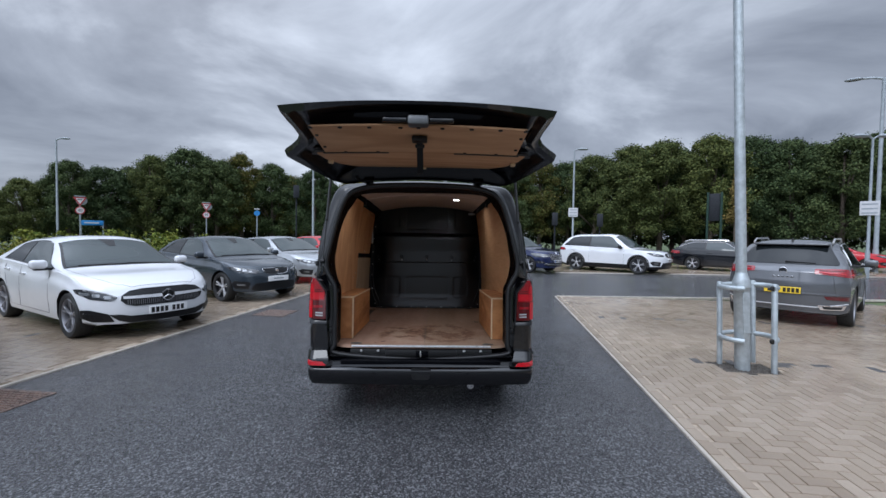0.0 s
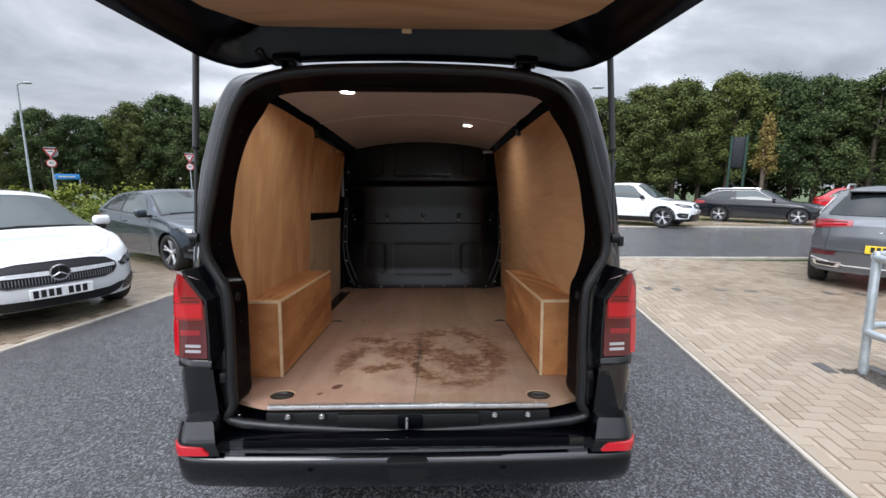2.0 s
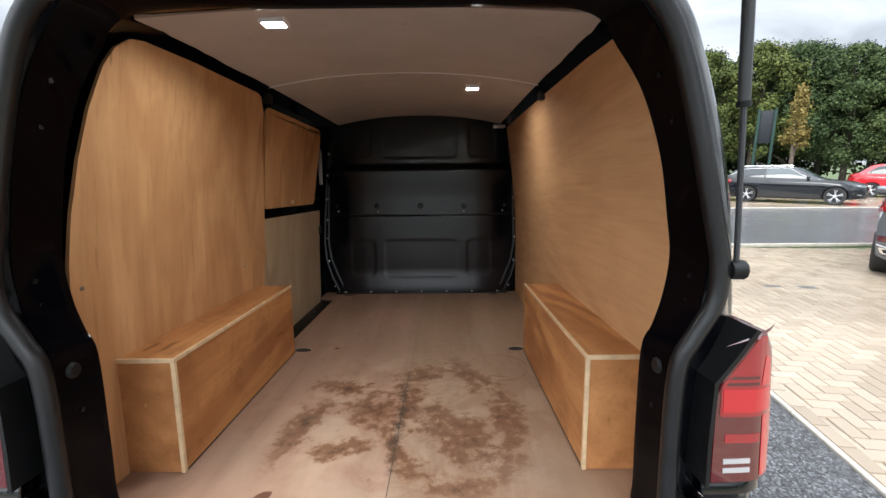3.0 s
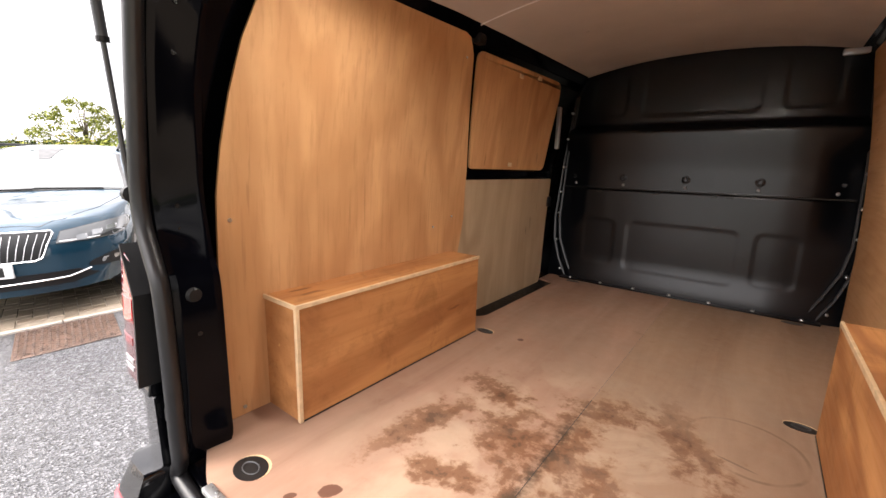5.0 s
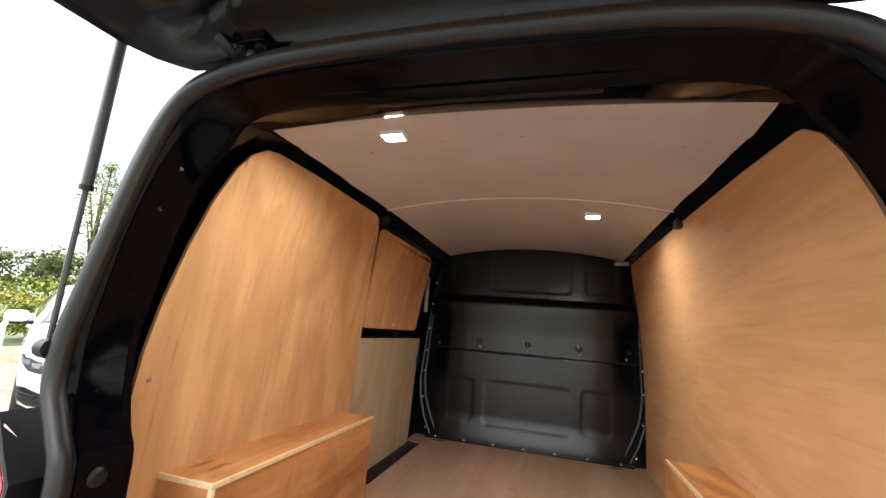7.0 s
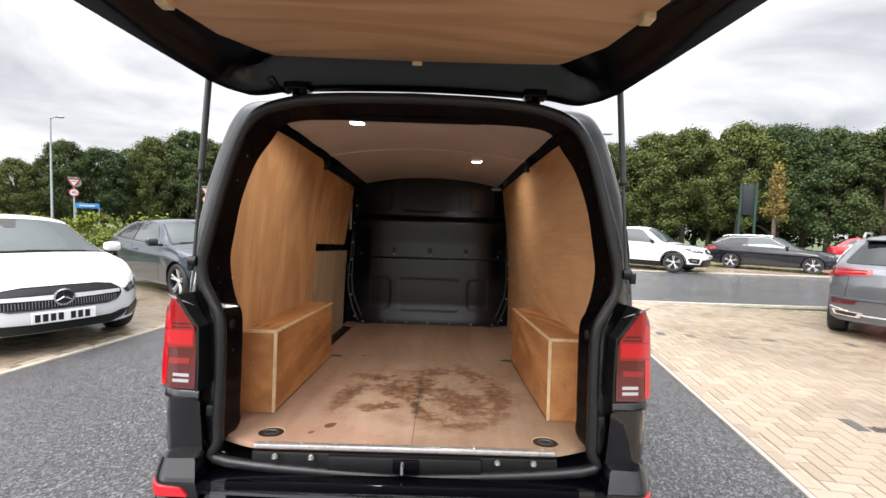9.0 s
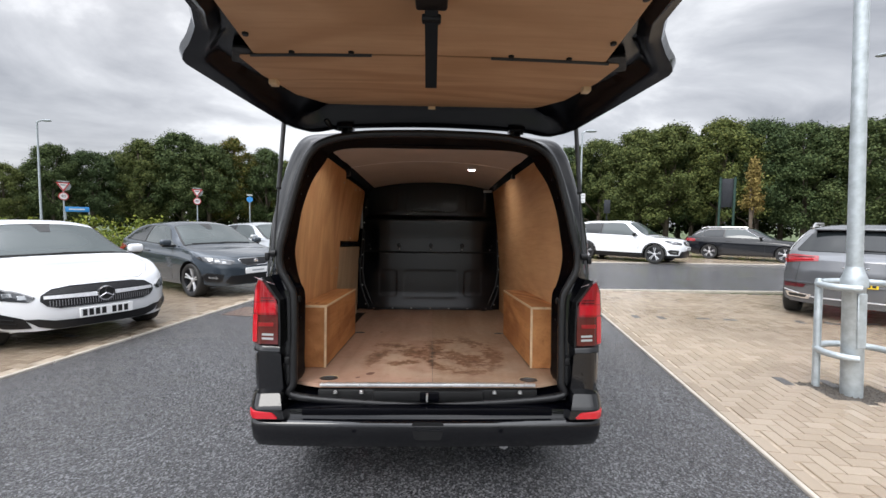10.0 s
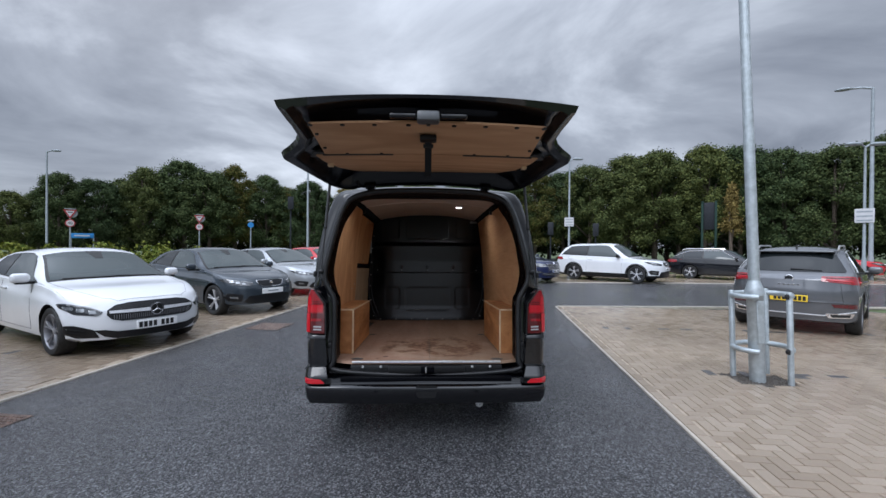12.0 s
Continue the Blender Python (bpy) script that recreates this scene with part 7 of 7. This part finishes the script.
# ---- street furniture ----
def lamp_post(x, y, h, r0, r1, arm, label, sign_z=None, arms=((1, 0),)):
    post = thing("street_lamp", pose(x, y, 0), label, "street lamp", "street lamps")
    part("column", bm_tube([(0, 0, -0.05), (0, 0, 1.1), (0, 0, 1.2), (0, 0, h)], [r0, r0, r1, r1 * 0.7], 12), M_GREYPOST, post)
    for ax, ay in arms:
        n = math.hypot(ax, ay)
        ax, ay = ax / n, ay / n
        part("arm", bm_tube([(0, 0, h - 0.05), (ax * arm * 0.5, ay * arm * 0.5, h + 0.06), (ax * arm, ay * arm, h + 0.08)], r1 * 0.6, 8), M_GREYPOST, post)
        bm = bm_lathe([(0.0, 0.0), (0.16, 0.0), (0.19, 0.05), (0.12, 0.12), (0.0, 0.13)], 'z', 14)
        for v in bm.verts:
            v.co.x *= 2.0
        bmesh.ops.rotate(bm, verts=bm.verts[:], matrix=Matrix.Rotation(math.atan2(ay, ax), 3, 'Z'))
        bmesh.ops.translate(bm, verts=bm.verts[:], vec=(ax * (arm + 0.2), ay * (arm + 0.2), h + 0.03))
        part("lantern", bm, M_GREYPOST, post)
    if sign_z:
        d = math.atan2(-y, -x)
        sg = part("notice_plate", bm_box(-0.30, 0.30, -0.012, 0.012, sign_z - 0.30, sign_z + 0.30, 0.01, 1), M_SIGNWHITE, post, "white notice plate")
        sg.location = (math.cos(d) * 0.1, math.sin(d) * 0.1, 0)
        sg.rotation_euler = (0, 0, d + math.pi / 2)
        for zz in (0.17, -0.02, -0.2):
            part("text_bar", bm_box(-0.24, 0.24, -0.018, -0.012, sign_z + zz - 0.03, sign_z + zz + 0.03), M_GREYPOST, sg)
    return post


lamp_post(-30.9, 34.0, 8.9, 0.11, 0.085, 0.55, "tall grey street lamp beside the road")
lamp_post(9.25, 27.8, 7.4, 0.10, 0.07, 0.35, "grey street lamp with a white notice plate", 3.23)
lamp_post(18.4, 17.3, 5.9, 0.085, 0.06, 0.3, "grey street lamp with a white notice plate", 2.95, ((-1, 0), (1, -0.2)))
lamp_post(22.2, 20.5, 9.7, 0.12, 0.10, 0.9, "tall dark street lamp with a reaching arm", None, ((-1, 0.6),))
lamp_post(-15.6, 4.2, 9.0, 0.11, 0.08, 0.5, "pale slim street lamp behind the hedge", None, ((0.2, 1), (-0.2, -1)))
lamp_post(-8.62, 29.0, 6.9, 0.10, 0.08, 0.6, "dark street lamp behind the van", None, ((1, -0.4),))

# the near column inside a tubular guard
post = thing("light_column", pose(PIT[0] - 0.05, PIT[1] - 0.02, 0, 0, -2.8, 0), "galvanised steel lighting column rising from the paving", "lamp post")
part("base_shaft", bm_tube([(0, 0, -0.1), (0, 0, 0.97), (0, 0, 0.99), (0, 0, 1.05), (0, 0, 1.10), (0, 0, 1.16)], [0.078, 0.078, 0.094, 0.092, 0.074, 0.058], 20), M_GALV, post)
part("shaft", bm_tube([(0, 0, 1.14), (0, 0, 4.0), (0, 0, 8.0)], [0.056, 0.050, 0.042], 20), M_GALV, post)
part("access_door", bm_box(-0.04, 0.04, -0.082, -0.068, 0.45, 0.93, 0.004, 1), M_GALV, post)
part("lantern", bm_box(-0.5, 0.1, -0.12, 0.12, 8.0, 8.12, 0.04), M_GREYPOST, post)
guard = thing("column_guard", pose(PIT[0] + 0.07, PIT[1] + 0.06, 0, 0, -2.0, 0), "galvanised tubular hoop guard round the lighting column", "bollard guard")
R_G = 0.285
for z in (0.985, 0.375):
    pts = [(R_G * math.cos(a), R_G * math.sin(a) * 0.92, z) for a in np.linspace(radians(-66), radians(230), 34)]
    hoop = part("hoop_rail", bm_tube(pts, 0.030, 12), M_GALV, guard)
    e = Vector(pts[0])
    part("end_cap", bm_lathe([(0.0, -0.012), (0.027, -0.010), (0.031, 0.0), (0.031, 0.015)], 'y', 14, tuple(e)), M_INK, hoop)
for a in (150, 44, -60):
    c, s = R_G * math.cos(radians(a)), R_G * 0.92 * math.sin(radians(a))
    part("guard_post", bm_tube([(c, s, -0.05), (c, s, 1.02), (c, s, 1.035)], [0.030, 0.030, 0.022], 14), M_GALV, guard)
flat("tree_pit", [lane(PIT_L[0] + a, PIT_L[1] + b) for a, b in ((-0.36, -0.24), (0.36, -0.24), (0.36, 0.24), (-0.36, 0.24))], 0.0075, M_GRAVEL, "dark gravel infill round the column base", category="gravel")
rng = random.Random(11)
verts, faces = [], []
for k in range(500):
    u, v = PIT_L[0] + rng.uniform(-0.34, 0.34), PIT_L[1] + rng.uniform(-0.22, 0.22)
    r = rng.uniform(0.006, 0.014)
    c = ROAD_M @ Vector((u, v, 0.008))
    n0 = len(verts)
    verts += [(c.x + r, c.y, 0.008), (c.x, c.y + r, 0.008), (c.x - r, c.y, 0.008), (c.x, c.y - r * 0.8, 0.008), (c.x + r * 0.1, c.y, 0.008 + r)]
    faces += [(n0, n0 + 1, n0 + 4), (n0 + 1, n0 + 2, n0 + 4), (n0 + 2, n0 + 3, n0 + 4), (n0 + 3, n0, n0 + 4)]
tagged(new("gravel", mesh_of("gravel", verts, faces, M_GRAVEL)), "loose dark gravel round the column base", "gravel", "", "stuff")


def facing(x, y):
    return math.degrees(math.atan2(-y, -x)) + 90


def disc(r, y0, y1, c, seg=24):
    return bm_lathe([(r, y0), (r, y1)], 'y', seg, c)


def text_mesh(body, size, mat, parent, m, name="lettering"):
    cu = bpy.data.curves.new(name, 'FONT')
    cu.body, cu.size, cu.align_x, cu.align_y, cu.extrude = body, size, 'CENTER', 'CENTER', 0.003
    ob = new("text_source", cu)
    dg = bpy.context.evaluated_depsgraph_get()
    me = bpy.data.meshes.new_from_object(ob.evaluated_get(dg))
    bpy.data.objects.remove(ob)
    me.materials.clear()
    me.materials.append(mat)
    out = link_part(name, me, parent)
    out.matrix_local = m
    return out


def road_sign(x, y, top, label):
    k = 0.74
    sg = thing("road_sign", pose(x, y, 0, 0, 0, facing(x, y)), label, "road sign", "speed limit signs")
    part("post", bm_tube([(0, 0, -0.05), (0, 0, top)], 0.05, 10), M_GREYPOST, sg)
    tri = [(-0.55 * k, top), (0.55 * k, top), (0, top - 0.95 * k)]
    t1 = part("triangle_border", bm_prism(rounded(tri, 0.05, 3), lambda u, v, w: (u, -0.07 + w, v), 0.02), M_SIGNRED, sg, "red-bordered give-way triangle")
    part("triangle_face", bm_prism(rounded([(-0.36 * k, top - 0.11 * k), (0.36 * k, top - 0.11 * k), (0, top - 0.72 * k)], 0.03, 3), lambda u, v, w: (u, -0.078 + w, v), 0.012), M_SIGNWHITE, t1)
    part("text_bar", bm_box(-0.2 * k, 0.2 * k, -0.082, -0.077, top - 0.30 * k, top - 0.22 * k), M_INK, t1)
    part("backing_disc", disc(0.46 * k, 0.045, 0.06, (0.1, 0, top - 0.35 * k)), M_GREYPOST, sg)
    part("top_lamp", bm_box(-0.45 * k, 0.45 * k, -0.12, 0.03, top + 0.05, top + 0.10, 0.02), M_GREYPOST, sg)
    zc = top - 1.35 * k - 0.03
    r1 = part("ring", disc(0.40 * k, -0.07, -0.05, (0, 0, zc)), M_SIGNRED, sg, "round speed-limit sign")
    part("ring_face", disc(0.31 * k, -0.078, -0.066, (0, 0, zc)), M_SIGNWHITE, r1)
    text_mesh("40", 0.40 * k, M_INK, r1, pose(0, -0.081, zc, 90, 0, 0), "numerals")


road_sign(-27.9, 32.65, 4.15, "red-bordered give-way triangle over a 40 sign on a grey post")
road_sign(-20.85, 37.6, 4.15, "red-bordered give-way triangle over a 40 sign on a grey post")
bs = thing("road_sign", pose(-15.9, 36.7, 0, 0, 0, facing(-15.9, 36.7)), "small round blue sign on a grey post", "road sign")
part("post", bm_tube([(0, 0, -0.05), (0, 0, 3.6)], 0.05, 10), M_GREYPOST, bs)
part("blue_disc", disc(0.24, -0.07, -0.05, (0, 0, 3.3)), M_SIGNBLUE, bs)
part("top_lamp", bm_box(-0.22, 0.22, -0.12, 0.03, 3.62, 3.70, 0.02), M_SIGNWHITE, bs)
bb = thing("direction_sign", pose(-28.6, 34.6, 0, 0, 0, facing(-28.6, 34.6)), "wide blue direction sign on two posts", "road sign")
for x in (-0.7, 0.7):
    part("post", bm_tube([(x, 0, -0.05), (x, 0, 2.3)], 0.045, 8), M_GREYPOST, bb)
part("panel", bm_box(-0.72, 0.72, -0.07, -0.04, 2.0, 2.4, 0.02), M_SIGNBLUE, bb)
part("text_bar", bm_box(-0.5, 0.45, -0.078, -0.07, 2.15, 2.25), M_SIGNWHITE, bb)
wsn = thing("road_sign", pose(-33.5, 30.0, 0, 0, 0, facing(-33.5, 30)), "small warning triangle on a short post", "road sign")
part("post", bm_tube([(0, 0, -0.05), (0, 0, 2.3)], 0.05, 8), M_GREYPOST, wsn)
part("triangle_border", bm_prism(rounded([(-0.4, 1.5), (0.4, 1.5), (0, 2.2)], 0.05, 3), lambda u, v, w: (u, -0.07 + w, v), 0.02), M_SIGNRED, wsn)
part("triangle_face", bm_prism(rounded([(-0.25, 1.59), (0.25, 1.59), (0, 2.0)], 0.03, 3), lambda u, v, w: (u, -0.076 + w, v), 0.012), M_WHITE, wsn)


def traffic_signal(x, y, h, label):
    ts = thing("traffic_signal", pose(x, y, 0, 0, 0, facing(x, y)), label, "traffic light", "traffic lights")
    part("post", bm_tube([(0, 0, -0.05), (0, 0, h)], 0.06, 10), M_SIGNBACK, ts)
    part("signal_head", bm_box(-0.22, 0.22, -0.25, 0.05, h - 1.0, h, 0.03), M_SIGNBACK, ts)
    for k in range(3):
        part("hood", bm_lathe([(0.11, 0.05), (0.12, 0.22), (0.10, 0.22), (0.09, 0.05)], 'y', 12, (0, 0, h - 0.2 - 0.3 * k), closed=True), M_SIGNBACK, ts)


traffic_signal(9.5, 33.0, 3.5, "black traffic signal seen from behind")
traffic_signal(12.7, 31.9, 3.4, "black traffic signal seen from behind")
traffic_signal(-11.3, 33.4, 5.4, "tall dark signal pole beside the junction")
fs = thing("highway_sign", pose(20.35, 30.0, 0, 0, 0, facing(20.35, 30)), "large dark sign panel seen from behind on two green posts", "road sign")
for x in (-0.42, 0.42):
    part("post", bm_tube([(x, 0, -0.05), (x, 0, 5.0)], 0.08, 8), M_SIGNGREEN, fs)
part("panel", bm_box(-0.40, 0.40, 0.05, 0.10, 2.9, 4.9, 0.02), M_SIGNBACK, fs)


# white hoop barriers behind the blue estate
def hoop_barrier(x, y, rz, w):
    hb = thing("hoop_barrier", pose(x, y, 0, 0, 0, rz), "white tubular hoop barrier beside the hedge", "barrier", "hoop barriers")
    pts = [(-w / 2, 0, -0.05), (-w / 2, 0, 0.62), (-w / 2 + 0.05, 0, 0.75), (-w / 2 + 0.2, 0, 0.80), (w / 2 - 0.2, 0, 0.80), (w / 2 - 0.05, 0, 0.75), (w / 2, 0, 0.62), (w / 2, 0, -0.05)]
    part("hoop", bm_tube(pts, 0.045, 12), M_WHITEPAINT, hb)


hoop_barrier(-9.6, 2.1, 84, 2.2)
hoop_barrier(-11.35, 6.75, 82, 2.2)
hoop_barrier(-8.9, 8.9, 84, 2.2)


# ---- planting ----
def leaf_cloud(rng, blobs, count, size, flat_k=0.68, tri=False):
    """Small folded leaves scattered through the shells of overlapping clumps."""
    verts, faces = [], []
    weights = [b[3] ** 2 for b in blobs]
    for k in range(count):
        cx, cy, cz, r = rng.choices(blobs, weights)[0]
        d = Vector((rng.gauss(0, 1), rng.gauss(0, 1), rng.gauss(0, 1) * 0.85)).normalized()
        rad = r * (rng.random() ** 0.40) * rng.uniform(0.7, 1.35)
        c = Vector((cx, cy, cz)) + d * rad
        s = size * rng.uniform(0.6, 1.35)
        nrm = (d * flat_k + Vector((rng.gauss(0, 1), rng.gauss(0, 1), rng.gauss(0, 1) + 0.5)) * (1 - flat_k)).normalized()
        t = nrm.cross(Vector((rng.gauss(0, 1), rng.gauss(0, 1), rng.gauss(0, 1)))).normalized()
        b = nrm.cross(t)
        n0 = len(verts)
        if tri:
            verts += [tuple(c - t * s * 0.5), tuple(c + t * s * 0.25 + b * s * 0.42), tuple(c + t * s * 0.3 - b * s * 0.40)]
            faces.append((n0, n0 + 1, n0 + 2))
            continue
        verts += [tuple(c - t * s * 0.5), tuple(c + b * s * 0.3 + nrm * s * 0.06), tuple(c + t * s * 0.55), tuple(c - b * s * 0.3 + nrm * s * 0.06)]
        faces.append((n0, n0 + 1, n0 + 2, n0 + 3))
    return verts, faces


def tree_meshes(seed, h, spread, base, n_leaf, leaf, mat, n_blob=26, tri=False, cone=False):
    rng = random.Random(seed)
    blobs = []
    for k in range(n_blob):
        t = rng.random() ** 0.75
        z = base + (h - base) * t
        w = spread * (1.05 - 0.95 * t) if cone else spread * math.sqrt(max(0.0, 1 - t ** 2.4)) * (0.72 + 0.28 * min(1.0, t / 0.3))
        a = rng.uniform(0, 2 * math.pi)
        rr = w * rng.random() ** 0.42 * 0.92
        blobs.append((rr * math.cos(a), rr * math.sin(a), z * 0.97, rng.uniform(0.035, 0.080) * h * (1.1 - 0.3 * t)))
    if cone:
        blobs = [(x, y, z, r * 0.75) for x, y, z, r in blobs]
    v, f = leaf_cloud(rng, blobs, n_leaf, leaf, 0.68, tri)
    crown = mesh_of("crown", v, f, mat)
    bm = bmesh.new()
    top = (rng.uniform(-0.3, 0.3), rng.uniform(-0.3, 0.3), h * 0.85)
    r0 = h * 0.018
    bm_tube([(0, 0, -0.1), (top[0] * 0.2, top[1] * 0.2, h * 0.25), (top[0] * 0.6, top[1] * 0.6, h * 0.55), top], [r0 * 1.25, r0, r0 * 0.6, r0 * 0.15], 8, bm=bm)
    for b in rng.sample(blobs, min(11, len(blobs))):
        z0 = max(h * 0.12, b[2] * 0.5)
        k = z0 / h
        start = (top[0] * k, top[1] * k, z0)
        mid = (b[0] * 0.5, b[1] * 0.5, (z0 + b[2]) / 2 + 0.1)
        bm_tube([start, mid, b[:3]], [r0 * 0.5, r0 * 0.32, r0 * 0.08], 6, bm=bm)
    bmesh.ops.recalc_face_normals(bm, faces=bm.faces[:])
    tm = bpy.data.meshes.new("trunk")
    bm.to_mesh(tm)
    bm.free()
    tm.materials.append(M_BARK)
    tm.polygons.foreach_set("use_smooth", [True] * len(tm.polygons))
    return tm, crown


KINDS = {
    "a": tree_meshes(1, 10.0, 3.5, 1.9, 36000, 0.16, M_LEAF, 170, True),
    "b": tree_meshes(2, 10.0, 3.1, 1.7, 33000, 0.16, M_LEAF, 150, True),
    "c": tree_meshes(3, 10.0, 3.9, 2.0, 38000, 0.165, M_LEAF, 190, True),
    "d": tree_meshes(4, 10.0, 2.9, 1.8, 32000, 0.16, M_LEAF_Y, 150, True),
    "e": tree_meshes(5, 10.0, 3.3, 1.2, 16000, 0.22, M_LEAF, 150, True),
}


def tree(kind, x, y, h, rz, label, sx=1.0):
    tm, cm = KINDS[kind]
    tr = new("tree")
    tr.matrix_world = pose(x, y, -0.05, 0, 0, rz) @ Matrix.Diagonal((h / 10 * sx, h / 10 * sx, h / 10, 1))
    tagged(tr, label, "tree", "roadside tree belt")
    link_part("trunk", tm, tr)
    link_part("crown", cm, tr)
    return tr


GREEN = "dense dark green broadleaf tree in the roadside belt"
YEL = "broadleaf tree with yellowing autumn leaves in the roadside belt"
belt_rng = random.Random(21)
# skyline of the belt: bearing from the car park (degrees right of ahead) and height
SKY = [(-56, 3.6), (-52, 4.4), (-48.5, 5.0), (-45, 6.2), (-41.5, 7.4), (-38, 8.2), (-34.5, 9.4), (-31, 9.8), (-28, 8.9), (-25, 9.6), (-22, 9.3), (-19, 8.6), (-16, 9.0), (-12, 9.0), (-7, 9.4), (-2, 9.6), (3, 9.6), (7, 9.8), (10, 9.8), (14, 10.2), (18, 10.8), (21.5, 11.0), (25, 11.6), (28, 12.0), (31, 11.6), (34, 12.0), (37.5, 11.2), (41, 11.4), (45, 11.0), (49, 11.4), (53, 11.2), (58, 11.0), (64, 10.5), (70, 10)]
for i, (brg, h) in enumerate(SKY):
    for depth in (0, 1):
        a = radians(brg + (1.7 if depth else 0) + belt_rng.uniform(-0.6, 0.6))
        d = 49 + depth * 5 + belt_rng.uniform(-1.5, 1.5)
        k = "d" if (depth == 0 and i in (9, 11, 13, 19)) else "e" if depth and belt_rng.random() < 0.7 else belt_rng.choice("aabcc")
        tree(k, d * math.sin(a), d * math.cos(a), h * (0.97 if depth else 1.0) * belt_rng.uniform(0.93, 1.06), belt_rng.uniform(0, 360), YEL if k == "d" else GREEN, belt_rng.uniform(0.9, 1.15))


def small_tree(seed, x, y, h, spread, base, n, leaf, mat, label, blobs=18, cone=False):
    tm, cm = tree_meshes(seed, h, spread, base, n, leaf, mat, blobs, False, cone)
    tr = tagged(new("tree"), label, "tree")
    tr.matrix_world = pose(x, y, -0.05)
    link_part("trunk", tm, tr)
    link_part("crown", cm, tr)


small_tree(31, 19.1, 26.0, 5.8, 0.60, 2.6, 3200, 0.14, M_LEAF_GOLD, "young upright tree with golden autumn leaves", 60, True)
small_tree(32, -18.0, 14.9, 6.6, 1.3, 1.4, 2600, 0.11, M_LEAF_HEDGE, "slender young birch with thin pale green leaves", 70)
small_tree(33, -29.0, 9.0, 4.2, 2.5, 1.5, 3600, 0.13, M_LEAF_OLIVE, "small spreading tree with yellow-green leaves", 95)
small_tree(34, -24.0, 11.6, 2.6, 1.4, 0.5, 4200, 0.11, M_LEAF, "rounded dark green bush behind the car park", 90)


def hedge(name, pts, width, height, count, leaf, mat, label, seed):
    rng = random.Random(seed)
    blobs = []
    for (x0, y0), (x1, y1) in zip(pts, pts[1:]):
        n = max(2, int(math.hypot(x1 - x0, y1 - y0) / 0.45))
        for k in range(n):
            t = k / n
            for z in (0.3, 0.62, 0.85):
                blobs.append((x0 + (x1 - x0) * t + rng.uniform(-width, width) / 2, y0 + (y1 - y0) * t + rng.uniform(-width, width) / 2, height * z * rng.uniform(0.85, 1.1), rng.uniform(0.28, 0.5) * height * 0.6))
    v, f = leaf_cloud(rng, blobs, count, leaf, 0.5)
    tagged(new(name, mesh_of(name, v, f, mat)), label, "hedge", "", "stuff")


hedge("hedge", [(-12.8, -6), (-12.2, 4), (-11.4, 12), (-10.4, 24)], 1.3, 0.92, 34000, 0.08, M_LEAF_HEDGE, "low yellow-green hedge behind the parking bays", 41)
hedge("hedge", [(-14.6, -4), (-14.2, 2.6)], 1.6, 1.8, 26000, 0.085, M_LEAF_RED, "copper and green shrubs behind the hoop barrier", 42)
hedge("hedge", [(-16, 3), (-17, 12), (-15, 26)], 2.0, 1.5, 7000, 0.18, M_LEAF_HEDGE, "looser yellow-green shrubs on the grass verge", 43)
hedge("undergrowth", [(-62, 32), (-44, 44), (-24, 53), (0, 58), (22, 54), (39, 44), (54, 30)], 4.0, 4.6, 30000, 0.45, M_LEAF, "dark undergrowth beneath the tree belt", 44)
hedge("verge_grass", [(3, 25.5), (14, 25.0), (24, 23.6), (40, 20.0)], 1.6, 0.35, 9000, 0.14, M_LEAF_HEDGE, "rough grass and low plants on the verge", 45)
hedge("distant_trees", [(-85, -30), (-90, 8), (-80, 26)], 10.0, 3.0, 9000, 0.6, M_LEAF, "far line of trees beyond the car park", 46)
# never in view: added so the black van paint reflects less bright sky
hedge("distant_trees", [(60, -20), (30, -34), (0, -38), (-30, -36), (-60, -24)], 8.0, 6.0, 9000, 0.8, M_LEAF, "unseen line of trees added behind the camera to darken reflections", 47)
hedge("hedge", [(-13.9, 2.0), (-13.0, 9.0)], 1.3, 1.55, 22000, 0.075, M_LEAF_LIME, "bright yellow-green shrubs behind the bay kerb", 48)
hedge("hedge", [(-13.0, 9.0), (-12.2, 15.5)], 1.2, 1.15, 14000, 0.075, M_LEAF_LIME, "bright yellow-green shrubs behind the bay kerb", 49)
